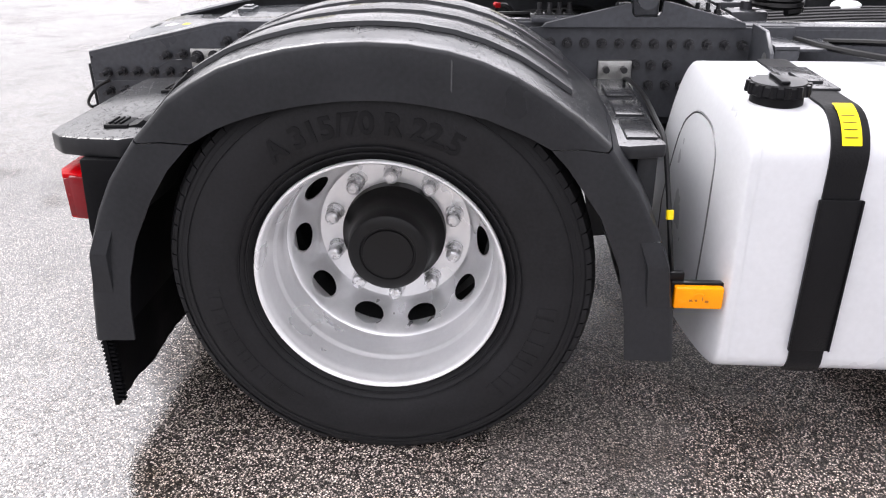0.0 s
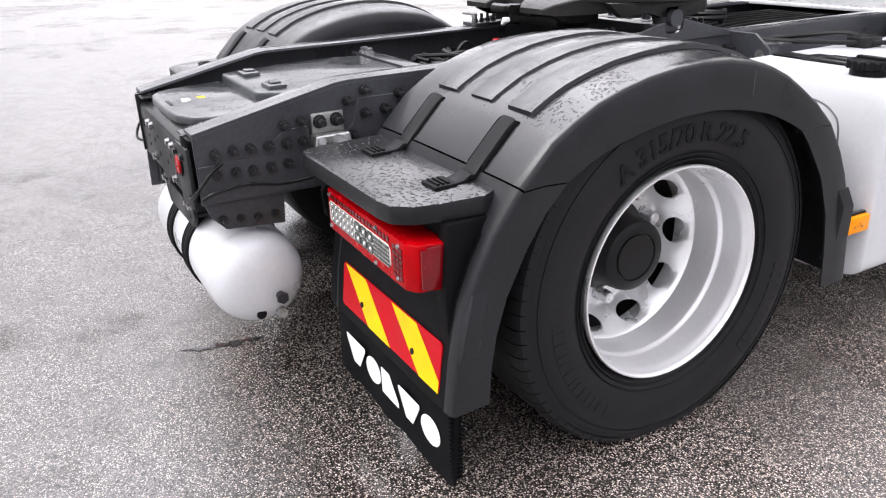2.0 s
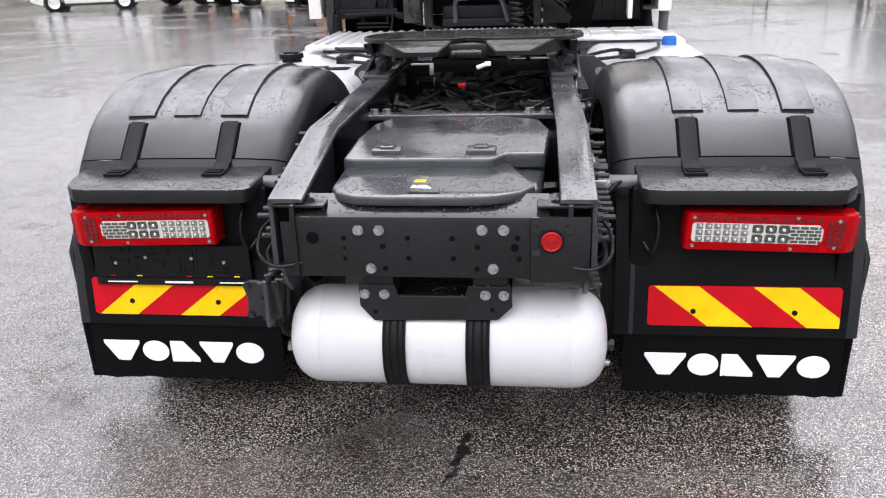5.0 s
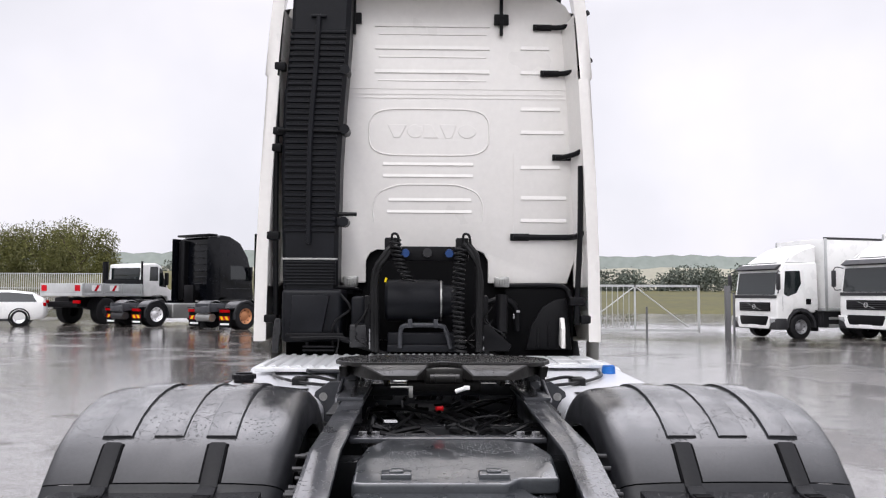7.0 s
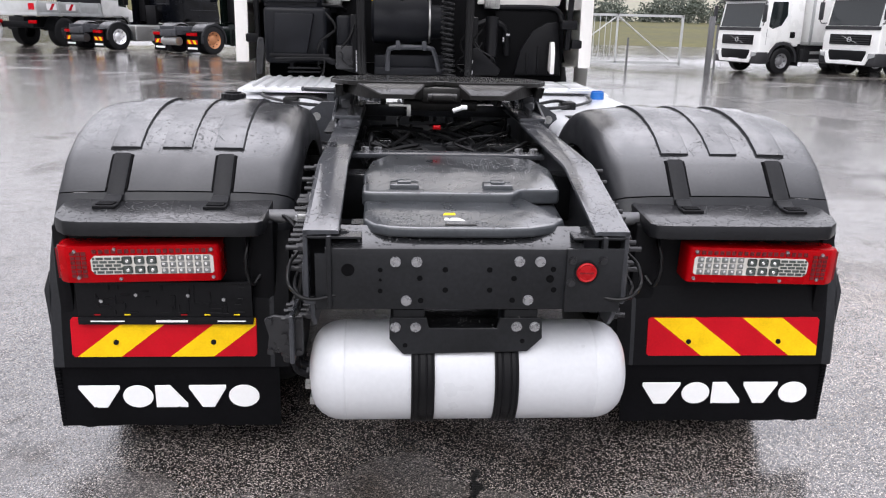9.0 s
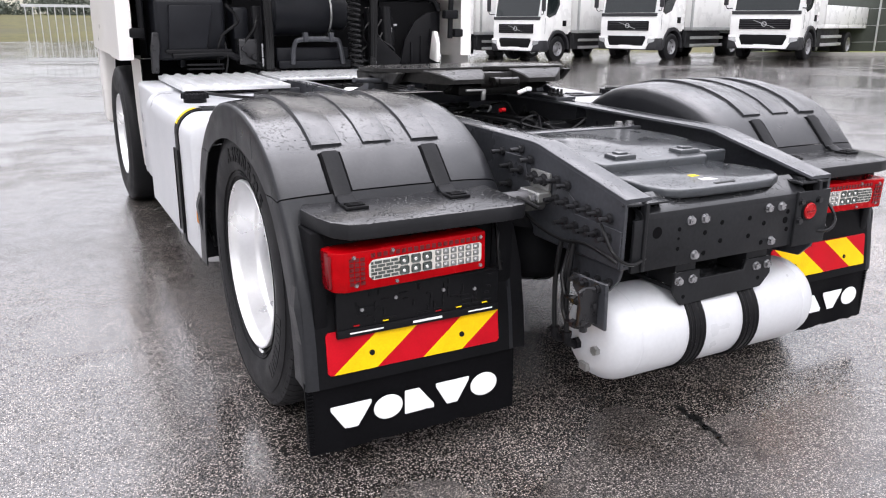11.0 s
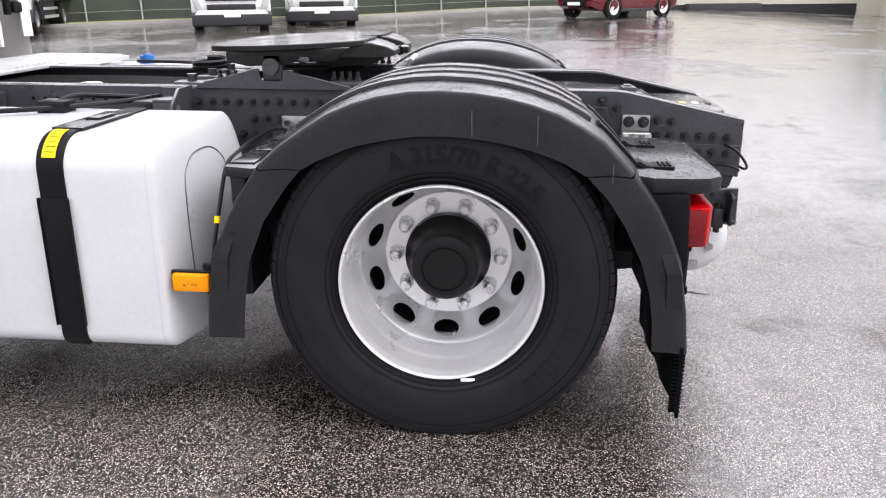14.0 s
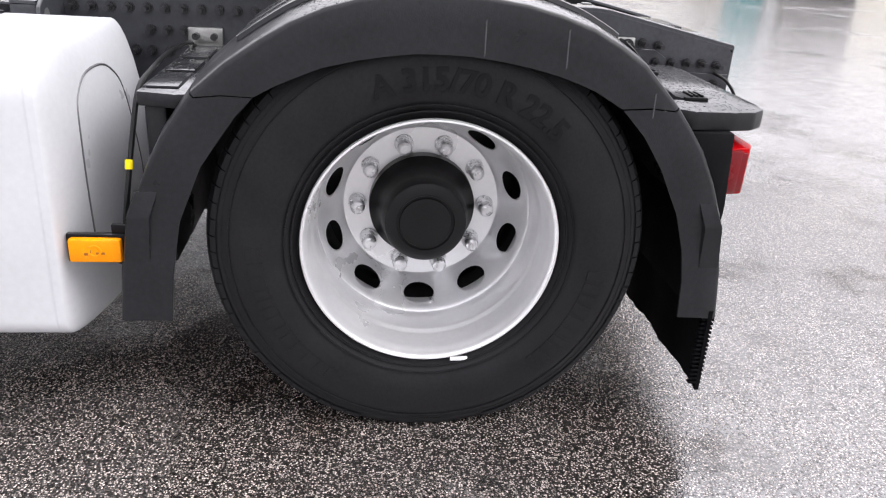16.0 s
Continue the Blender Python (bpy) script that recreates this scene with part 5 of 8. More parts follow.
for y, z in ((-0.822, 0.400), (-0.885, 0.405)):
    part("hose_elbow", join(tube([(-0.405, y, z), (-0.440, y, z), (-0.462, y, z + 0.012), (-0.468, y, z + 0.035)], 0.013), rod((-0.420, y, z), (-0.438, y, z), 0.020, 6), rod((-0.468, y, z + 0.030), (-0.468, y, z + 0.048), 0.0155, 6)), M_black, tank)
    part("air_hose", tube([(-0.468, y, z + 0.04), (-0.466, y + 0.012, z + 0.12), (-0.458, y + 0.025, z + 0.20), (-0.448, y + 0.03, z + 0.28), (-0.440, y + 0.03, z + 0.33)], 0.0080), M_cable, tank)
part("tank_plug", rod((-0.410, -0.971, 0.412), (-0.432, -0.971, 0.412), 0.016, 6), M_castalu, tank, "brass plug")
part("tank_sticker", box(-0.4262, -0.410, -0.935, -0.900, 0.325, 0.350), M_castalu, tank, "grey sticker")
valve = part("valve_plate", prism([(-1.018, 0.625), (-0.865, 0.615), (-0.868, 0.575), (-0.905, 0.540), (-0.910, 0.485), (-1.024, 0.485)], "x", -0.474, -0.462, 0.003, 1), M_chassis, truck, "dark steel plate with a small brass valve", angle=30)
for y in (-0.885, -0.930, -0.985):
    part("plate_bolt", hexbolt((-0.474, y, 0.603), (-1, 0, 0), 0.012, 0.012, 0.012), M_bolt, valve, angle=28)
part("relay_valve", join(box(-0.505, -0.474, -0.972, -0.930, 0.478, 0.555, 0.008), rod((-0.490, -0.951, 0.555), (-0.490, -0.951, 0.572), 0.012, 8), rod((-0.490, -0.951, 0.478), (-0.490, -0.951, 0.462), 0.012, 8)), M_bolt, valve, "small brass relay valve", angle=30)
part("valve_bracket", prism([(-0.545, 0.602), (-0.520, 0.615), (-0.470, 0.608), (-0.440, 0.615), (-0.440, 0.500), (-0.470, 0.490), (-0.500, 0.505), (-0.540, 0.498), (-0.533, 0.555)], "y", -0.990, -0.978, 0.003, 1), M_bolt, valve, "grey cast bracket", angle=30)
for x, z in ((-0.530, 0.598), (-0.452, 0.600), (-0.528, 0.510), (-0.452, 0.508), (-0.49, 0.556)):
    part("bracket_screw", hexbolt((x, -0.990, z), (0, -1, 0), 0.009, 0.008), M_bolt, valve, angle=28)
# added black plates stand in for the shade inside the rail ends
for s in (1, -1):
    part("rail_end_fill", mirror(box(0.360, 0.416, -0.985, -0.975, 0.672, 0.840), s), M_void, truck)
for z, y1 in ((0.545, -0.885), (0.470, -0.895)):
    part("valve_fitting", join(rod((-0.490, -0.93, z), (-0.490, y1, z), 0.010, 8), rod((-0.490, -0.915, z), (-0.490, -0.900, z), 0.015, 6)), M_bolt, valve)
    part("brake_hose", tube([(-0.490, y1, z), (-0.490, y1 + 0.030, z + 0.004), (-0.485, y1 + 0.055, z + 0.05), (-0.468, y1 + 0.065, 0.63), (-0.445, y1 + 0.07, 0.70)], 0.0065), M_cable, valve)

# lid over the battery box between the rails
lid_out = [(-0.262, -0.700), (-0.258, -0.925), (-0.235, -0.972), (-0.190, -1.000), (-0.120, -1.008), (0.10, -1.008), (0.175, -1.000), (0.240, -0.968), (0.278, -0.910), (0.300, -0.860), (0.315, -0.60), (0.310, -0.50)]
base_out = [(x * 0.96, max(y, -0.985)) for x, y in lid_out if y > -1.02] + [(0.295, -0.215), (-0.215, -0.223), (-0.262, -0.33)]
cover = part("battery_cover", prism(base_out, "z", 0.800, 0.862, 0.014, 3), M_lid, truck, "wet black plastic battery cover with a raised lid", angle=40)
cover.scale, cover.location = (1.045, 1.0, 1.0), (-0.012, -0.006, -0.012)
bm = prism([(x * 0.985, y) for x, y in lid_out[:9]] + [(0.205, -0.70), (0.19, -0.69)], "z", 0.856, 0.884, 0.009, 3)
for v in bm.verts:
    v.co.z += 0.02 * (v.co.y + 0.9)
part("rear_lid", bm, M_lid, cover, "low rear lid with a yellow label", angle=40)
bm = prism([(-0.268, -0.50), (-0.264, -0.735), (-0.24, -0.745), (0.150, -0.748), (0.165, -0.738), (0.185, -0.700), (0.200, -0.690), (0.302, -0.690), (0.322, -0.42), (0.285, -0.270), (0.18, -0.225), (-0.20, -0.225), (-0.250, -0.330)], "z", 0.868, 0.915, 0.010, 3)
for v in bm.verts:
    v.co.z += 0.03 * (v.co.y + 0.70) if v.co.z > 0.89 else 0.0
part("front_lid", bm, M_lid, cover, "raised front lid", angle=40)
for x in (-0.146, 0.122):
    part("lid_latch", join(box(x - 0.042, x + 0.042, -0.705, -0.645, 0.906, 0.929, 0.006), box(x - 0.020, x + 0.020, -0.690, -0.655, 0.927, 0.936, 0.005)), M_lid, cover, angle=30)
part("warning_label", prism([(-0.045, -0.885), (-0.012, -0.885), (-0.012, -0.862), (-0.040, -0.862)], "z", 0.8835, 0.8850), M_yellow, cover, "torn yellow warning label")
part("label_rest", prism([(-0.045, -0.935), (0.010, -0.94), (0.005, -0.928), (-0.018, -0.895), (-0.030, -0.925), (-0.040, -0.890)], "z", 0.8825, 0.8838), M_paint_white, cover, "white remains of a label")
part("lid_slot", box(-0.045, 0.035, -0.985, -0.973, 0.8805, 0.8842, 0.001), M_cable, cover)
part("valve_bridge", box(-0.345, 0.345, -0.215, -0.150, 0.900, 0.918, 0.004), M_chassis, truck)
for x in (-0.30, -0.255, 0.255, 0.31):
    part("bridge_bolt", hexbolt((x, -0.180, 0.918), (0, 0, 1), 0.016, 0.016), M_steel, truck, angle=28)

# fifth wheel coupling
fw = thing("fifth_wheel", "", "")
fw.parent = truck
FW_TILT = -0.045  # the plate rests tipped a little to the front


def tipped(bm):
    for v in bm.verts:
        v.co.z += FW_TILT * (v.co.y - 0.245)
    return bm


plate_out = [(-0.24, 0.985), (0.24, 0.985), (0.36, 0.945), (0.440, 0.86), (0.482, 0.74), (0.482, 0.58), (0.440, 0.47), (0.395, 0.40), (0.350, 0.365), (0.062, 0.365), (0.040, 0.40), (0.020, 0.44), (-0.020, 0.44), (-0.040, 0.40), (-0.062, 0.365), (-0.350, 0.365), (-0.395, 0.40), (-0.440, 0.47), (-0.482, 0.58), (-0.482, 0.74), (-0.440, 0.86), (-0.36, 0.945)]
part("coupling_plate", tipped(prism(plate_out, "z", 1.104, 1.124, 0.003, 1)), M_grease, fw, "wet greasy black coupling plate", angle=25)
for s in (1, -1):
    rows = []
    for y, zt, zb, xa, xb in ((0.52, 1.1235, 1.076, 0.046, 0.430), (0.42, 1.1230, 1.066, 0.060, 0.385), (0.345, 1.113, 1.060, 0.074, 0.340), (0.290, 1.094, 1.056, 0.095, 0.295), (0.265, 1.076, 1.058, 0.115, 0.255)):
        rows.append([(xa, y, zb), (xa, y, zt - 0.004), (xa + 0.006, y, zt), (xb - 0.006, y, zt), (xb, y, zt - 0.004), (xb, y, zb)])
    part("ramp", mirror(tipped(loft(rows, closed=True, caps=True)), s), M_grease, fw, angle=25)
    part("ramp_web", mirror(tipped(prism([(0.30, 1.05), (0.52, 1.08), (0.52, 1.02), (0.36, 1.025)], "x", 0.235, 0.255, 0.003, 1)), s), M_grease, fw)
    part("side_skirt", mirror(tipped(prism([(0.40, 1.105), (0.86, 1.105), (0.86, 1.080), (0.85, 1.060), (0.84, 1.064), (0.78, 1.050), (0.64, 1.050), (0.58, 1.066), (0.46, 1.054)], "x", 0.415, 0.450, 0.005, 2)), s), M_grease, fw, angle=30)
    part("pivot_block", mirror(join(rod((0.38, 0.690, 1.028), (0.475, 0.690, 1.028), 0.030, 20), box(0.39, 0.45, 0.652, 0.728, 0.975, 1.075, 0.010)), s), M_chassis, fw, angle=35)
    gusset = [(y + 0.028, z) for y, z in ((0.36, 0.945), (0.375, 0.960), (0.400, 0.966), (0.598, 1.012), (0.618, 1.015), (0.622, 0.985), (0.632, 0.975), (0.694, 0.975), (0.704, 0.985), (0.708, 1.020), (0.726, 1.018), (0.925, 0.966), (0.945, 0.960), (0.950, 0.945))]
    ped = part("pedestal", mirror(prism(gusset, "x", 0.452, 0.464, 0.002, 1), s), M_chassis, fw, "dark steel pedestal with a bearing notch", angle=30)
    part("pedestal_foot", mirror(box(0.34, 0.452, 0.36, 0.95, 0.957, 0.972, 0.003), s), M_chassis, ped)
    part("pedestal_rib", mirror(prism([(0.60, 0.972), (0.61, 1.010), (0.72, 1.010), (0.73, 0.972)], "x", 0.395, 0.440, 0.004, 1), s), M_chassis, ped)
    for y in (0.385, 0.415, 0.445, 0.475, 0.85, 0.88, 0.91):
        part("pedestal_bolt", mirror(hexbolt((0.385, y, 0.972), (0, 0, 1), 0.011, 0.014, 0.020), s), M_bolt, ped, angle=28)
    part("mounting_angle", mirror(prism([(0.28, 0.70), (1.12, 0.66), (1.12, 0.945), (0.36, 0.945), (0.30, 0.90)], "x", 0.440, 0.448, 0.0015, 1), s), M_chassis, fw, "bolted steel mounting plate")
part("jaw", join(box(-0.09, 0.09, 0.40, 0.66, 1.02, 1.085, 0.015), box(-0.045, 0.045, 0.24, 0.42, 1.05, 1.078, 0.008), rod((-0.06, 0.27, 1.062), (0.06, 0.27, 1.062), 0.018, 12)), M_grease, fw, angle=35)
part("throat_block", tipped(join(box(-0.085, 0.085, 0.335, 0.60, 1.035, 1.102, 0.012), box(-0.16, 0.16, 0.40, 0.55, 1.00, 1.045, 0.010))), M_grease, fw, angle=35)
part("release_handle", tube([(-0.10, 0.62, 1.05), (-0.35, 0.60, 1.05), (-0.56, 0.55, 1.06), (-0.60, 0.52, 1.065)], 0.010), M_chassis, fw)
for y, z in ((0.36, 0.78), (0.90, 0.90)):
    part("coupling_beam", box(-0.42, 0.42, y, y + 0.075, z, z + 0.06, 0.006), M_chassis, fw)

# cables, hoses and plugs between the rails
rnd = random.Random(21)
for k in range(44):
    x = rnd.uniform(-0.30, 0.30)
    y = rnd.uniform(-0.10, 0.25)
    pts = [(x, y, 0.86 + rnd.uniform(-0.05, 0.04))]
    for j in range(4):
        pts.append((max(-0.33, min(0.33, pts[-1][0] + rnd.uniform(-0.22, 0.22))), pts[-1][1] + rnd.uniform(0.0, 0.28), 0.85 + rnd.uniform(-0.06, 0.06)))
    part("wiring_hose", tube(pts, rnd.choice((0.006, 0.008, 0.011)), 6), M_cable, truck)
for k in range(7):
    x = -0.18 + k * 0.06
    part("air_line", tube([(x, 0.9, 0.88), (x + 0.02, 1.2, 0.90), (x, 1.6, 0.91), (x + 0.01, 2.2, 0.90)], 0.009, 6), M_cable, truck)
part("red_plug", join(rod((-0.036, 0.25, 0.943), (-0.010, 0.26, 0.943), 0.009, 10), box(-0.012, -0.006, 0.250, 0.270, 0.935, 0.952, 0.002)), M_redcap, truck, "red cap on a cable plug")
part("white_plug", join(rod((0.044, 0.24, 1.015), (0.084, 0.23, 1.030), 0.009, 10), box(0.074, 0.100, 0.215, 0.235, 1.023, 1.040, 0.004)), M_paint_white, truck, "loose white plug")
part("white_bracket", join(box(-0.147, -0.130, 0.22, 0.232, 0.992, 1.038, 0.002), box(-0.22, -0.130, 0.22, 0.235, 1.030, 1.038, 0.002)), M_castalu, truck, "bare metal bracket")
part("gearbox", join(box(-0.22, 0.22, 0.5, 2.6, 0.42, 0.80, 0.06), rod((0, 0.1, 0.55), (0, 0.6, 0.60), 0.06, 16)), M_hub, truck)
part("white_reservoir", join(revolve([(0.80, 0.0), (0.80, 0.052), (0.905, 0.055), (0.922, 0.050), (0.930, 0.038), (0.932, 0.0)], (-0.21, 1.52, 0), "z", 28)), M_paint_white, truck, "round white filter can")
part("coiled_pipe", tube([(0.16 + 0.10 * math.cos(t * 0.7), 1.15 + 0.07 * math.sin(t * 0.7), 0.96 + 0.002 * t) for t in range(20)], 0.012, 6), M_cable, truck)
for k in range(3):
    part("valve_unit", join(box(-0.34 + k * 0.22, -0.24 + k * 0.22, 1.0, 1.12, 0.86, 0.955, 0.012), rod((-0.29 + k * 0.22, 1.06, 0.955), (-0.29 + k * 0.22, 1.06, 0.98), 0.02, 8)), M_chassis, truck, angle=30)


# fuel tanks
def fuel_tank(s):
    y0, y1 = (0.728 if s > 0 else 0.742), 2.05
    x0, x1, z0, z1 = 0.585, 1.238, (0.280 if s > 0 else 0.256), 0.895
    DEPTH, IN_X, IN_Z, POW = 0.072, 0.40, 0.36, 1.9

    def section(inset, top_inset):
        """The tank's outline, drawn in at the outside and the top."""
        out, xo, zt = [], x1 - inset, z1 - top_inset
        for cx, cz, r, a0 in ((xo - 0.100, zt - 0.100, 0.100, 0), (x0 + 0.10, zt - 0.10, 0.10, 90), (x0 + 0.05, z0 + 0.05, 0.05, 180), (xo - 0.05, z0 + 0.05, 0.05, 270)):
            for k in range(9):
                a = math.radians(a0 + 90 * k / 8)
                out.append((cx + r * math.cos(a), cz + r * math.sin(a)))
        return out

    def end_y(x, z):
        """Where the domed end lies behind a point of the outline."""
        lo, hi = 0.0, 1.0
        for _ in range(24):
            k = (lo + hi) / 2
            u, w = x1 - IN_X * k - x, z1 - IN_Z * k - z
            within = min(u, w) > 0 and (max(u, w) > 0.1 or min(u, w) > 0.1 or math.hypot(max(0.0, 0.1 - u), max(0.0, 0.1 - w)) < 0.1)
            lo, hi = (k, hi) if within else (lo, k)
        return y0 + DEPTH * (1 - lo ** (1 / POW))

    sec = section(0.0, 0.0)
    mx, mz = (x0 + x1) / 2, (z0 + z1) / 2
    rows = []
    for q in range(31):
        f = (q / 30) ** 1.4
        k = (1 - f) ** POW
        rows.append([(x, y0 + DEPTH * f, z) for x, z in section(IN_X * k, IN_Z * k)])
    for y in (1.2, 1.6, y1):
        rows.append([(x, y, z) for x, z in sec])
    t = part("fuel_tank", mirror(loft(rows, closed=True, caps=True), s), M_tank, truck, "white painted fuel tank with a black strap", angle=50)
    # pressed arch on the end face; its groove's shade drawn as a grey line
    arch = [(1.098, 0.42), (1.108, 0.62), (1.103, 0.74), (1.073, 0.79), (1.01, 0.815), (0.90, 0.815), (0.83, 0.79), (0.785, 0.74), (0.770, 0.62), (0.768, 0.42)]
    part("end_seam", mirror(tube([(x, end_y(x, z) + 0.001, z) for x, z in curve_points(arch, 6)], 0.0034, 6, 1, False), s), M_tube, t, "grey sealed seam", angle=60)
    part("weld_bead", mirror(loft([[(x + 0.0015 * (x - mx), y, z + 0.0015 * (z - mz)) for x, z in sec] for y in (y0 + 0.086, y0 + 0.090)], closed=True), s), M_tank, t)
    ys = (0.952, 1.028) if s > 0 else (1.068, 1.145)
    rows = []
    for i in [len(sec) - 6, len(sec) - 4, len(sec) - 2, len(sec) - 1] + list(range(0, 10)):
        x, z = sec[i]
        nx, nz = (x - mx), (z - mz)
        ln = math.hypot(nx, nz)
        e = 0.007
        rows.append([(x + nx / ln * 0.0, ys[0], z), (x + nx / ln * e, ys[0], z + nz / ln * e), (x + nx / ln * (e + 0.002), ys[0] + 0.012, z + nz / ln * (e + 0.002)), (x + nx / ln * (e + 0.002), ys[1] - 0.012, z + nz / ln * (e + 0.002)), (x + nx / ln * e, ys[1], z + nz / ln * e), (x, ys[1], z)])
    strap = part("tank_strap", mirror(loft(rows), s), M_strap, t, "black rubber lined tank strap", angle=40)
    part("strap_plate", mirror(box(x1 + 0.006, x1 + 0.012, ys[0] - 0.008, ys[1] + 0.008, z0 + 0.075, 0.725, 0.002), s), M_strap, strap)
    for yy in (ys[0] - 0.008, ys[1] + 0.004):
        part("strap_edge", mirror(box(x1 + 0.010, x1 + 0.016, yy, yy + 0.004, z0 + 0.075, 0.725, 0.001, 1), s), M_strap, strap)
    part("strap_buckle", mirror(join(box(0.80, 1.025 if s > 0 else 1.125, ys[0] - 0.010, ys[1] + 0.010, z1 + 0.004, z1 + 0.012, 0.003), box(0.88, 0.98, ys[0] + 0.014, ys[1] - 0.014, z1 + 0.011, z1 + 0.019, 0.003)), s), M_guard, strap, "wet black buckle plate", angle=30)
    lab = [[(x1 - 0.100 + 0.1115 * math.cos(a), yy, z1 - 0.100 + 0.1115 * math.sin(a)) for yy in (ys[0] + 0.018, ys[1] - 0.018)] for a in [math.radians(24 + 60 * k / 8) for k in range(9)]]
    part("yellow_label", mirror(loft(lab), s), M_yellow, strap, "yellow warning label")
    for k in range(4):
        a = math.radians(32 + 9 * k)
        bar = [[(x1 - 0.100 + 0.1122 * math.cos(b), yy, z1 - 0.100 + 0.1122 * math.sin(b)) for yy in (ys[0] + 0.023, ys[1] - 0.026)] for b in (a, a + 0.02)]
        part("label_bar", mirror(loft(bar), s), M_black, strap)
    cx, cy, dz = (1.100, 0.872, -0.047) if s > 0 else (1.085, 1.43, -0.047)
    cap = part("fuel_cap", mirror(join(revolve([(0.935 + dz, 0.0), (0.935 + dz, 0.056), (0.958 + dz, 0.055), (0.964 + dz, 0.064), (0.982 + dz, 0.062), (0.988 + dz, 0.057), (0.990 + dz, 0.0)], (cx, cy, 0), "z", 40), box(cx - 0.045, cx + 0.045, cy - 0.010, cy + 0.010, 0.988 + dz, 0.997 + dz, 0.004)), s), M_black, t, "black ribbed fuel cap", angle=30)
    for k in range(14):
        a = 2 * math.pi * k / 14
        part("cap_grip", mirror(rod((cx + 0.061 * math.cos(a), cy + 0.061 * math.sin(a), 0.962 + dz), (cx + 0.059 * math.cos(a), cy + 0.059 * math.sin(a), 0.986 + dz), 0.008, 8), s), M_black, cap)
    part("tank_bracket", mirror(box(0.43, 0.60, 1.02, 1.09, 0.62, 0.92, 0.006), s), M_chassis, truck)
    part("tank_support", mirror(box(0.43, 1.0, 1.03, 1.08, 0.265, 0.285, 0.004), s), M_chassis, truck)
    gp = part("bracket_gusset", mirror(prism([(0.44, 0.70), (0.64, 0.70), (0.655, 0.80), (0.630, 0.905), (0.560, 0.955), (0.44, 0.955)], "y", 1.000, 1.012, 0.002, 1), s), M_chassis, truck, "black steel bracket plate with a round hole", angle=30)
    # pale disc stands in for the light seen through a hole
    part("bracket_hole", mirror(revolve([(0.9985, 0.021), (0.9995, 0.0)], (0.590, 0, 0.880), "y", 18), s), M_castalu, gp)
    part("bracket_plate", mirror(box(0.44, 0.60, 1.02, 1.20, 0.905, 0.913, 0.003), s), M_chassis, truck)
    part("tank_sender", mirror(join(box(0.72, 0.80, 1.30, 1.40, 0.888, 0.935, 0.008), tube([(0.78, 1.35, 0.92), (0.70, 1.32, 0.94), (0.60, 1.28, 0.93), (0.47, 1.2, 0.91)], 0.009)), s), M_cable, truck)
    part("tank_hose", mirror(tube([(0.46, 1.12, 0.915), (0.62, 1.18, 0.915), (0.80, 1.35, 0.912), (0.95, 1.60, 0.912), (1.0, 1.9, 0.91)], 0.009), s), M_cable, truck)


for s in (1, -1):
    fuel_tank(s)
part("blue_cap", join(rod((1.059, 1.87, 0.880), (1.059, 1.87, 0.938), 0.044, 20, 0.040), box(1.025, 1.093, 1.86, 1.88, 0.938, 0.946, 0.004)), M_blue, truck, "blue filler cap")
part("side_box", box(0.52, 1.20, 2.08, 2.62, 0.33, 0.905, 0.03, 3), M_tank, truck, "white side box ahead of the tank", angle=40)
part("side_box", box(-1.20, -0.52, 2.08, 2.62, 0.33, 0.905, 0.03, 3), M_tank, truck, angle=40)


# ---- catwalk and cab ----
XC = -0.055
walk_l = part("catwalk", box(-1.09, -0.50, 1.72, 2.50, 0.918, 0.943, 0.004), M_alu, truck, "bright ribbed aluminium catwalk")
for k in range(8):
    x = -1.075 + k * 0.072
    part("walk_rib", prism([(x, 0.943), (x + 0.012, 0.954), (x + 0.032, 0.954), (x + 0.044, 0.943)], "y", 1.74, 2.48, 0.002, 1), M_alu, walk_l)
walk_c = part("catwalk", box(-0.47, 0.42, 2.02, 2.50, 0.930, 0.948, 0.003), M_alu, truck)
for k in range(21):
    x = -0.46 + k * 0.0415
    part("walk_rib", prism([(x, 0.948), (x + 0.007, 0.957), (x + 0.020, 0.957), (x + 0.028, 0.948)], "y", 2.025, 2.495), M_alu, walk_c)
walk_r = part("catwalk", box(0.45, 1.07, 1.98, 2.50, 0.915, 0.936, 0.003), M_alu, truck)
for k in range(4):
    for q in range(2):
        part("walk_panel", box(0.475 + k * 0.148, 0.605 + k * 0.148, 2.01 + q * 0.24, 2.23 + q * 0.24, 0.936, 0.944, 0.003, 1), M_alu, walk_r)
part("walk_bracket", box(-0.60, -0.44, 1.74, 1.80, 0.86, 0.918, 0.004), M_chassis, truck)
part("walk_bracket", box(0.44, 0.60, 2.0, 2.06, 0.86, 0.915, 0.004), M_chassis, truck)

cab = thing("cab", "", "")
cab.parent = truck
WY = 2.86


def cab_profile(z):
    """Half width of the cab at a height."""
    return 1.205 - 0.045 * max(0.0, (z - 1.0) / 2.5) - 0.10 * max(0.0, (z - 3.2) / 0.45)


shell = []
for y, top, shr in ((WY, 3.50, 1.0), (3.6, 3.58, 1.0), (4.3, 3.45, 1.0), (4.75, 2.9, 0.99), (4.95, 2.0, 0.97), (5.0, 1.2, 0.96)):
    row = []
    zs = [1.02 + (top - 1.02) * k / 8 for k in range(9)]
    for z in zs:
        row.append((XC - cab_profile(z) * shr, y, z))
    row += [(XC - 0.5, y, top + 0.05), (XC + 0.5, y, top + 0.05)]
    for z in zs[::-1]:
        row.append((XC + cab_profile(z) * shr, y, z))
    shell.append(row)
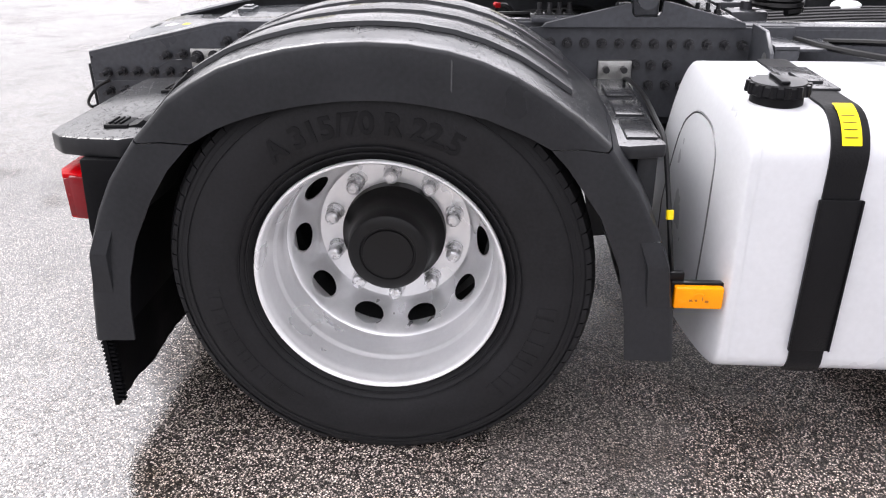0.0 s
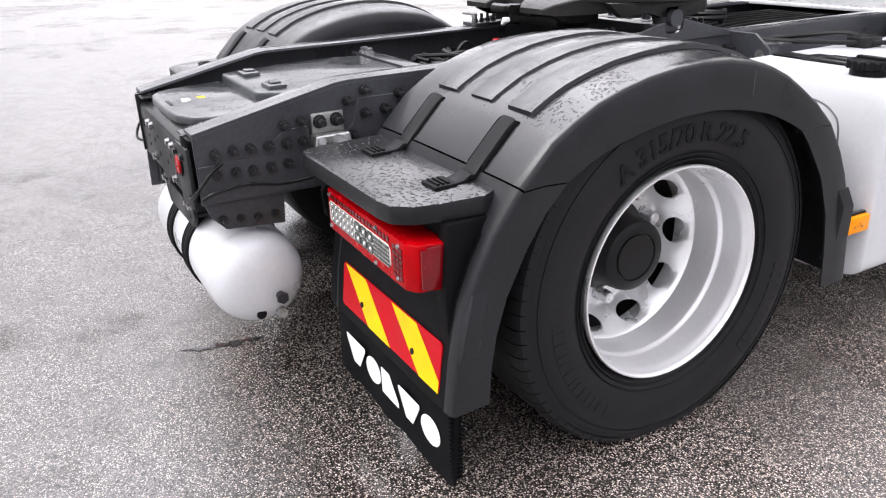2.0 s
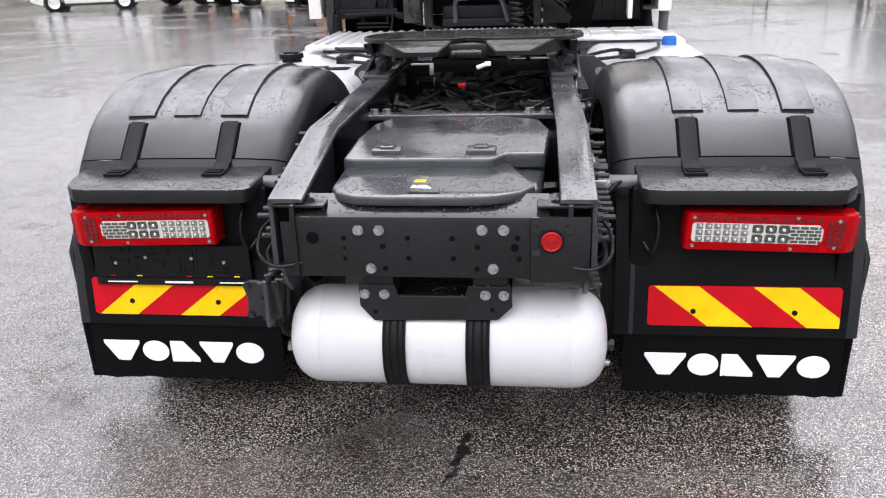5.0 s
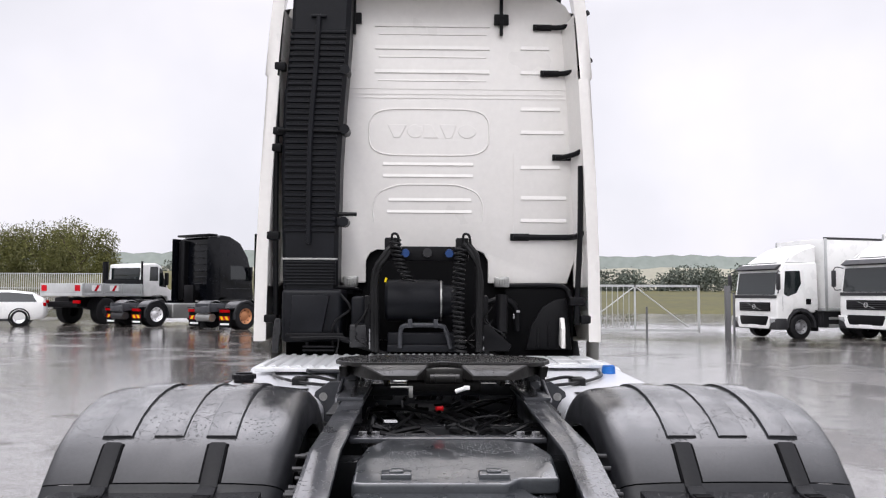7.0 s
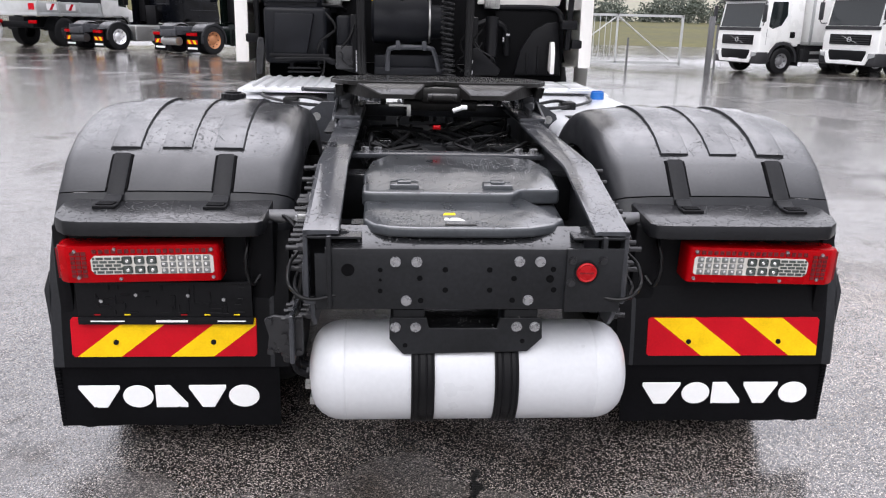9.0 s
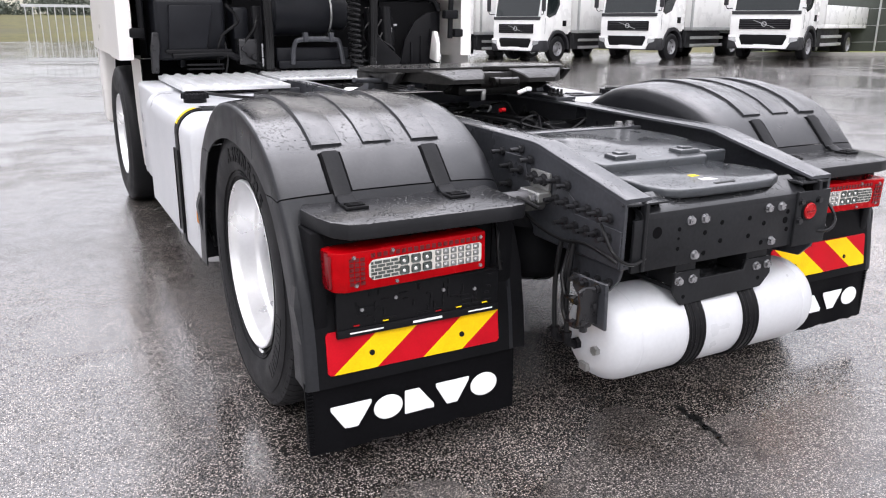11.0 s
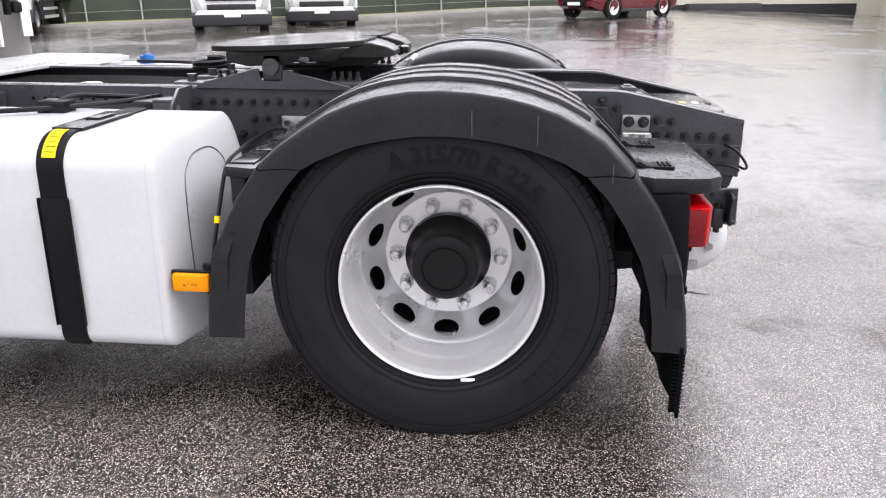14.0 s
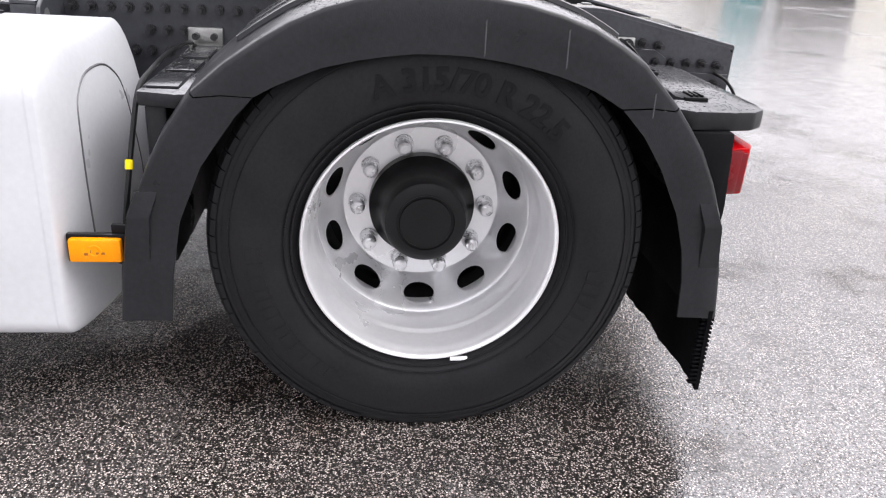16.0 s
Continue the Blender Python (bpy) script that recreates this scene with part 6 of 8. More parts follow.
part("body", loft(shell, closed=True, caps=False), M_cabwhite, cab, "cream white cab body", angle=40)
cap = bmesh.new()
cap.faces.new([cap.verts.new(p) for p in shell[-1]])
part("front", thick(cap, 0.02), M_cabwhite, cab)
part("windscreen", prism([(4.42, 3.32), (4.78, 2.86), (4.945, 2.10), (4.965, 2.10), (4.80, 2.88), (4.44, 3.35)], "x", XC - 1.02, XC + 1.02), mat("dark_windscreen_glass", (0.012, 0.016, 0.018), 0.08, var=0.1), cab, "dark windscreen")
# rear wall with an arch over the engine tunnel
wall = [(-1.16, 1.418), (-0.52, 1.418), (-0.52, 1.58), (-0.49, 1.64), (-0.44, 1.665), (0.31, 1.665), (0.36, 1.64), (0.39, 1.58), (0.39, 1.418), (0.98, 1.418), (1.04, 1.60), (1.05, 3.28), (1.03, 3.42), (0.975, 3.52), (0.88, 3.58), (0.4, 3.595), (-0.5, 3.595), (-0.85, 3.565), (-1.1, 3.47), (-1.16, 3.30)]
rear = part("rear_wall", prism(wall, "y", WY - 0.02, WY + 0.02, 0.006, 2), M_cabwhite, cab, "cream white pressed rear wall", angle=35)
rear.location.z = 0.028


def bead(x0, x1, z, h=0.05, d=0.010, y=WY - 0.022):
    """A shallow pressed bead with its step at the height z, fading out above."""
    return loft([[(x0, y, z), (x1, y, z)], [(x0 + 0.002, y - d, z + 0.003), (x1 - 0.002, y - d, z + 0.003)], [(x0 + 0.006, y - d * 0.9, z + h * 0.25), (x1 - 0.006, y - d * 0.9, z + h * 0.25)], [(x0 + 0.004, y + 0.001, z + h), (x1 - 0.004, y + 0.001, z + h)]])


for z in (3.372, 3.200, 3.020):
    part("pressed_bead", bead(-0.465, 0.400, z, 0.030, 0.006), M_cabwhite, rear)
    part("bead_foot", bead(-0.440, 0.375, z - 0.060, 0.012, 0.003), M_cabwhite, rear)
for z, xa, xb in ((2.322, -0.40, 0.28), (2.234, -0.40, 0.28), (2.054, -0.359, 0.264), (1.965, -0.37, 0.27)):
    part("pressed_bead", bead(xa, xb, z, 0.026, 0.0055), M_cabwhite, rear)
for z, xb in ((3.205, 0.85), (3.019, 0.86), (2.741, 0.933), (2.565, 0.96), (2.30, 0.93), (2.07, 0.98), (1.90, 0.98)):
    part("pressed_bead", bead(0.631, xb, z, 0.030, 0.0055), M_cabwhite, rear)
ring = [(-0.055 + 0.45 * (1 if math.cos(a) > 0 else -1) * abs(math.cos(a)) ** 0.35, 2.575 + 0.175 * (1 if math.sin(a) > 0 else -1) * abs(math.sin(a)) ** 0.6) for a in [2 * math.pi * k / 40 for k in range(41)]]
part("panel_edge", tube([(x, WY - 0.021, z) for x, z in ring], 0.006, 8), M_cabwhite, rear)
part("panel_edge", tube([(x, WY - 0.021, z) for x, z in [(-0.46, 1.90), (-0.47, 2.02), (-0.42, 2.12), (-0.30, 2.17), (-0.20, 2.18), (0.08, 2.18), (0.18, 2.17), (0.30, 2.12), (0.35, 2.02), (0.34, 1.90)]], 0.006, 8), M_cabwhite, rear)
# five plain shapes embossed in the panel
for k, (ea, eb) in enumerate(zip((0.0, 0.225, 0.410, 0.590, 0.800), (0.215, 0.400, 0.575, 0.790, 1.0))):
    xa, xb, zc, zh = -0.367 + 0.664 * ea, -0.367 + 0.664 * eb, 2.582, 0.050
    xm = (xa + xb) / 2
    if k in (0, 3):
        out = [(xa, zc + zh), (xm - 0.022, zc - zh), (xm + 0.022, zc - zh), (xb, zc + zh)]
    elif k == 2:
        out = [(xa, zc - zh), (xa, zc + zh), (xm, zc + zh), (xb, zc - zh)]
    else:
        out = [(xm + (xb - xa) * 0.5 * math.cos(q * math.pi / 10), zc + zh * math.sin(q * math.pi / 10)) for q in range(20)]
    part("embossed_shape", prism(out, "y", WY - 0.0245, WY - 0.018, 0.0012, 1), M_cabwhite, rear)
for z in (2.83, 2.86, 2.90):
    part("seam_line", box(-0.68, 1.0, WY - 0.0235, WY - 0.019, z, z + 0.003), M_cabwhite, rear)
part("seam_line", box(0.575, 0.583, WY - 0.0235, WY - 0.019, 1.75, 2.42), M_cabwhite, rear)
# side fairings: curved panels that stand back from the rear wall
for s in (1, -1):
    rows = []
    for z, k in ((1.03, 1.235), (1.6, 1.228), (2.2, 1.205), (2.925, 1.163), (2.935, 1.178), (3.3, 1.150), (3.55, 1.125), (3.72, 1.09)):
        y0 = 2.60 + 0.02 * max(0, z - 2.9)
        rows.append([(XC + s * (k - 0.085), y0 + 0.004, z), (XC + s * (k - 0.020), y0 - 0.012, z), (XC + s * k, y0, z), (XC + s * (k + 0.004), y0 + 0.10, z), (XC + s * (k + 0.004), y0 + 0.42, z)])
    f = part("side_fairing", thick(loft(rows), 0.012), M_cabwhite, cab, "cream white side fairing", angle=50)
    part("fairing_return", loft([[(XC + s * (k - 0.085), 2.604, z), (XC + s * (k - 0.10), 2.75, z), (XC + s * (k - 0.14), WY, z)] for z, k in ((1.42, 1.232), (2.2, 1.205), (2.9, 1.165), (3.4, 1.13))]), M_cabwhite, f, angle=50)
# dark holders and edge rods
hold = [(0.745, 1.10, 3.375), (0.80, 1.12, 3.025), (0.89, 1.10, 2.390), (0.575, 1.13, 1.790)]
for x0, x1, z in hold:
    h = 0.045 if z < 2 else 0.038
    part("holder_arm", tube([(x0, WY - 0.04, z), (x1 - 0.16, WY - 0.05, z), (x1 - 0.08, 2.72, z + 0.01), (x1, 2.62, z + 0.05)], h / 2, 8), M_black, cab, "black fairing holder")
    part("holder_foot", box(x0 - 0.02, x0 + 0.12, WY - 0.045, WY - 0.02, z - h * 0.6, z + h * 0.6, 0.004), M_black, cab)
part("edge_rod", tube([(1.045, 2.64, 2.30), (1.04, 2.64, 1.8), (1.02, 2.63, 1.4), (1.015, 2.63, 1.15)], 0.020, 8), M_black, cab, "black fairing strut")
part("edge_rod", tube([(-1.15, 2.64, 3.05), (-1.155, 2.64, 2.4), (-1.15, 2.64, 1.8), (-1.14, 2.63, 1.15)], 0.020, 8), M_black, cab, "black fairing strut")
for x, z in ((1.02, 1.32), (1.10, 1.19), (-1.18, 1.19), (-1.17, 1.78), (-1.165, 2.41), (-1.15, 2.53), (-1.14, 3.00)):
    part("strut_clip", box(x - 0.06, x + 0.05, 2.60, 2.66, z - 0.03, z + 0.03, 0.008), M_black, cab)
for x in (-0.62, 0.485):
    part("hook", join(box(x - 0.012, x + 0.012, WY - 0.06, WY - 0.02, 3.31, 3.61, 0.003), box(x - 0.055, x + 0.055, WY - 0.05, WY - 0.02, 3.39, 3.47, 0.006)), M_black, cab)
# roof trailing edge
rows = []
for k in range(17):
    x = -1.03 + 1.98 * k / 16
    u = (x - XC) / 1.0
    z = 3.605 + 0.035 * min(1.0, abs(u) ** 3)
    rows.append([(x, 2.60, z + 0.012), (x, 2.60, z + 0.062), (x, 2.70, z + 0.078), (x, 3.1, z + 0.090), (x, 3.1, z + 0.078), (x, 2.66, z + 0.060), (x, 2.63, z + 0.012)])
part("roof_spoiler", loft(rows, closed=True, caps=True), M_cabwhite, cab, "cream white roof spoiler edge", angle=40)
# black box stands in for shade in the gap under the spoiler
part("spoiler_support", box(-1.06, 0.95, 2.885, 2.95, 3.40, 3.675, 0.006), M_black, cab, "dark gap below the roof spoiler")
# air intake stack
rows = []
for z, xa, xb in ((1.40, -1.09, -0.70), (1.75, -1.10, -0.70), (2.3, -1.11, -0.69), (2.75, -1.10, -0.665), (3.0, -1.075, -0.645), (3.25, -1.05, -0.63), (3.56, -1.04, -0.62)):
    rows.append([(xa, WY - 0.02, z), (xa, 2.62, z), (xa + 0.03, 2.58, z), (xb - 0.03, 2.58, z), (xb, 2.62, z), (xb, WY - 0.02, z)])
stack = part("air_intake", loft(rows, closed=True, caps=True), M_black_cab, truck, "tall ribbed black air intake", angle=35)
for k in range(36):
    z = 1.80 + k * 0.042
    if z > 3.24:
        break
    xa = -1.10 + 0.02 * max(0, (z - 2.5) / 0.5)
    xb = -0.70 + 0.05 * max(0, (z - 2.4) / 0.6)
    part("intake_slat", prism([(2.585, z), (2.566, z + 0.008), (2.566, z + 0.022), (2.585, z + 0.030)], "x", xa + 0.02, xb - 0.02), M_black_cab, stack)
part("intake_spine", tube([(-0.905, 2.565, 1.72), (-0.905, 2.56, 2.2), (-0.895, 2.56, 2.6), (-0.865, 2.565, 3.0), (-0.850, 2.57, 3.35)], 0.020, 8), M_black_cab, stack)
part("spine_head", box(-0.905, -0.795, 2.555, 2.59, 3.345, 3.365, 0.004), M_black_cab, stack)
part("intake_strap", tube([(-1.13, 2.60, 2.535), (-1.09, 2.565, 2.530), (-0.70, 2.565, 2.520), (-0.66, 2.60, 2.520)], 0.009, 8), M_black, stack)
for k in range(8):
    part("bellows_fold", box(-1.075, -0.715, 2.565, 2.62, 1.43 + k * 0.022, 1.442 + k * 0.022, 0.003), M_black_cab, stack)
part("intake_band", box(-1.09, -0.70, 2.560, 2.585, 1.605, 1.620, 0.002), M_castalu, stack, "grey clamp band")
for z in (1.88, 2.54, 2.97):
    part("intake_ear", mirror(join(rod((0.66, 2.70, z), (0.66, 2.56, z), 0.035, 14), box(0.66, 0.72, 2.60, 2.70, z - 0.03, z + 0.03, 0.008)), -1), M_black_cab, stack)
part("intake_pin", rod((-0.70, 2.60, 1.935), (-0.57, 2.60, 1.935), 0.014, 8), M_black, stack)
part("air_filter_box", join(box(-1.08, -0.66, 2.50, 2.95, 1.03, 1.40, 0.03, 3), prism([(-1.02, 1.08), (-0.80, 1.05), (-0.74, 1.36), (-1.0, 1.36)], "y", 2.46, 2.50, 0.01)), M_black_cab, cab, "black air filter box", angle=35)
for x in (-0.63, 0.49):
    part("cab_lock", join(box(x - 0.055, x + 0.055, 2.78, 2.86, 1.415, 1.495, 0.012), *[box(x - 0.036 + 0.018 * q, x - 0.028 + 0.018 * q, 2.772, 2.782, 1.430, 1.475, 0.002, 1) for q in range(5)]), M_castalu, cab, "bright cab lock", angle=30)
# machinery behind the cab
mach = thing("rear_cab_equipment", "", "")
mach.parent = truck
part("filter_drum", join(revolve([(-0.36, 0.0), (-0.36, 0.13), (-0.34, 0.15), (0.0, 0.15), (0.02, 0.14), (0.05, 0.14), (0.05, 0.115), (0.16, 0.11), (0.18, 0.09), (0.18, 0.0)], (0, 2.62, 1.32), "x", 32)), M_black_cab, mach, "black round filter housing")
part("drum_band", revolve([(0.028, 0.142), (0.028, 0.146), (0.040, 0.146), (0.040, 0.142)], (0, 2.62, 1.32), "x", 32), M_castalu, mach, "bright clamp")
part("hose_rail", join(box(-0.36, 0.22, 2.42, 2.47, 1.60, 1.70, 0.008), box(-0.36, -0.27, 2.40, 2.44, 1.62, 1.76, 0.012), box(0.13, 0.22, 2.40, 2.44, 1.62, 1.76, 0.012)), M_black, mach, "black rail with hose couplings", angle=30)
for x in (-0.215, 0.085):
    part("blue_coupling", rod((x, 2.42, 1.655), (x, 2.36, 1.650), 0.028, 14), M_airblue, mach, "dark blue air coupling")
part("socket", rod((-0.065, 2.42, 1.655), (-0.065, 2.37, 1.655), 0.032, 16), M_bolt, mach)
for x0, turns, r, z0, z1 in ((-0.285, 10, 0.035, 1.74, 1.46), (0.165, 22, 0.038, 1.70, 0.98)):
    pts = []
    for k in range(turns * 10 + 1):
        a = 2 * math.pi * k / 10
        f = k / (turns * 10)
        bend = (0.10 * f * f if x0 < 0 else -0.02 * math.sin(3.1 * f))
        pts.append((x0 + bend + r * math.cos(a), 2.36 + r * math.sin(a), z0 + (z1 - z0) * f))
    part("coiled_hose", tube(pts, 0.0085, 6, smooth=False), M_cable, mach, "black coiled air hose")
for x0, x1 in ((-0.36, -0.43), (0.24, 0.30), (-0.33, -0.41), (0.27, 0.285)):
    part("thick_hose", tube([(x0 + (0.07 if x0 < 0 else -0.06), 2.40, 1.72), (x0, 2.38, 1.64), (x1, 2.38, 1.50), (x1, 2.38, 1.2), (x1, 2.40, 0.98)], 0.020, 8), M_cable, mach)
for x in (-0.31, 0.18):
    part("hose_loop", tube([(x, 2.40, 1.72), (x + 0.005, 2.385, 1.78), (x + 0.04, 2.385, 1.775), (x + 0.055, 2.39, 1.70)], 0.009, 8), M_cable, mach)
part("handle_bar", join(tube([(-0.25, 2.45, 1.00), (-0.245, 2.42, 1.12), (-0.20, 2.40, 1.155), (0.02, 2.40, 1.155), (0.065, 2.42, 1.12), (0.10, 2.45, 1.00)], 0.016, 10), box(-0.195, -0.165, 2.37, 2.42, 1.14, 1.20, 0.006), box(-0.02, 0.010, 2.37, 2.42, 1.14, 1.20, 0.006)), M_chassis, mach, angle=30)
part("gear_panel", join(box(-0.34, 0.16, 2.50, 2.55, 0.98, 1.10, 0.01), box(-0.34, 0.16, 2.46, 2.50, 0.97, 1.02, 0.008)), M_black_cab, mach)
part("stay", join(box(0.28, 0.36, 2.45, 2.52, 0.98, 1.36, 0.01), prism([(0.28, 0.98), (0.50, 0.98), (0.52, 1.02), (0.36, 1.16), (0.28, 1.16)], "y", 2.42, 2.46, 0.006)), M_black, mach, angle=30)
part("stay", box(-0.50, -0.44, 2.45, 2.52, 0.98, 1.36, 0.01), M_black, mach, angle=30)
for z in (1.00, 1.07):
    part("stay_bolt", hexbolt((0.315, 2.42, z), (0, -1, 0), 0.013, 0.010), M_steel, mach)
part("damper", join(rod((0.46, 2.55, 1.10), (0.47, 2.60, 1.36), 0.045, 16), rod((0.46, 2.55, 1.06), (0.46, 2.55, 1.10), 0.02, 10)), M_black, mach)
part("engine_block", join(box(-0.50, 0.45, 2.9, 4.4, 0.60, 1.55, 0.05), box(-0.60, -0.50, 2.55, 2.75, 1.05, 1.35, 0.02)), M_black_cab, mach)
part("left_valve_unit", join(box(-0.60, -0.48, 2.44, 2.54, 1.00, 1.16, 0.012), rod((-0.57, 2.44, 1.10), (-0.57, 2.41, 1.10), 0.02, 10), rod((-0.51, 2.44, 1.05), (-0.51, 2.41, 1.05), 0.016, 10)), M_bolt, mach, angle=30)
part("steel_rod", rod((-0.455, 2.42, 0.99), (-0.455, 2.42, 1.13), 0.008, 8), M_steel, mach)
part("yellow_plug", rod((-0.352, 2.36, 1.452), (-0.342, 2.36, 1.482), 0.008, 8), M_yellow, mach, "yellow plug")
part("rear_pipe", tube([(-1.0, 2.46, 1.06), (-0.7, 2.46, 1.07), (-0.62, 2.46, 1.05), (-0.52, 2.5, 1.03)], 0.022, 8), M_black, mach)
rnd = random.Random(31)
for k in range(10):
    x = rnd.choice((rnd.uniform(-0.72, -0.45), rnd.uniform(0.30, 0.42)))
    z = rnd.uniform(1.1, 1.38)
    part("thin_hose", tube([(x, 2.46, z), (x + rnd.uniform(-0.1, 0.1), 2.44, z - 0.1), (x + rnd.uniform(-0.15, 0.15), 2.45, z - 0.2), (x + rnd.uniform(-0.1, 0.1), 2.5, 1.0)], rnd.choice((0.006, 0.009)), 6), M_cable, mach)
part("wall_edge_rubber", tube([(0.44, 2.82, 1.425), (0.70, 2.82, 1.432), (0.90, 2.81, 1.430), (0.97, 2.79, 1.405), (0.99, 2.76, 1.34)], 0.018, 8), M_black, mach, "black rubber edge below the rear wall")
part("wall_edge_rubber", tube([(-1.08, 2.60, 1.405), (-0.80, 2.60, 1.412), (-0.60, 2.70, 1.405), (-0.55, 2.80, 1.38)], 0.014, 8), M_black, mach)
part("coolant_pipe", tube([(0.36, 2.70, 1.30), (0.48, 2.72, 1.33), (0.58, 2.74, 1.28), (0.60, 2.76, 1.10)], 0.024, 10), M_black, mach)
part("bright_clip", join(box(0.585, 0.612, 2.69, 2.70, 1.235, 1.25, 0.002), box(0.560, 0.572, 2.69, 2.70, 1.19, 1.225, 0.002)), M_steel, mach)
part("wheelhouse_panel", prism([(0.66, 0.96), (0.70, 1.14), (0.78, 1.27), (0.88, 1.33), (0.96, 1.34), (1.00, 0.96)], "y", 2.74, 2.775, 0.01, 2), M_black, mach, "glossy black wheelhouse panel", angle=35)
for x in (0.74, 0.82, 0.90):
    part("panel_rib", box(x, x + 0.016, 2.725, 2.745, 0.97, 1.12 + (x - 0.74) * 0.6, 0.005), M_black, mach)
part("left_bracket", prism([(-1.13, 0.96), (-1.09, 0.96), (-1.07, 1.12), (-1.075, 1.20), (-1.11, 1.20), (-1.125, 1.12)], "y", 2.44, 2.47, 0.006, 1), M_bolt, mach, "dark grey curved bracket", angle=35)
part("filter_ledge", join(box(-1.04, -0.64, 2.44, 2.50, 1.075, 1.10, 0.010), box(-0.92, -0.70, 2.43, 2.48, 1.00, 1.012, 0.004), box(-0.92, -0.70, 2.43, 2.48, 0.975, 0.987, 0.004)), M_black, mach)
# dark inner mudguards of the front axle and skirts
for s in (1, -1):
    part("front_mudguard", mirror(loft([[(x, 3.72 + 0.62 * math.cos(a), 0.52 + 0.66 * math.sin(a)) for x in (0.62, 0.9, 1.15)] for a in [math.radians(5 + 170 * k / 16) for k in range(17)]]), s), M_black, truck)
    fwb = wheel_bms(s, 1.20, False)
    fwheel = thing("wheel", "", "")
    fwheel.parent = truck
    fwheel.location = (0, 3.72, AXLE - 0.068)
    for name, b in fwb.items():
        part(name, mirror(b, s), M_rubber if name == "tyre" else M_rim, fwheel)
    part("wheel_disc", mirror(revolve([(0.98, 0.0), (1.18, 0.0), (1.18, 0.11), (1.10, 0.13), (1.10, 0.20), (1.04, 0.25), (0.98, 0.25)], n=32), s), M_rim, fwheel)
    part("side_skirt", mirror(loft([[(1.150, 2.62, 0.30), (1.165, 2.62, 0.6), (1.17, 2.62, 1.03)], [(1.150, 3.05, 0.30), (1.165, 3.05, 0.6), (1.17, 3.05, 1.03)]]), s), M_cabwhite, truck)
    part("inner_wing", mirror(join(prism([(2.62, 0.98), (2.62, 1.12), (2.66, 1.20), (2.70, 1.20), (2.74, 1.0)], "x", 0.90, 0.93, 0.006)), s), M_black_cab if s < 0 else M_cabwhite, truck)
# black sheets added to block light and stand in for shade below the cab
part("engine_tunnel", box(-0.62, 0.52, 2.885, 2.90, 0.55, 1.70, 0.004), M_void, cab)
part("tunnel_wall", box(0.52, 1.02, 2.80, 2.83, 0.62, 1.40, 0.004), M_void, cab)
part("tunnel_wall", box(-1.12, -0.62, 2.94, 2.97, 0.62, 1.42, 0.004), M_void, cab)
part("sleeper_floor", box(-1.1, 0.98, 2.9, 4.9, 1.36, 1.42), M_black_cab, cab)
part("bumper", box(-1.2, 1.1, 4.85, 5.1, 0.35, 1.2, 0.05, 3), M_cabwhite, cab)


# ---- parked vehicles and the distance ----
M_glass = mat("dark_cab_glass", (0.010, 0.014, 0.015), 0.05, var=0.2, scale=0.6, spec=0.7)
M_greyrim = mat("dull_grey_wheel_paint", (0.20, 0.20, 0.21), 0.4, metal=0.3, var=0.15, scale=6)
M_darkgreen = mat("dark_green_truck_paint", (0.004, 0.007, 0.006), 0.20, var=0.15, spec=0.3)
M_navy = mat("black_truck_paint", (0.0035, 0.0040, 0.0060), 0.20, var=0.15, spec=0.25)
M_orange_rim = mat("copper_wheel_paint", (0.45, 0.20, 0.09), 0.4, metal=0.4, var=0.1)
M_carred = mat("red_car_paint", (0.11, 0.003, 0.008), 0.2, var=0.06, coat=0.15)
M_galv = mat("galvanised_steel", (0.50, 0.51, 0.51), 0.45, metal=0.5, var=0.15, scale=4)
M_teal = mat("teal_painted_steel", (0.008, 0.20, 0.21), 0.4, var=0.1, scale=2)
M_render = mat("cream_wall_render", (0.72, 0.69, 0.60), 0.8, var=0.06, scale=1)
M_screen = mat("green_windbreak_net", (0.060, 0.068, 0.058), 0.8, var=0.15, scale=0.7, bump=0.4, bump_scale=60)
M_trim = mat("grey_trim_plastic", (0.022, 0.022, 0.025), 0.5, var=0.2)
M_lamp = mat("headlamp_glass", (0.55, 0.56, 0.57), 0.12, metal=0.5, var=0.2, scale=10, coat=0.5)


def at(x, y, heading):
    """A pose on the ground; heading in degrees, 0 faces +y, anticlockwise."""
    return pose(x, y, yard_height(x, y), 0, 0, heading)


def simple_wheel(parent, x, y, r, w, s, rim=None, rim_r=0.58):
    t = part("wheel", mirror(revolve([(x - w / 2, r * rim_r), (x - w / 2, r * 0.93), (x - w / 2 + 0.03, r), (x + w / 2 - 0.03, r), (x + w / 2, r * 0.93), (x + w / 2 + 0.008, r * 0.8), (x + w / 2, r * rim_r)], (0, y, r), "x", 36, closed=True), s), M_rubber, parent, angle=40)
    part("rim", mirror(revolve([(x + w / 2 - 0.01, r * rim_r), (x + w / 2 + 0.004, r * rim_r * 0.97), (x + w / 2 - 0.05, r * rim_r * 0.86), (x + w / 2 - 0.09, r * 0.34), (x + w / 2 - 0.05, r * 0.22), (x + w / 2 - 0.03, 0.0)], (0, y, r), "x", 30), s), rim or M_rim, t, angle=35)
    for k in range(8):
        a = 2 * math.pi * k / 8
        rr = r * rim_r * 0.76
        part("rim_hole", mirror(rod((x + w / 2 - 0.075, y + rr * math.cos(a), r + rr * math.sin(a)), (x + w / 2 - 0.058, y + rr * math.cos(a), r + rr * math.sin(a)), r * 0.055, 10), s), M_black, t)
    return t


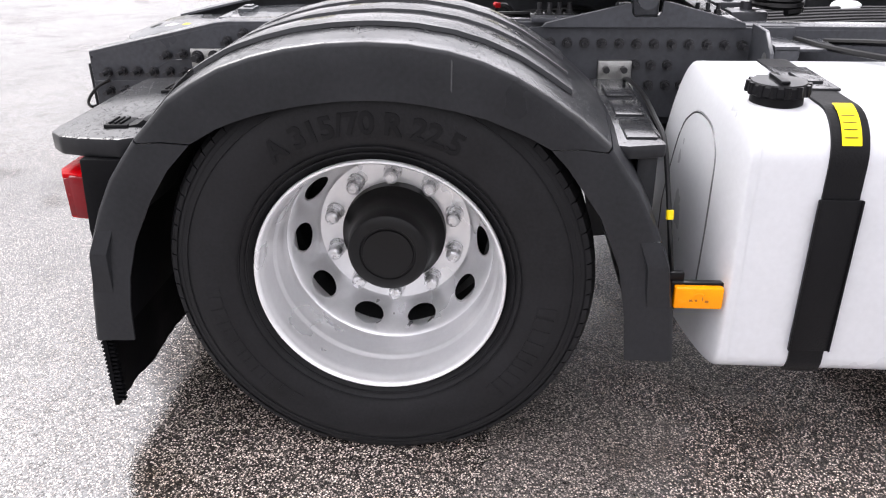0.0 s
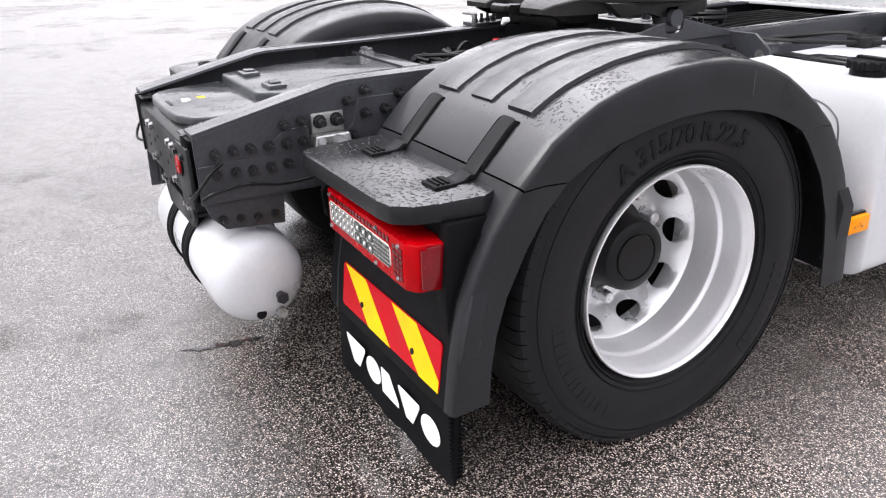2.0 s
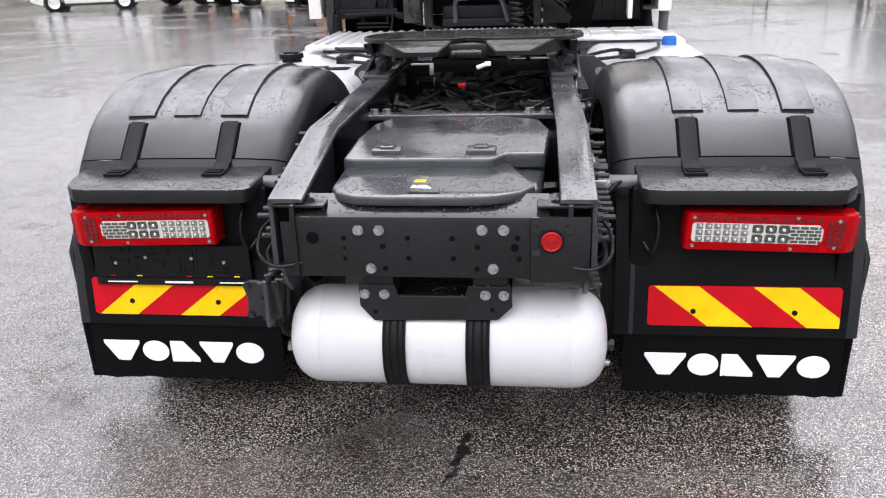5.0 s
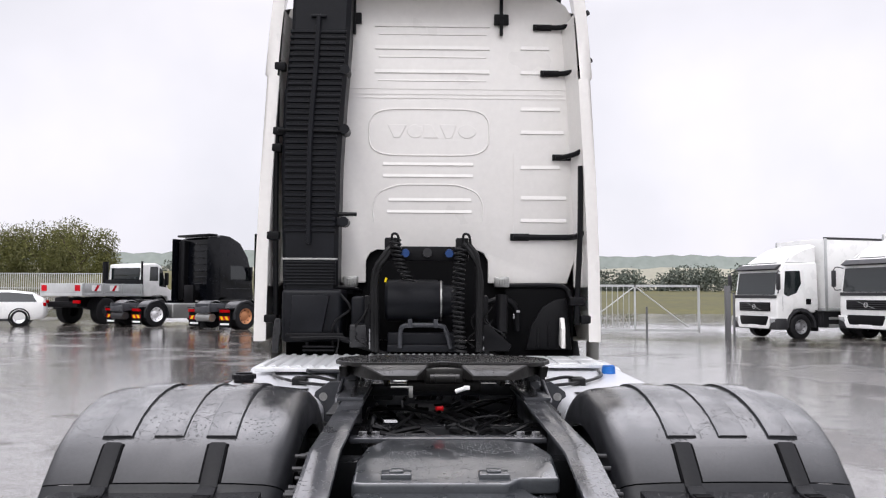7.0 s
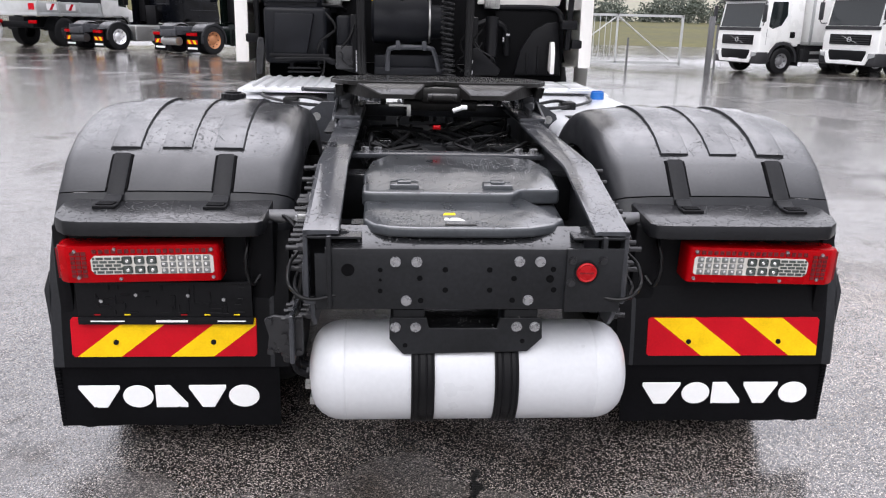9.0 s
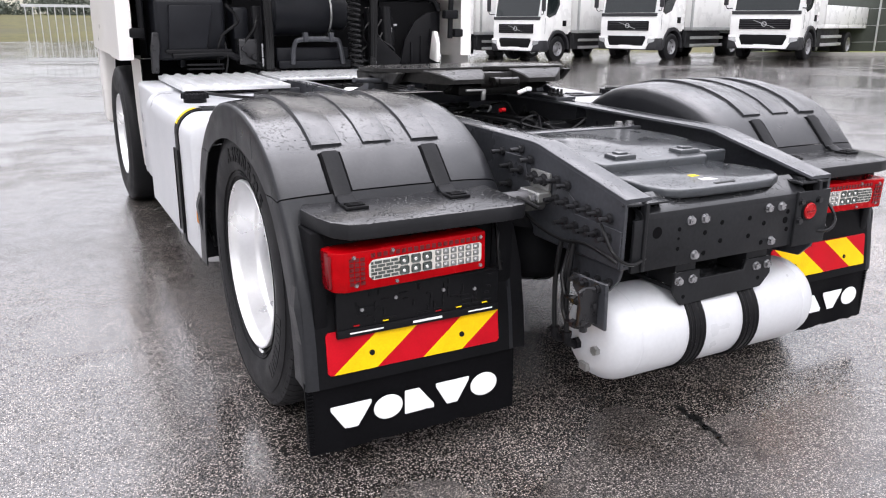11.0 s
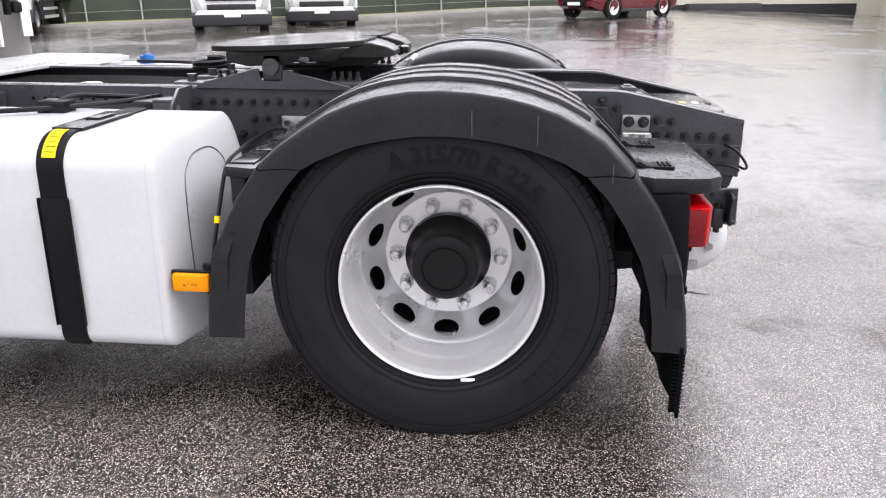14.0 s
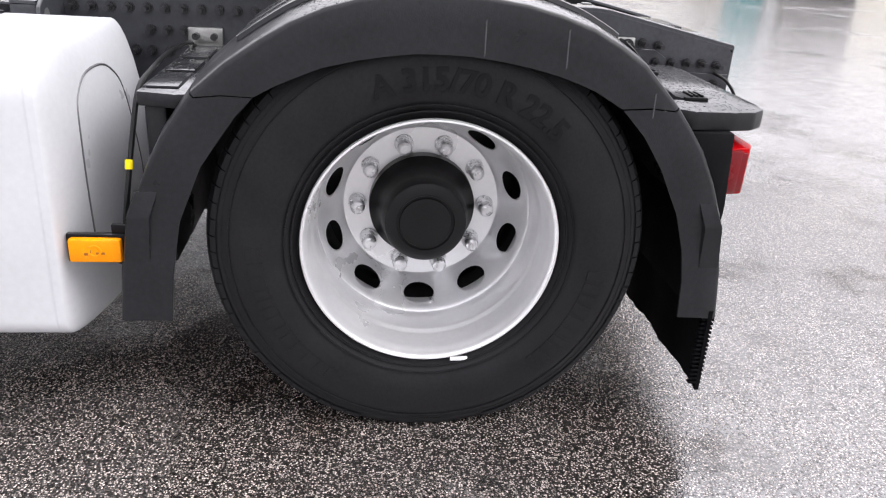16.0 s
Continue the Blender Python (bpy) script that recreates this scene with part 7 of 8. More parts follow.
def dist_truck(m, label, body="box"):
    """A two-axle distribution truck, front towards +y, x to its right."""
    v = thing("distribution_truck", label, "truck", m, "white distribution trucks in a row")
    W = 1.13
    prof = [(0.0, 0.62), (0.02, 1.15), (-0.02, 1.55), (-0.16, 2.42), (-0.34, 2.66), (-1.72, 2.70), (-1.75, 0.95), (-1.40, 0.92), (-1.30, 1.05), (-0.70, 1.05), (-0.55, 0.80), (-0.50, 0.55), (-0.05, 0.50)]
    part("cab", prism(prof, "x", -W, W, 0.05, 3), M_white, v, "white low cab", angle=40)
    part("windscreen", prism([(0.006, 1.56), (-0.128, 2.34), (-0.160, 2.34), (-0.02, 1.56)], "x", -W + 0.13, W - 0.13, 0.006, 1), M_glass, v, "dark windscreen")
    part("screen_base", prism([(0.02, 1.43), (0.022, 1.54), (-0.03, 1.54), (-0.03, 1.43)], "x", -W + 0.03, W - 0.03, 0.01, 1), M_trim, v)
    part("sun_visor", prism([(0.02, 2.46), (-0.20, 2.62), (-0.30, 2.62), (-0.12, 2.42)], "x", -W + 0.08, W - 0.08, 0.01, 1), M_trim, v, "dark sun visor")
    part("grille", box(-0.82, 0.82, 0.0, 0.045, 0.97, 1.29, 0.02), M_black, v, "dark grille with a round badge")
    for k in range(4):
        part("grille_slat", box(-0.78, 0.78, 0.043, 0.052, 1.005 + 0.07 * k, 1.025 + 0.07 * k), M_trim, v)
    part("grille_bar", prism([(-0.36, 1.02), (-0.31, 1.02), (0.36, 1.24), (0.31, 1.24)], "y", 0.045, 0.057), M_lamp, v)
    part("badge", revolve([(0.045, 0.085), (0.065, 0.080), (0.065, 0.060), (0.045, 0.055)], (0, 0, 1.13), "y", 20), M_lamp, v)
    bump = part("bumper", join(prism([(0.03, 0.34), (0.07, 0.42), (0.07, 0.70), (-0.02, 0.74), (-0.40, 0.74), (-0.45, 0.34)], "x", -W - 0.01, W + 0.01, 0.03, 2)), M_trim, v, "dark grey bumper")
    part("bumper_blade", join(prism([(-1.12, 0.78), (-0.80, 0.78), (-0.66, 0.48), (0.66, 0.48), (0.80, 0.78), (1.12, 0.78), (1.10, 0.66), (0.92, 0.62), (0.78, 0.37), (-0.78, 0.37), (-0.92, 0.62), (-1.10, 0.66)], "y", 0.055, 0.09, 0.008, 1)), M_white, bump, "white bumper blade")
    part("lower_grille", box(-0.74, 0.74, 0.05, 0.078, 0.47, 0.80, 0.02), M_black, bump, "black lower grille")
    part("number_plate", box(-0.26, 0.26, 0.09, 0.10, 0.40, 0.50), M_paint_white, bump)
    for s in (1, -1):
        part("headlamp", mirror(prism([(0.83, 0.55), (1.10, 0.62), (1.11, 0.73), (0.86, 0.73)], "y", 0.060, 0.095, 0.01, 1), s), M_lamp, v)
        part("side_window", mirror(prism([(-0.30, 1.58), (-0.36, 2.38), (-0.98, 2.40), (-1.02, 1.95), (-0.82, 1.62), (-0.46, 1.50)], "x", W - 0.005, W + 0.010, 0.004, 1), s), M_glass, v, "dark side window")
        part("door_line", mirror(prism([(-0.25, 0.98), (-0.24, 0.98), (-0.24, 1.50), (-0.25, 1.50)], "x", W, W + 0.006), s), M_trim, v)
        part("wheel_arch", mirror(loft([[(xx, -1.0 + rr * math.cos(a), 0.46 + rr * math.sin(a)) for xx, rr in ((W - 0.25, 0.53), (W + 0.03, 0.53), (W + 0.03, 0.62), (W - 0.02, 0.64))] for a in [math.radians(-5 + 190 * k / 14) for k in range(15)]]), s), M_trim, v)
        part("mirror", mirror(join(box(W + 0.10, W + 0.24, 0.02, 0.12, 1.72, 2.28, 0.03), tube([(W - 0.05, -0.18, 2.35), (W + 0.15, 0.06, 2.34), (W + 0.17, 0.07, 1.68), (W - 0.02, -0.05, 1.62)], 0.018, 6)), s), M_trim, v)
        simple_wheel(v, W - 0.14, -1.0, 0.44, 0.27, s, M_greyrim)
        simple_wheel(v, W - 0.20, -5.2, 0.44, 0.50, s, M_greyrim)
        # added dark fill: stands in for shade in the space under the body
        part("side_box", mirror(box(0.45, W - 0.08, -4.4, -2.0, 0.40, 0.98, 0.03), s), M_trim, v, "dark box under the body")
        part("front_mudguard", mirror(box(W - 0.32, W + 0.02, -1.72, -1.60, 0.28, 1.02, 0.02), s), M_black, v)
        part("door_vent", mirror(box(W, W + 0.012, -1.42, -1.22, 1.22, 1.42, 0.02), s), M_black, v)
        part("side_guard", mirror(join(box(W - 0.03, W, -4.5, -2.2, 0.42, 0.52, 0.01), box(W - 0.03, W, -4.5, -2.2, 0.68, 0.78, 0.01)), s), M_galv, v)
    part("frame", join(box(-0.42, 0.42, -7.2, -0.6, 0.62, 0.86, 0.02), box(-1.0, 1.0, -2.6, -1.9, 0.45, 0.85, 0.03)), M_trim, v)
    if body == "box":
        part("box_body", box(-1.24, 1.24, -7.6, -2.0, 1.00, 3.55, 0.02), M_white, v, "white box body")
        part("box_sill", box(-1.25, 1.25, -7.62, -1.98, 0.98, 1.10, 0.01), M_galv, v)
        part("roof_rail", box(-1.25, -1.15, -7.6, -2.0, 3.52, 3.60), M_trim, v)
        for s in (1, -1):
            part("corner_post", mirror(box(1.20, 1.26, -2.06, -1.97, 1.0, 3.56, 0.01), s), M_galv, v)
        part("roof_deflector", loft([[(x * k, y, z) for x in (-1.05, -0.8, 0.0, 0.8, 1.05) for z in [zz - 0.10 * (abs(x) > 1)]] for y, zz, k in ((-0.42, 2.70, 0.82), (-0.75, 2.98, 0.88), (-1.20, 3.22, 0.94), (-1.75, 3.36, 0.98))]), M_white, v, "white roof deflector", angle=60)
        for s in (1, -1):
            part("deflector_side", mirror(prism([(-0.5, 2.70), (-0.80, 2.90), (-1.2, 3.12), (-1.75, 3.26), (-1.75, 2.70)], "x", 0.96, 1.01), s), M_white, v)
    else:
        part("flatbed", join(box(-1.24, 1.24, -7.6, -2.0, 1.0, 1.14, 0.02), box(1.20, 1.24, -7.6, -2.0, 1.14, 1.75, 0.01), box(-1.24, -1.20, -7.6, -2.0, 1.14, 1.75, 0.01), box(-1.24, 1.24, -2.05, -2.0, 1.14, 2.5, 0.01), box(-1.24, 1.24, -7.6, -7.56, 1.14, 1.75, 0.01)), M_white, v, "white flatbed with side boards")
    return v


def long_truck(m, label):
    """A tall long-haul truck seen from the front, front towards +y."""
    v = thing("long_haul_truck", label, "truck", m, "white long haul trucks by the fence")
    W = 1.24
    prof = [(0.05, 0.75), (0.08, 1.60), (0.02, 2.0), (-0.22, 2.85), (-0.9, 3.55), (-2.2, 3.60), (-2.2, 1.0), (-1.9, 0.9), (-0.9, 0.9), (-0.85, 0.6), (0.0, 0.55)]
    part("cab", prism(prof, "x", -W, W, 0.06, 3), M_white, v, "white tall cab", angle=40)
    part("windscreen", prism([(0.075, 1.78), (-0.19, 2.76), (-0.23, 2.76), (0.03, 1.78)], "x", -W + 0.08, W - 0.08, 0.01, 1), M_glass, v)
    for z0, z1, w in ((0.92, 1.13, 0.80), (0.62, 0.82, 0.76)):
        part("grille", box(-w, w, 0.06, 0.11, z0, z1, 0.02), M_trim, v, "dark grille slot")
        part("grille_slat", join(*[box(-w + 0.03, w - 0.03, 0.10, 0.12, z0 + 0.03 + k * 0.05, z0 + 0.045 + k * 0.05) for k in range(3)]), M_trim, v)
    part("bumper", prism([(0.02, 0.14), (0.13, 0.18), (0.13, 0.50), (0.06, 0.56), (-0.5, 0.56), (-0.5, 0.14)], "x", -W - 0.01, W + 0.01, 0.03, 2), M_trim, v, "dark lower bumper")
    part("bumper_lip", prism([(-1.15, 0.50), (1.15, 0.50), (1.05, 0.64), (-1.05, 0.64)], "y", 0.09, 0.14, 0.02, 2), M_white, v)
    part("number_plate", box(-0.26, 0.26, 0.138, 0.15, 0.42, 0.53), M_paint_white, v)
    for s in (1, -1):
        part("headlamp", mirror(prism([(0.88, 0.60), (1.12, 0.66), (1.23, 1.12), (1.08, 1.16)], "y", 0.06, 0.12, 0.02, 2), s), M_lamp, v)
        part("mirror", mirror(box(W + 0.05, W + 0.22, -0.12, 0.0, 2.0, 2.7, 0.04), s), M_white, v)
        simple_wheel(v, W - 0.17, -1.35, 0.5, 0.31, s)
        simple_wheel(v, W - 0.30, -5.0, 0.5, 0.60, s)
    part("chassis", box(-0.43, 0.43, -6.0, -0.6, 0.65, 0.95, 0.02), M_trim, v)
    part("fuel_tank", join(box(0.55, 1.2, -3.9, -2.4, 0.35, 0.95, 0.06), box(-1.2, -0.55, -3.9, -2.4, 0.35, 0.95, 0.06)), M_alu, v)
    return v


def far_tractor(m, label, paint, rim):
    """A parked dark tractor truck, front towards +y, rear axle at y = 0."""
    v = thing("tractor_truck", label, "truck", m, "dark tractor trucks across the yard")
    for s in (1, -1):
        simple_wheel(v, 0.93, 0.0, 0.5, 0.56, s, rim, 0.60)
        simple_wheel(v, 1.06, 3.7, 0.5, 0.31, s, rim, 0.60)
        arc = [math.radians(-12 + 204 * k / 18) for k in range(19)]
        part("mudguard", mirror(loft([[(x, rr * math.cos(a), 0.5 + rr * math.sin(a)) for x, rr in ((0.52, 0.55), (0.56, 0.58), (1.20, 0.59), (1.235, 0.56), (1.235, 0.49))] for a in arc]), s), M_guard, v)
        part("rear_lamp", mirror(box(0.68, 1.18, -0.80, -0.72, 0.64, 0.75, 0.01), s), M_red, v, "red rear lamp")
        part("lamp_shelf", mirror(box(0.56, 1.22, -0.82, -0.52, 0.78, 0.82, 0.01), s), M_guard, v)
        part("mud_flap", mirror(box(0.56, 1.22, -0.72, -0.70, 0.10, 0.70), s), M_flap, v)
        haz = part("hazard_plate", mirror(box(0.60, 1.17, -0.728, -0.72, 0.36, 0.50), s), M_hazred, v)
        for k in range(2):
            part("yellow_stripe", mirror(prism([(0.62 + k * 0.28, 0.50), (0.76 + k * 0.28, 0.50), (0.86 + k * 0.28, 0.36), (0.72 + k * 0.28, 0.36)], "y", -0.732, -0.727), s), M_hazyel, haz)
        part("white_print_shape", mirror(box(0.64, 1.15, -0.726, -0.719, 0.18, 0.25), s), M_paint_white, v)
        part("fuel_tank", mirror(box(0.52, 1.20, 0.75, 2.2, 0.32, 0.95, 0.07, 3), s), M_castalu if rim is M_rim else paint, v, angle=40)
        part("side_skirt", mirror(box(1.14, 1.20, 2.2 if rim is M_rim else 0.75, 3.1, 0.28, 1.05, 0.02), s), paint, v)
        part("step_panel", mirror(prism([(4.25, 0.30), (4.95, 0.32), (5.05, 0.8), (4.9, 1.2), (4.3, 1.2)], "x", 1.14, 1.22, 0.02), s), paint, v)
        part("front_arch", mirror(loft([[(x, 3.7 + rr * math.cos(a), 0.5 + rr * math.sin(a)) for x, rr in ((0.9, 0.58), (1.24, 0.58), (1.24, 0.70), (1.20, 0.72))] for a in [math.radians(-5 + 190 * k / 14) for k in range(15)]]), s), paint, v)
        part("side_window", mirror(prism([(3.75, 2.0), (3.72, 2.62), (4.45, 2.62), (4.80, 2.02)], "x", 1.238, 1.250, 0.004, 1), s), M_glass, v, "dark side window")
        part("door_handle_line", mirror(box(1.244, 1.252, 3.5, 4.9, 1.58, 1.60), s), M_trim, v)
        part("side_fairing", mirror(loft([[(1.235, 2.45, z), (1.245, 2.8, z), (1.245, 3.1, z)] for z in (1.05, 2.0, 3.0, 3.85)]), s), paint, v)
        part("mirror", mirror(box(1.28, 1.42, 4.75, 4.9, 1.95, 2.6, 0.04), s), M_navy, v)
    part("frame", join(box(-0.43, -0.35, -1.05, 3.0, 0.66, 0.96, 0.01), box(0.35, 0.43, -1.05, 3.0, 0.66, 0.96, 0.01), box(-0.43, 0.43, -1.06, -0.98, 0.62, 0.84, 0.01), box(-0.35, 0.35, -0.9, 2.5, 0.70, 0.86, 0.02)), M_chassis, v)
    part("air_tank", rod((-0.42, -0.9, 0.45), (0.42, -0.9, 0.45), 0.15, 24), M_trim if rim is M_rim else M_castalu, v)
    part("fifth_wheel", box(-0.45, 0.45, 0.1, 0.9, 1.02, 1.10, 0.02), M_grease, v)
    part("cab", prism([(2.95, 1.02), (2.95, 3.84), (3.2, 3.98), (3.7, 3.94), (4.3, 3.66), (4.75, 3.05), (5.0, 2.25), (5.12, 1.3), (5.12, 0.5), (4.3, 0.5), (4.3, 1.05), (3.3, 1.2)], "x", -1.24, 1.24, 0.06, 3), paint, v, "dark glossy cab", angle=40)
    part("roof_edge", box(-1.12, 1.12, 2.62, 3.1, 3.92, 4.02, 0.03), paint, v)
    part("air_intake", box(-1.1, -0.7, 2.70, 2.96, 1.1, 3.75, 0.03), M_black, v)
    part("rear_bead", join(*[box(-0.5, 0.9, 2.92, 2.97, 1.75 + 0.3 * k, 1.85 + 0.3 * k, 0.015) for k in range(7)]), paint, v)
    part("filter_drum", join(rod((-0.3, 2.65, 1.35), (0.25, 2.65, 1.35), 0.16, 20), box(-0.35, 0.3, 2.45, 2.6, 0.95, 1.75, 0.04)), M_black, v)
    part("windscreen", prism([(5.07, 2.0), (4.80, 2.95), (4.77, 2.95), (5.0, 2.0)], "x", -1.1, 1.1), M_glass, v)
    return v


def utility_truck(m, label):
    """An all-terrain truck with a flatbed, front towards +y, rear axle at y = 0."""
    v = thing("utility_truck", label, "truck", m)
    for s in (1, -1):
        simple_wheel(v, 0.98, 0.0, 0.58, 0.40, s, M_trim, 0.45)
        simple_wheel(v, 0.98, 3.2, 0.58, 0.40, s, M_trim, 0.45)
        part("mudguard", mirror(loft([[(x, 0.72 * math.cos(a), 0.58 + 0.72 * math.sin(a)) for x in (0.72, 1.2)] for a in [math.radians(5 + 170 * k / 12) for k in range(13)]]), s), M_black, v)
        part("front_arch", mirror(loft([[(x, 3.2 + 0.70 * math.cos(a), 0.60 + 0.70 * math.sin(a)) for x in (0.72, 1.12)] for a in [math.radians(0 + 180 * k / 12) for k in range(13)]]), s), M_black, v)
        part("side_window", mirror(prism([(2.65, 1.95), (2.68, 2.62), (3.20, 2.62), (3.22, 1.95)], "x", 1.065, 1.08), s), M_glass, v)
        part("front_window", mirror(prism([(3.30, 1.70), (3.30, 2.58), (3.48, 2.50), (3.80, 1.65)], "x", 1.065, 1.08), s), M_glass, v)
        part("mirror", mirror(box(1.15, 1.32, 3.55, 3.68, 1.75, 2.35, 0.03), s), M_black, v)
        part("rear_lamp", mirror(box(0.70, 1.10, -1.42, -1.36, 0.92, 1.05, 0.01), s), M_red, v)
        part("side_board", mirror(box(1.16, 1.20, -1.40, 2.10, 1.35, 1.78, 0.01), s), M_galv, v, "grey aluminium side board")
        for k in range(4):
            part("board_post", mirror(box(1.195, 1.225, -1.38 + k * 1.1, -1.30 + k * 1.1, 1.33, 1.80), s), M_galv, v)
        for y0 in (-0.9, 0.1):
            haz = part("hazard_plate", mirror(box(1.20, 1.212, y0, y0 + 0.5, 1.45, 1.70), s), M_paint_white, v)
            part("red_stripe", mirror(prism([(y0 + 0.12, 1.45), (y0 + 0.26, 1.45), (y0 + 0.42, 1.70), (y0 + 0.28, 1.70)], "x", 1.212, 1.216), s), M_hazred, haz)
    part("tail_board", box(-1.2, 1.2, -1.42, -1.38, 1.35, 1.78, 0.01), M_galv, v)
    for x in (-1.1, 0.8):
        part("tail_stripe", box(x, x + 0.3, -1.43, -1.42, 1.45, 1.70), M_hazred, v)
    part("bed", box(-1.2, 1.2, -1.42, 2.12, 1.22, 1.36, 0.02), M_galv, v)
    part("head_board", box(-1.2, 1.2, 2.06, 2.12, 1.36, 2.0, 0.02), M_black, v)
    part("frame", join(box(-0.40, 0.40, -1.35, 3.9, 0.75, 1.18, 0.03), box(0.6, 1.1, 0.9, 2.1, 0.7, 1.2, 0.03), box(-1.1, -0.6, 0.9, 2.1, 0.7, 1.2, 0.03), box(-0.9, 0.9, -1.38, -1.2, 0.75, 1.0, 0.02)), M_black, v)
    part("cab", prism([(2.28, 1.25), (2.24, 2.0), (2.34, 2.72), (3.1, 2.80), (3.45, 2.68), (3.95, 1.60), (4.55, 1.42), (4.62, 0.95), (3.95, 0.9), (3.9, 1.2), (2.5, 1.2)], "x", -1.07, 1.07, 0.07, 3), M_white, v, "white cab", angle=40)
    part("rear_window", box(-0.85, 0.85, 2.235, 2.30, 1.95, 2.55, 0.01), M_glass, v)
    part("exhaust_stack", rod((-1.12, 2.15, 1.3), (-1.12, 2.15, 2.85), 0.13, 16), M_black, v)
    part("air_intake", rod((1.05, 2.18, 1.9), (1.05, 2.18, 2.85), 0.05, 10), M_black, v)
    return v


def car(m, label, paint, tall=0.0, group=""):
    """A car, front towards +y, middle at the origin."""
    v = thing("car", label, "car", m, group)
    L, W, H = 2.28, 0.90, 1.46 + tall
    rows = []
    secs = [(-L, 0.45, 0.80, 0.80, 0.86), (-L + 0.12, 0.30, 0.98 + tall * 0.4, 0.98 + tall * 0.4 if tall else H - 0.34, 0.96), (-L + 0.55, 0.24, 1.0 + tall * 0.4, H - 0.10, 1.0), (-0.9, 0.22, 0.98 + tall * 0.4, H, 1.0), (0.1, 0.22, 0.96 + tall * 0.4, H - 0.02, 1.0), (0.55, 0.22, 0.95 + tall * 0.4, H - 0.18, 1.0),
            (1.15, 0.22, 0.92 + tall * 0.4, 0.95 + tall * 0.4, 1.0), (1.9, 0.26, 0.80 + tall * 0.4, 0.82 + tall * 0.4, 0.95), (L, 0.40, 0.62 + tall * 0.3, 0.64 + tall * 0.3, 0.80)]
    for y, z0, zb, zt, k in secs:
        w = W * k
        rw = w * (0.74 if zt - zb > 0.2 else 0.9)
        half = [(w * 0.92, z0), (w, z0 + 0.18), (w, zb - 0.10), (w * 0.97, zb), (rw * 1.03, zb + (zt - zb) * 0.75), (rw * 0.88, zt), (0.0, zt + 0.02)]
        rows.append([(x, y, z) for x, z in half] + [(-x, y, z) for x, z in half[-2::-1]])
    part("body", loft(rows, closed=True, caps=True), paint, v, "", angle=50)
    for s in (1, -1):
        zb = 0.97 + tall * 0.4
        part("side_window", mirror(loft([[(W * 0.985, -1.95, zb + 0.02), (W * 0.80, -1.78, H - 0.16)], [(W * 0.985, -0.9, zb + 0.02), (W * 0.775, -0.9, H - 0.08)], [(W * 0.985, 0.1, zb + 0.02), (W * 0.775, 0.1, H - 0.10)], [(W * 0.985, 0.85, zb + 0.0), (W * 0.80, 0.42, H - 0.20)]]), s), M_glass, v, "dark side windows")
        for y in (-1.33, 1.37):
            simple_wheel(v, W - 0.10, y, 0.335 + tall * 0.1, 0.22, s, M_rim, 0.70)
            part("wheel_arch", mirror(revolve([(W - 0.03, 0.40 + tall * 0.1), (W + 0.004, 0.40 + tall * 0.1), (W + 0.004, 0.345 + tall * 0.1), (W - 0.03, 0.345 + tall * 0.1)], (0, y, 0.335 + tall * 0.1), "x", 30), s), M_black, v)
        part("rear_lamp", mirror(box(W * 0.55, W * 0.93, -L - 0.01, -L + 0.25, 0.80, 0.95 + tall * 0.3, 0.02), s), M_red, v)
        part("headlamp", mirror(box(W * 0.5, W * 0.86, L - 0.35, L - 0.03, 0.58 + tall * 0.3, 0.70 + tall * 0.3, 0.03), s), M_lamp, v)
        part("mirror", mirror(box(W, W + 0.16, 0.55, 0.72, 0.95 + tall * 0.4, 1.08 + tall * 0.4, 0.03), s), paint, v)
    part("lower_trim", box(-W - 0.003, W + 0.003, -1.0, 1.0, 0.2, 0.30, 0.02), M_trim, v)
    part("grille", box(-0.5, 0.5, L - 0.10, L + 0.02, 0.38, 0.56 + tall * 0.3, 0.03), M_black, v)
    part("number_plate", box(-0.26, 0.26, L + 0.01, L + 0.03, 0.42, 0.52), M_paint_white, v)
    return v


H_FL = 105.0
for k, (x, y) in enumerate(((11.85, 24.7), (14.2, 21.7), (16.7, 18.6), (19.6, 15.4))):
    dist_truck(at(x, y, H_FL + (5 if k == 3 else 0)), "white box truck with a dark grille parked in a row" if k < 3 else "white flatbed truck with side boards parked in a row", "box" if k < 3 else "flat")
long_truck(at(22.1, 8.8, 111), "white long haul truck with two dark grille slots")
long_truck(at(24.4, 6.4, 105), "white long haul truck parked by the net fence")
far_tractor(at(-7.68, 26.95, -37), "dark green tractor truck with copper coloured wheels", M_darkgreen, M_orange_rim)
far_tractor(at(-12.0, 29.9, -36), "black tractor truck with silver wheels", M_navy, M_rim)
utility_truck(at(-15.0, 31.8, -23), "white all terrain truck with a grey aluminium flatbed")
car(at(-18.2, 29.6, 112), "white estate car with alloy wheels", M_white)
car(at(24.9, -3.8, 45), "red hatchback car parked by the kerb", M_carred, 0.12)

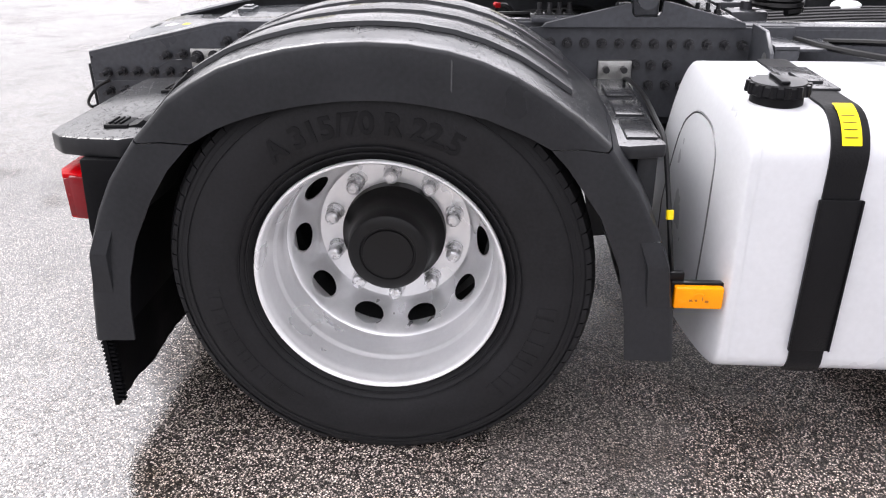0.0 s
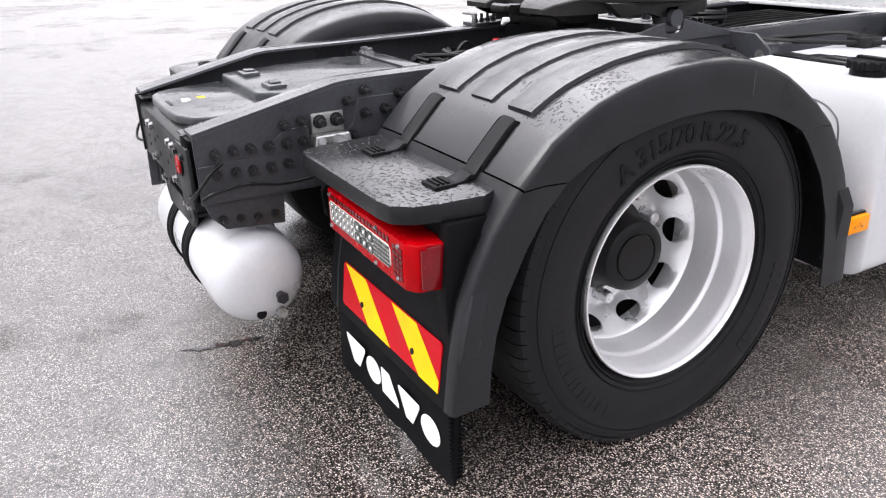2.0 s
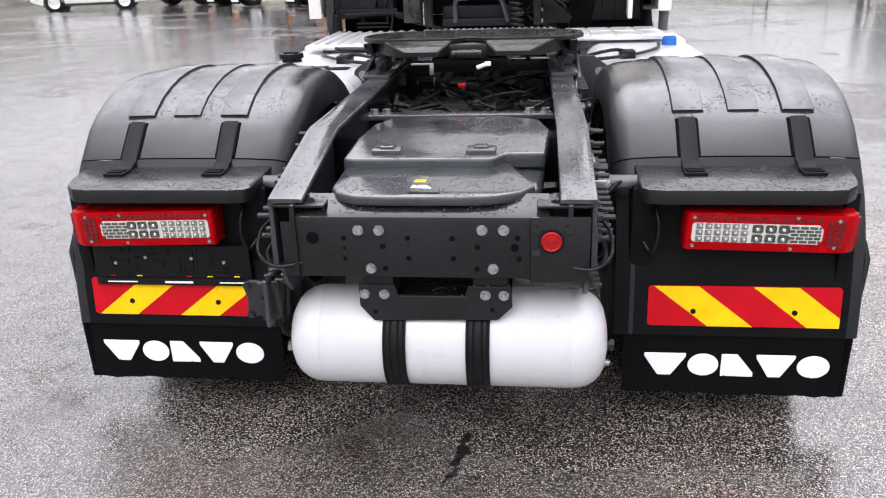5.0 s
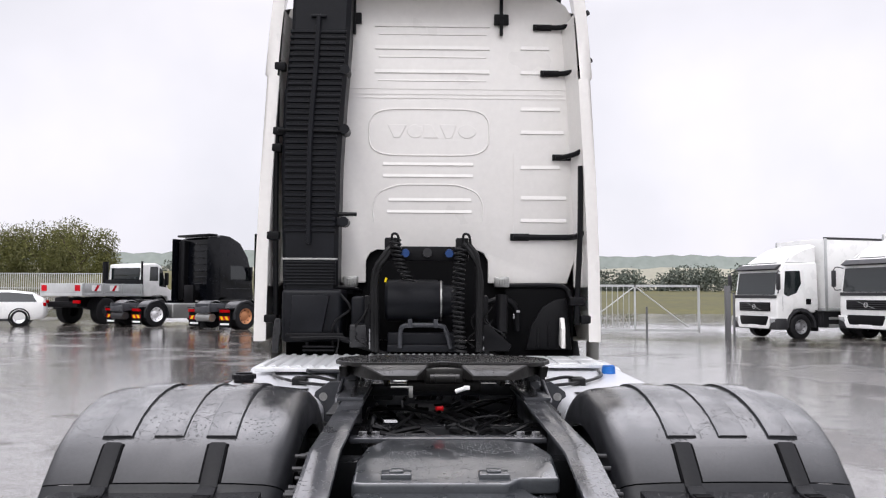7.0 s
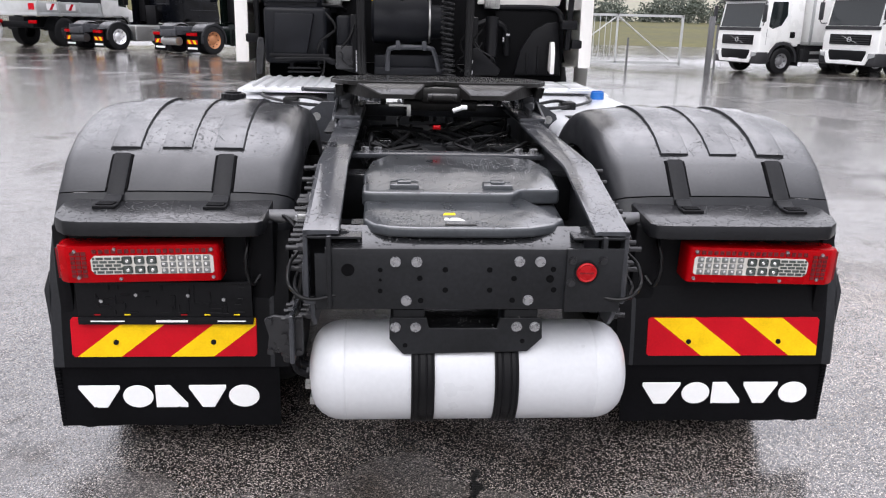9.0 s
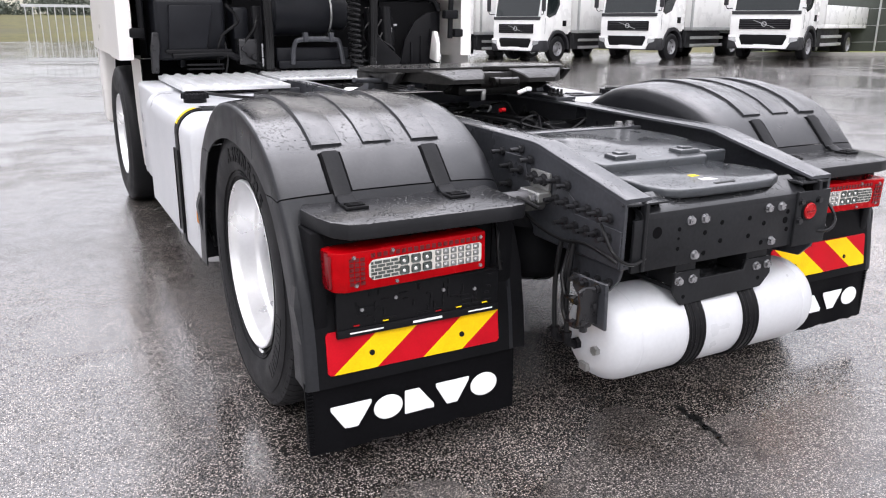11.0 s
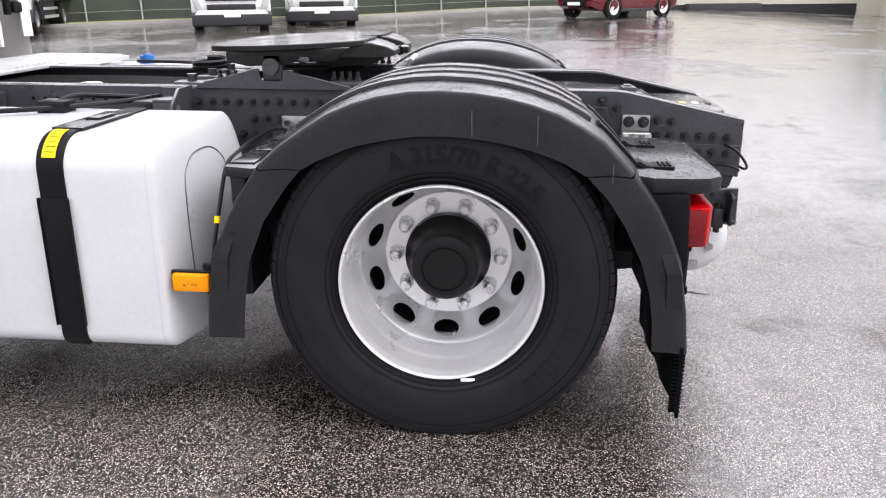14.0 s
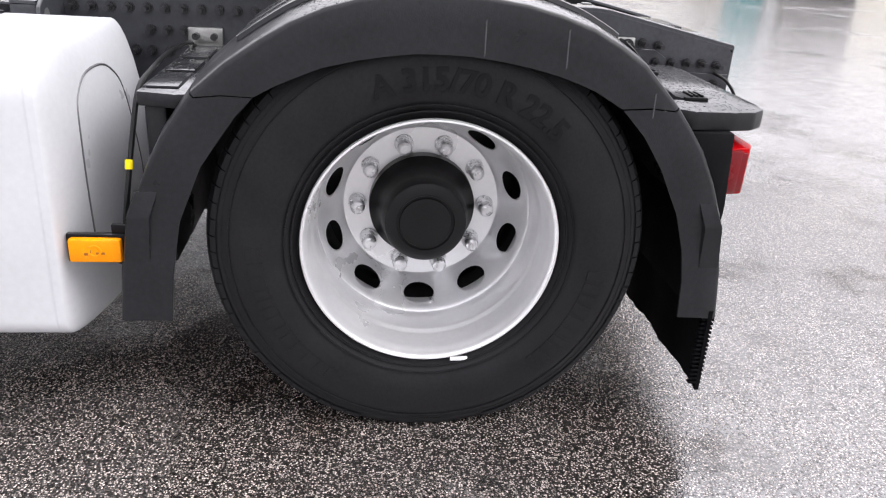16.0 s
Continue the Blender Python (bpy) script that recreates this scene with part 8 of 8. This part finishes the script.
# gate and fence at the yard's edge
gate = thing("sliding_gate", "grey galvanised steel gate with upright bars", "gate")
gy = 25.2
part("gate_frame", join(box(-1.5, 10.0, gy - 0.03, gy + 0.03, 1.72, 1.80), box(-1.5, 10.0, gy - 0.03, gy + 0.03, 0.10, 0.18), box(9.94, 10.02, gy - 0.03, gy + 0.03, 0.05, 1.80), box(7.60, 7.66, gy - 0.03, gy + 0.03, 0.1, 1.8)), M_galv, gate)
for k in range(44):
    x = -1.4 + k * 0.205
    part("gate_bar", rod((x, gy, 0.14), (x, gy, 1.76), 0.014, 6), M_galv, gate)
part("gate_brace", join(rod((5.6, gy, 0.2), (7.63, gy, 1.74), 0.022, 8), rod((7.63, gy, 1.74), (9.6, gy, 0.25), 0.022, 8)), M_galv, gate)
post = part("gate_post", box(10.15, 10.31, 23.05, 23.21, -0.2, 1.75, 0.01), M_tube)
tagged(post, "square grey steel gate post", "post")
for gx, gyy, gh in ((7.95, 24.9, 1.0), (10.9, 24.3, 1.5)):
    post = part("guide_post", box(gx, gx + 0.06, gyy, gyy + 0.05, yard_height(gx, gyy), gh), M_tube)
    tagged(post, "thin grey steel post beside the gate", "post")
fence = thing("bar_fence", "pale bar fence along the meadow", "fence")
part("rail", join(box(-44, -23, 56.47, 56.5, 2.85, 2.90), box(-44, -23, 56.47, 56.5, 1.75, 1.80)), M_galv, fence)
for k in range(130):
    part("bar", box(-44 + k * 0.162, -43.945 + k * 0.162, 56.475, 56.5, 1.5, 2.92), M_galv, fence)

# net fence, verge and kerb
KA, KB = (22.3, 18.5), (33.4, -3.5)


def along(p, q, f):
    return (p[0] + (q[0] - p[0]) * f, p[1] + (q[1] - p[1]) * f)


FA, FB = (24.6, 22.0), (35.6, -6.6)
fence = thing("net_fence", "dark green windbreak net on grey posts", "fence")
net = bmesh.new()
vs = []
for k in range(61):
    x, y = along(FA, FB, k / 60)
    w = 0.05 * math.sin(k * 1.7)
    vs.append([net.verts.new((x + w, y + w, z)) for z in (yard_height(x, y) - 0.05, yard_height(x, y) + 0.9, yard_height(x, y) + 2.1)])
for a, b in zip(vs, vs[1:]):
    for i in range(2):
        net.faces.new((a[i], b[i], b[i + 1], a[i + 1]))
part("net", net, M_screen, fence)
for k in range(16):
    x, y = along(FA, FB, k / 15)
    part("fence_post", rod((x - 0.10, y - 0.05, yard_height(x, y) - 0.1), (x - 0.10, y - 0.05, yard_height(x, y) + 2.25), 0.035, 8), M_galv, fence)
for z in (0.5, 1.1, 1.7, 2.28):
    part("tension_wire", tube([(x - 0.07, y - 0.04, z + yard_height(x, y) - 0.15) for x, y in (along(FA, FB, k / 15) for k in range(16))], 0.008, 5), M_galv, fence)
verge = part("verge", loft([[(x + dx, y + dx * 0.35, yard_height(x, y) + dz) for dx, dz in ((0.0, -0.05), (0.0, 0.085), (0.35, 0.10), (1.2, 0.11), (3.5, 0.09), (9.0, -0.1))] for x, y in (along(KA, KB, k / 24) for k in range(25))]), M_verge)
tagged(verge, "strip of autumn grass below the net fence", "grass", kind="structure")
kerb = part("kerb", loft([[(x + dx, y, yard_height(x, y) + dz) for dx, dz in ((-0.15, -0.05), (-0.15, 0.10), (-0.135, 0.12), (-0.01, 0.12), (0.004, 0.10), (0.004, -0.05))] for x, y in (along(KA, KB, k / 24) for k in range(25))]), M_kerb)
tagged(kerb, "grey concrete kerb", "kerb", kind="structure")

# workshop with a teal pillar
shop = thing("workshop_building", "cream workshop building with a teal steel pillar", "building")
part("wall", box(33.95, 50, -28.0, -7.2, -0.2, 3.4, 0.02), M_render, shop, "cream rendered wall")
part("pillar", box(28.75, 30.2, -16.4, -15.3, -0.3, 3.4, 0.02), M_teal, shop, "teal painted pillar")
part("pillar_strip", box(28.5, 28.85, -16.9, -16.4, -0.3, 3.4, 0.02), M_galv, shop)
# black box stands in for the shade inside the doorway
part("gate_opening", box(28.1, 28.6, -20.0, -16.9, -0.3, 2.9, 0.02), M_black, shop, "dark doorway")
part("wing", box(28.6, 33.95, -28.0, -16.4, -0.3, 3.4, 0.02), M_render, shop, "cream rendered wing")
part("roof", box(33.8, 50.2, -28.1, -7.05, 3.4, 3.65, 0.02), M_galv, shop)
part("roof", box(28.4, 33.8, -28.1, -15.2, 3.4, 3.65, 0.02), M_galv, shop)
part("plinth", box(33.85, 33.95, -15.3, -7.2, -0.2, 0.66), M_trim, shop, "dark plinth")
part("loading_kerb", box(33.0, 33.85, -11.0, -7.9, -0.2, 0.72, 0.03), M_trim, shop, "low dark kerb block")


# trees: many small leaf clumps on limbs
def leaf_cloud(centres, n, size, seed):
    rnd = random.Random(seed)
    bm = bmesh.new()
    tot = sum(c[3] ** 2 for c in centres)
    for cx, cy, cz, r, sq in centres:
        for _ in range(int(n * r * r / tot)):
            d = Vector((rnd.gauss(0, 1), rnd.gauss(0, 1), rnd.gauss(0, 1))).normalized() * r * rnd.uniform(0.55, 1.08)
            p = Vector((cx + d.x, cy + d.y, cz + d.z * sq))
            if p.z < -0.2:
                continue
            a = Vector((rnd.gauss(0, 1), rnd.gauss(0, 1), rnd.gauss(0, 1))).normalized() * size * rnd.uniform(0.6, 1.4)
            b = a.cross(Vector((rnd.gauss(0, 1), rnd.gauss(0, 1), rnd.gauss(0, 1))).normalized()) * 0.8
            q = [bm.verts.new(p + v) for v in (-a, -b * 0.7, a, b * 0.7)]
            bm.faces.new(q)
    return bm


rnd = random.Random(12)
for k, (x, y, r, h) in enumerate(((-36, 62, 3.2, 4.5), (-32.2, 63, 3.2, 4.7), (-28.6, 62, 2.9, 4.6), (-40, 63, 3.2, 4.1), (-44.5, 63, 3.2, 4.0), (-49, 64, 3.6, 4.2))):
    tr = thing("tree", "bushy yellow green autumn tree in a row", "tree", Matrix.Translation((x, y, far_height(x, y))), "row of autumn trees")
    cs = [(0, 0, h * 0.36, r, 0.85), (0, 0, h * 0.22, r * 1.05, 0.6)]
    for j in range(9):
        a = rnd.uniform(0, 6.28)
        cs.append((r * 0.7 * math.cos(a), r * 0.5 * math.sin(a), rnd.uniform(0.05, 0.72) * h, r * rnd.uniform(0.25, 0.5), 1.0))
    part("crown", leaf_cloud(cs, 20000, 0.085, k), M_leaf, tr)
    limbs = [tube([(0, 0, -0.2), (0.1, 0, h * 0.3), (0.0, 0.1, h * 0.6)], 0.14, 7)]
    for j in range(5):
        a = j * 1.3
        limbs.append(tube([(0, 0, h * 0.15), (0.9 * math.cos(a), 0.9 * math.sin(a), h * 0.4), (1.7 * math.cos(a), 1.5 * math.sin(a), h * 0.7)], 0.06, 6))
    part("trunk", join(*limbs), M_bark, tr)

cs = []
for k in range(150):
    x = -170 + k * 2.6 + rnd.uniform(-1, 1)
    for _ in range(5):
        cs.append((x + rnd.uniform(-1.6, 1.6), 118 + rnd.uniform(-3, 5), 3.2 + 0.6 * math.sin(k * 0.55) + rnd.uniform(-1.4, 1.2), rnd.uniform(1.2, 2.3), 1.0))
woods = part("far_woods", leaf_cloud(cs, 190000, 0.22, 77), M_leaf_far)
tagged(woods, "dark belt of distant trees beyond the meadow", "woods", kind="stuff")
for name, y, zb, amp, m_, seed in (("far_hill", 420, 17, 5, M_hill_field, 3), ("far_hill", 800, 43, 7, M_hill, 8)):
    bm = bmesh.new()
    prev = None
    for k in range(281):
        x = -1400 + k * 10
        z = zb + amp * (0.55 * math.sin(x * 0.0042 + seed) + 0.3 * math.sin(x * 0.011 + seed * 2) + 0.12 * math.sin(x * 0.05) + 0.16 * math.sin(x * 0.23) * math.sin(x * 0.017))
        cur = [bm.verts.new((x, y, 0)), bm.verts.new((x, y + 30, max(z, 2))), bm.verts.new((x, y + 200, max(z, 2) * 0.6))]
        if prev:
            for i in range(2):
                bm.faces.new((prev[i], cur[i], cur[i + 1], prev[i + 1]))
        prev = cur
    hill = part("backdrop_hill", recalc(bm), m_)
    tagged(hill, "pale hazy hills with fields and woods", "hills", kind="structure")
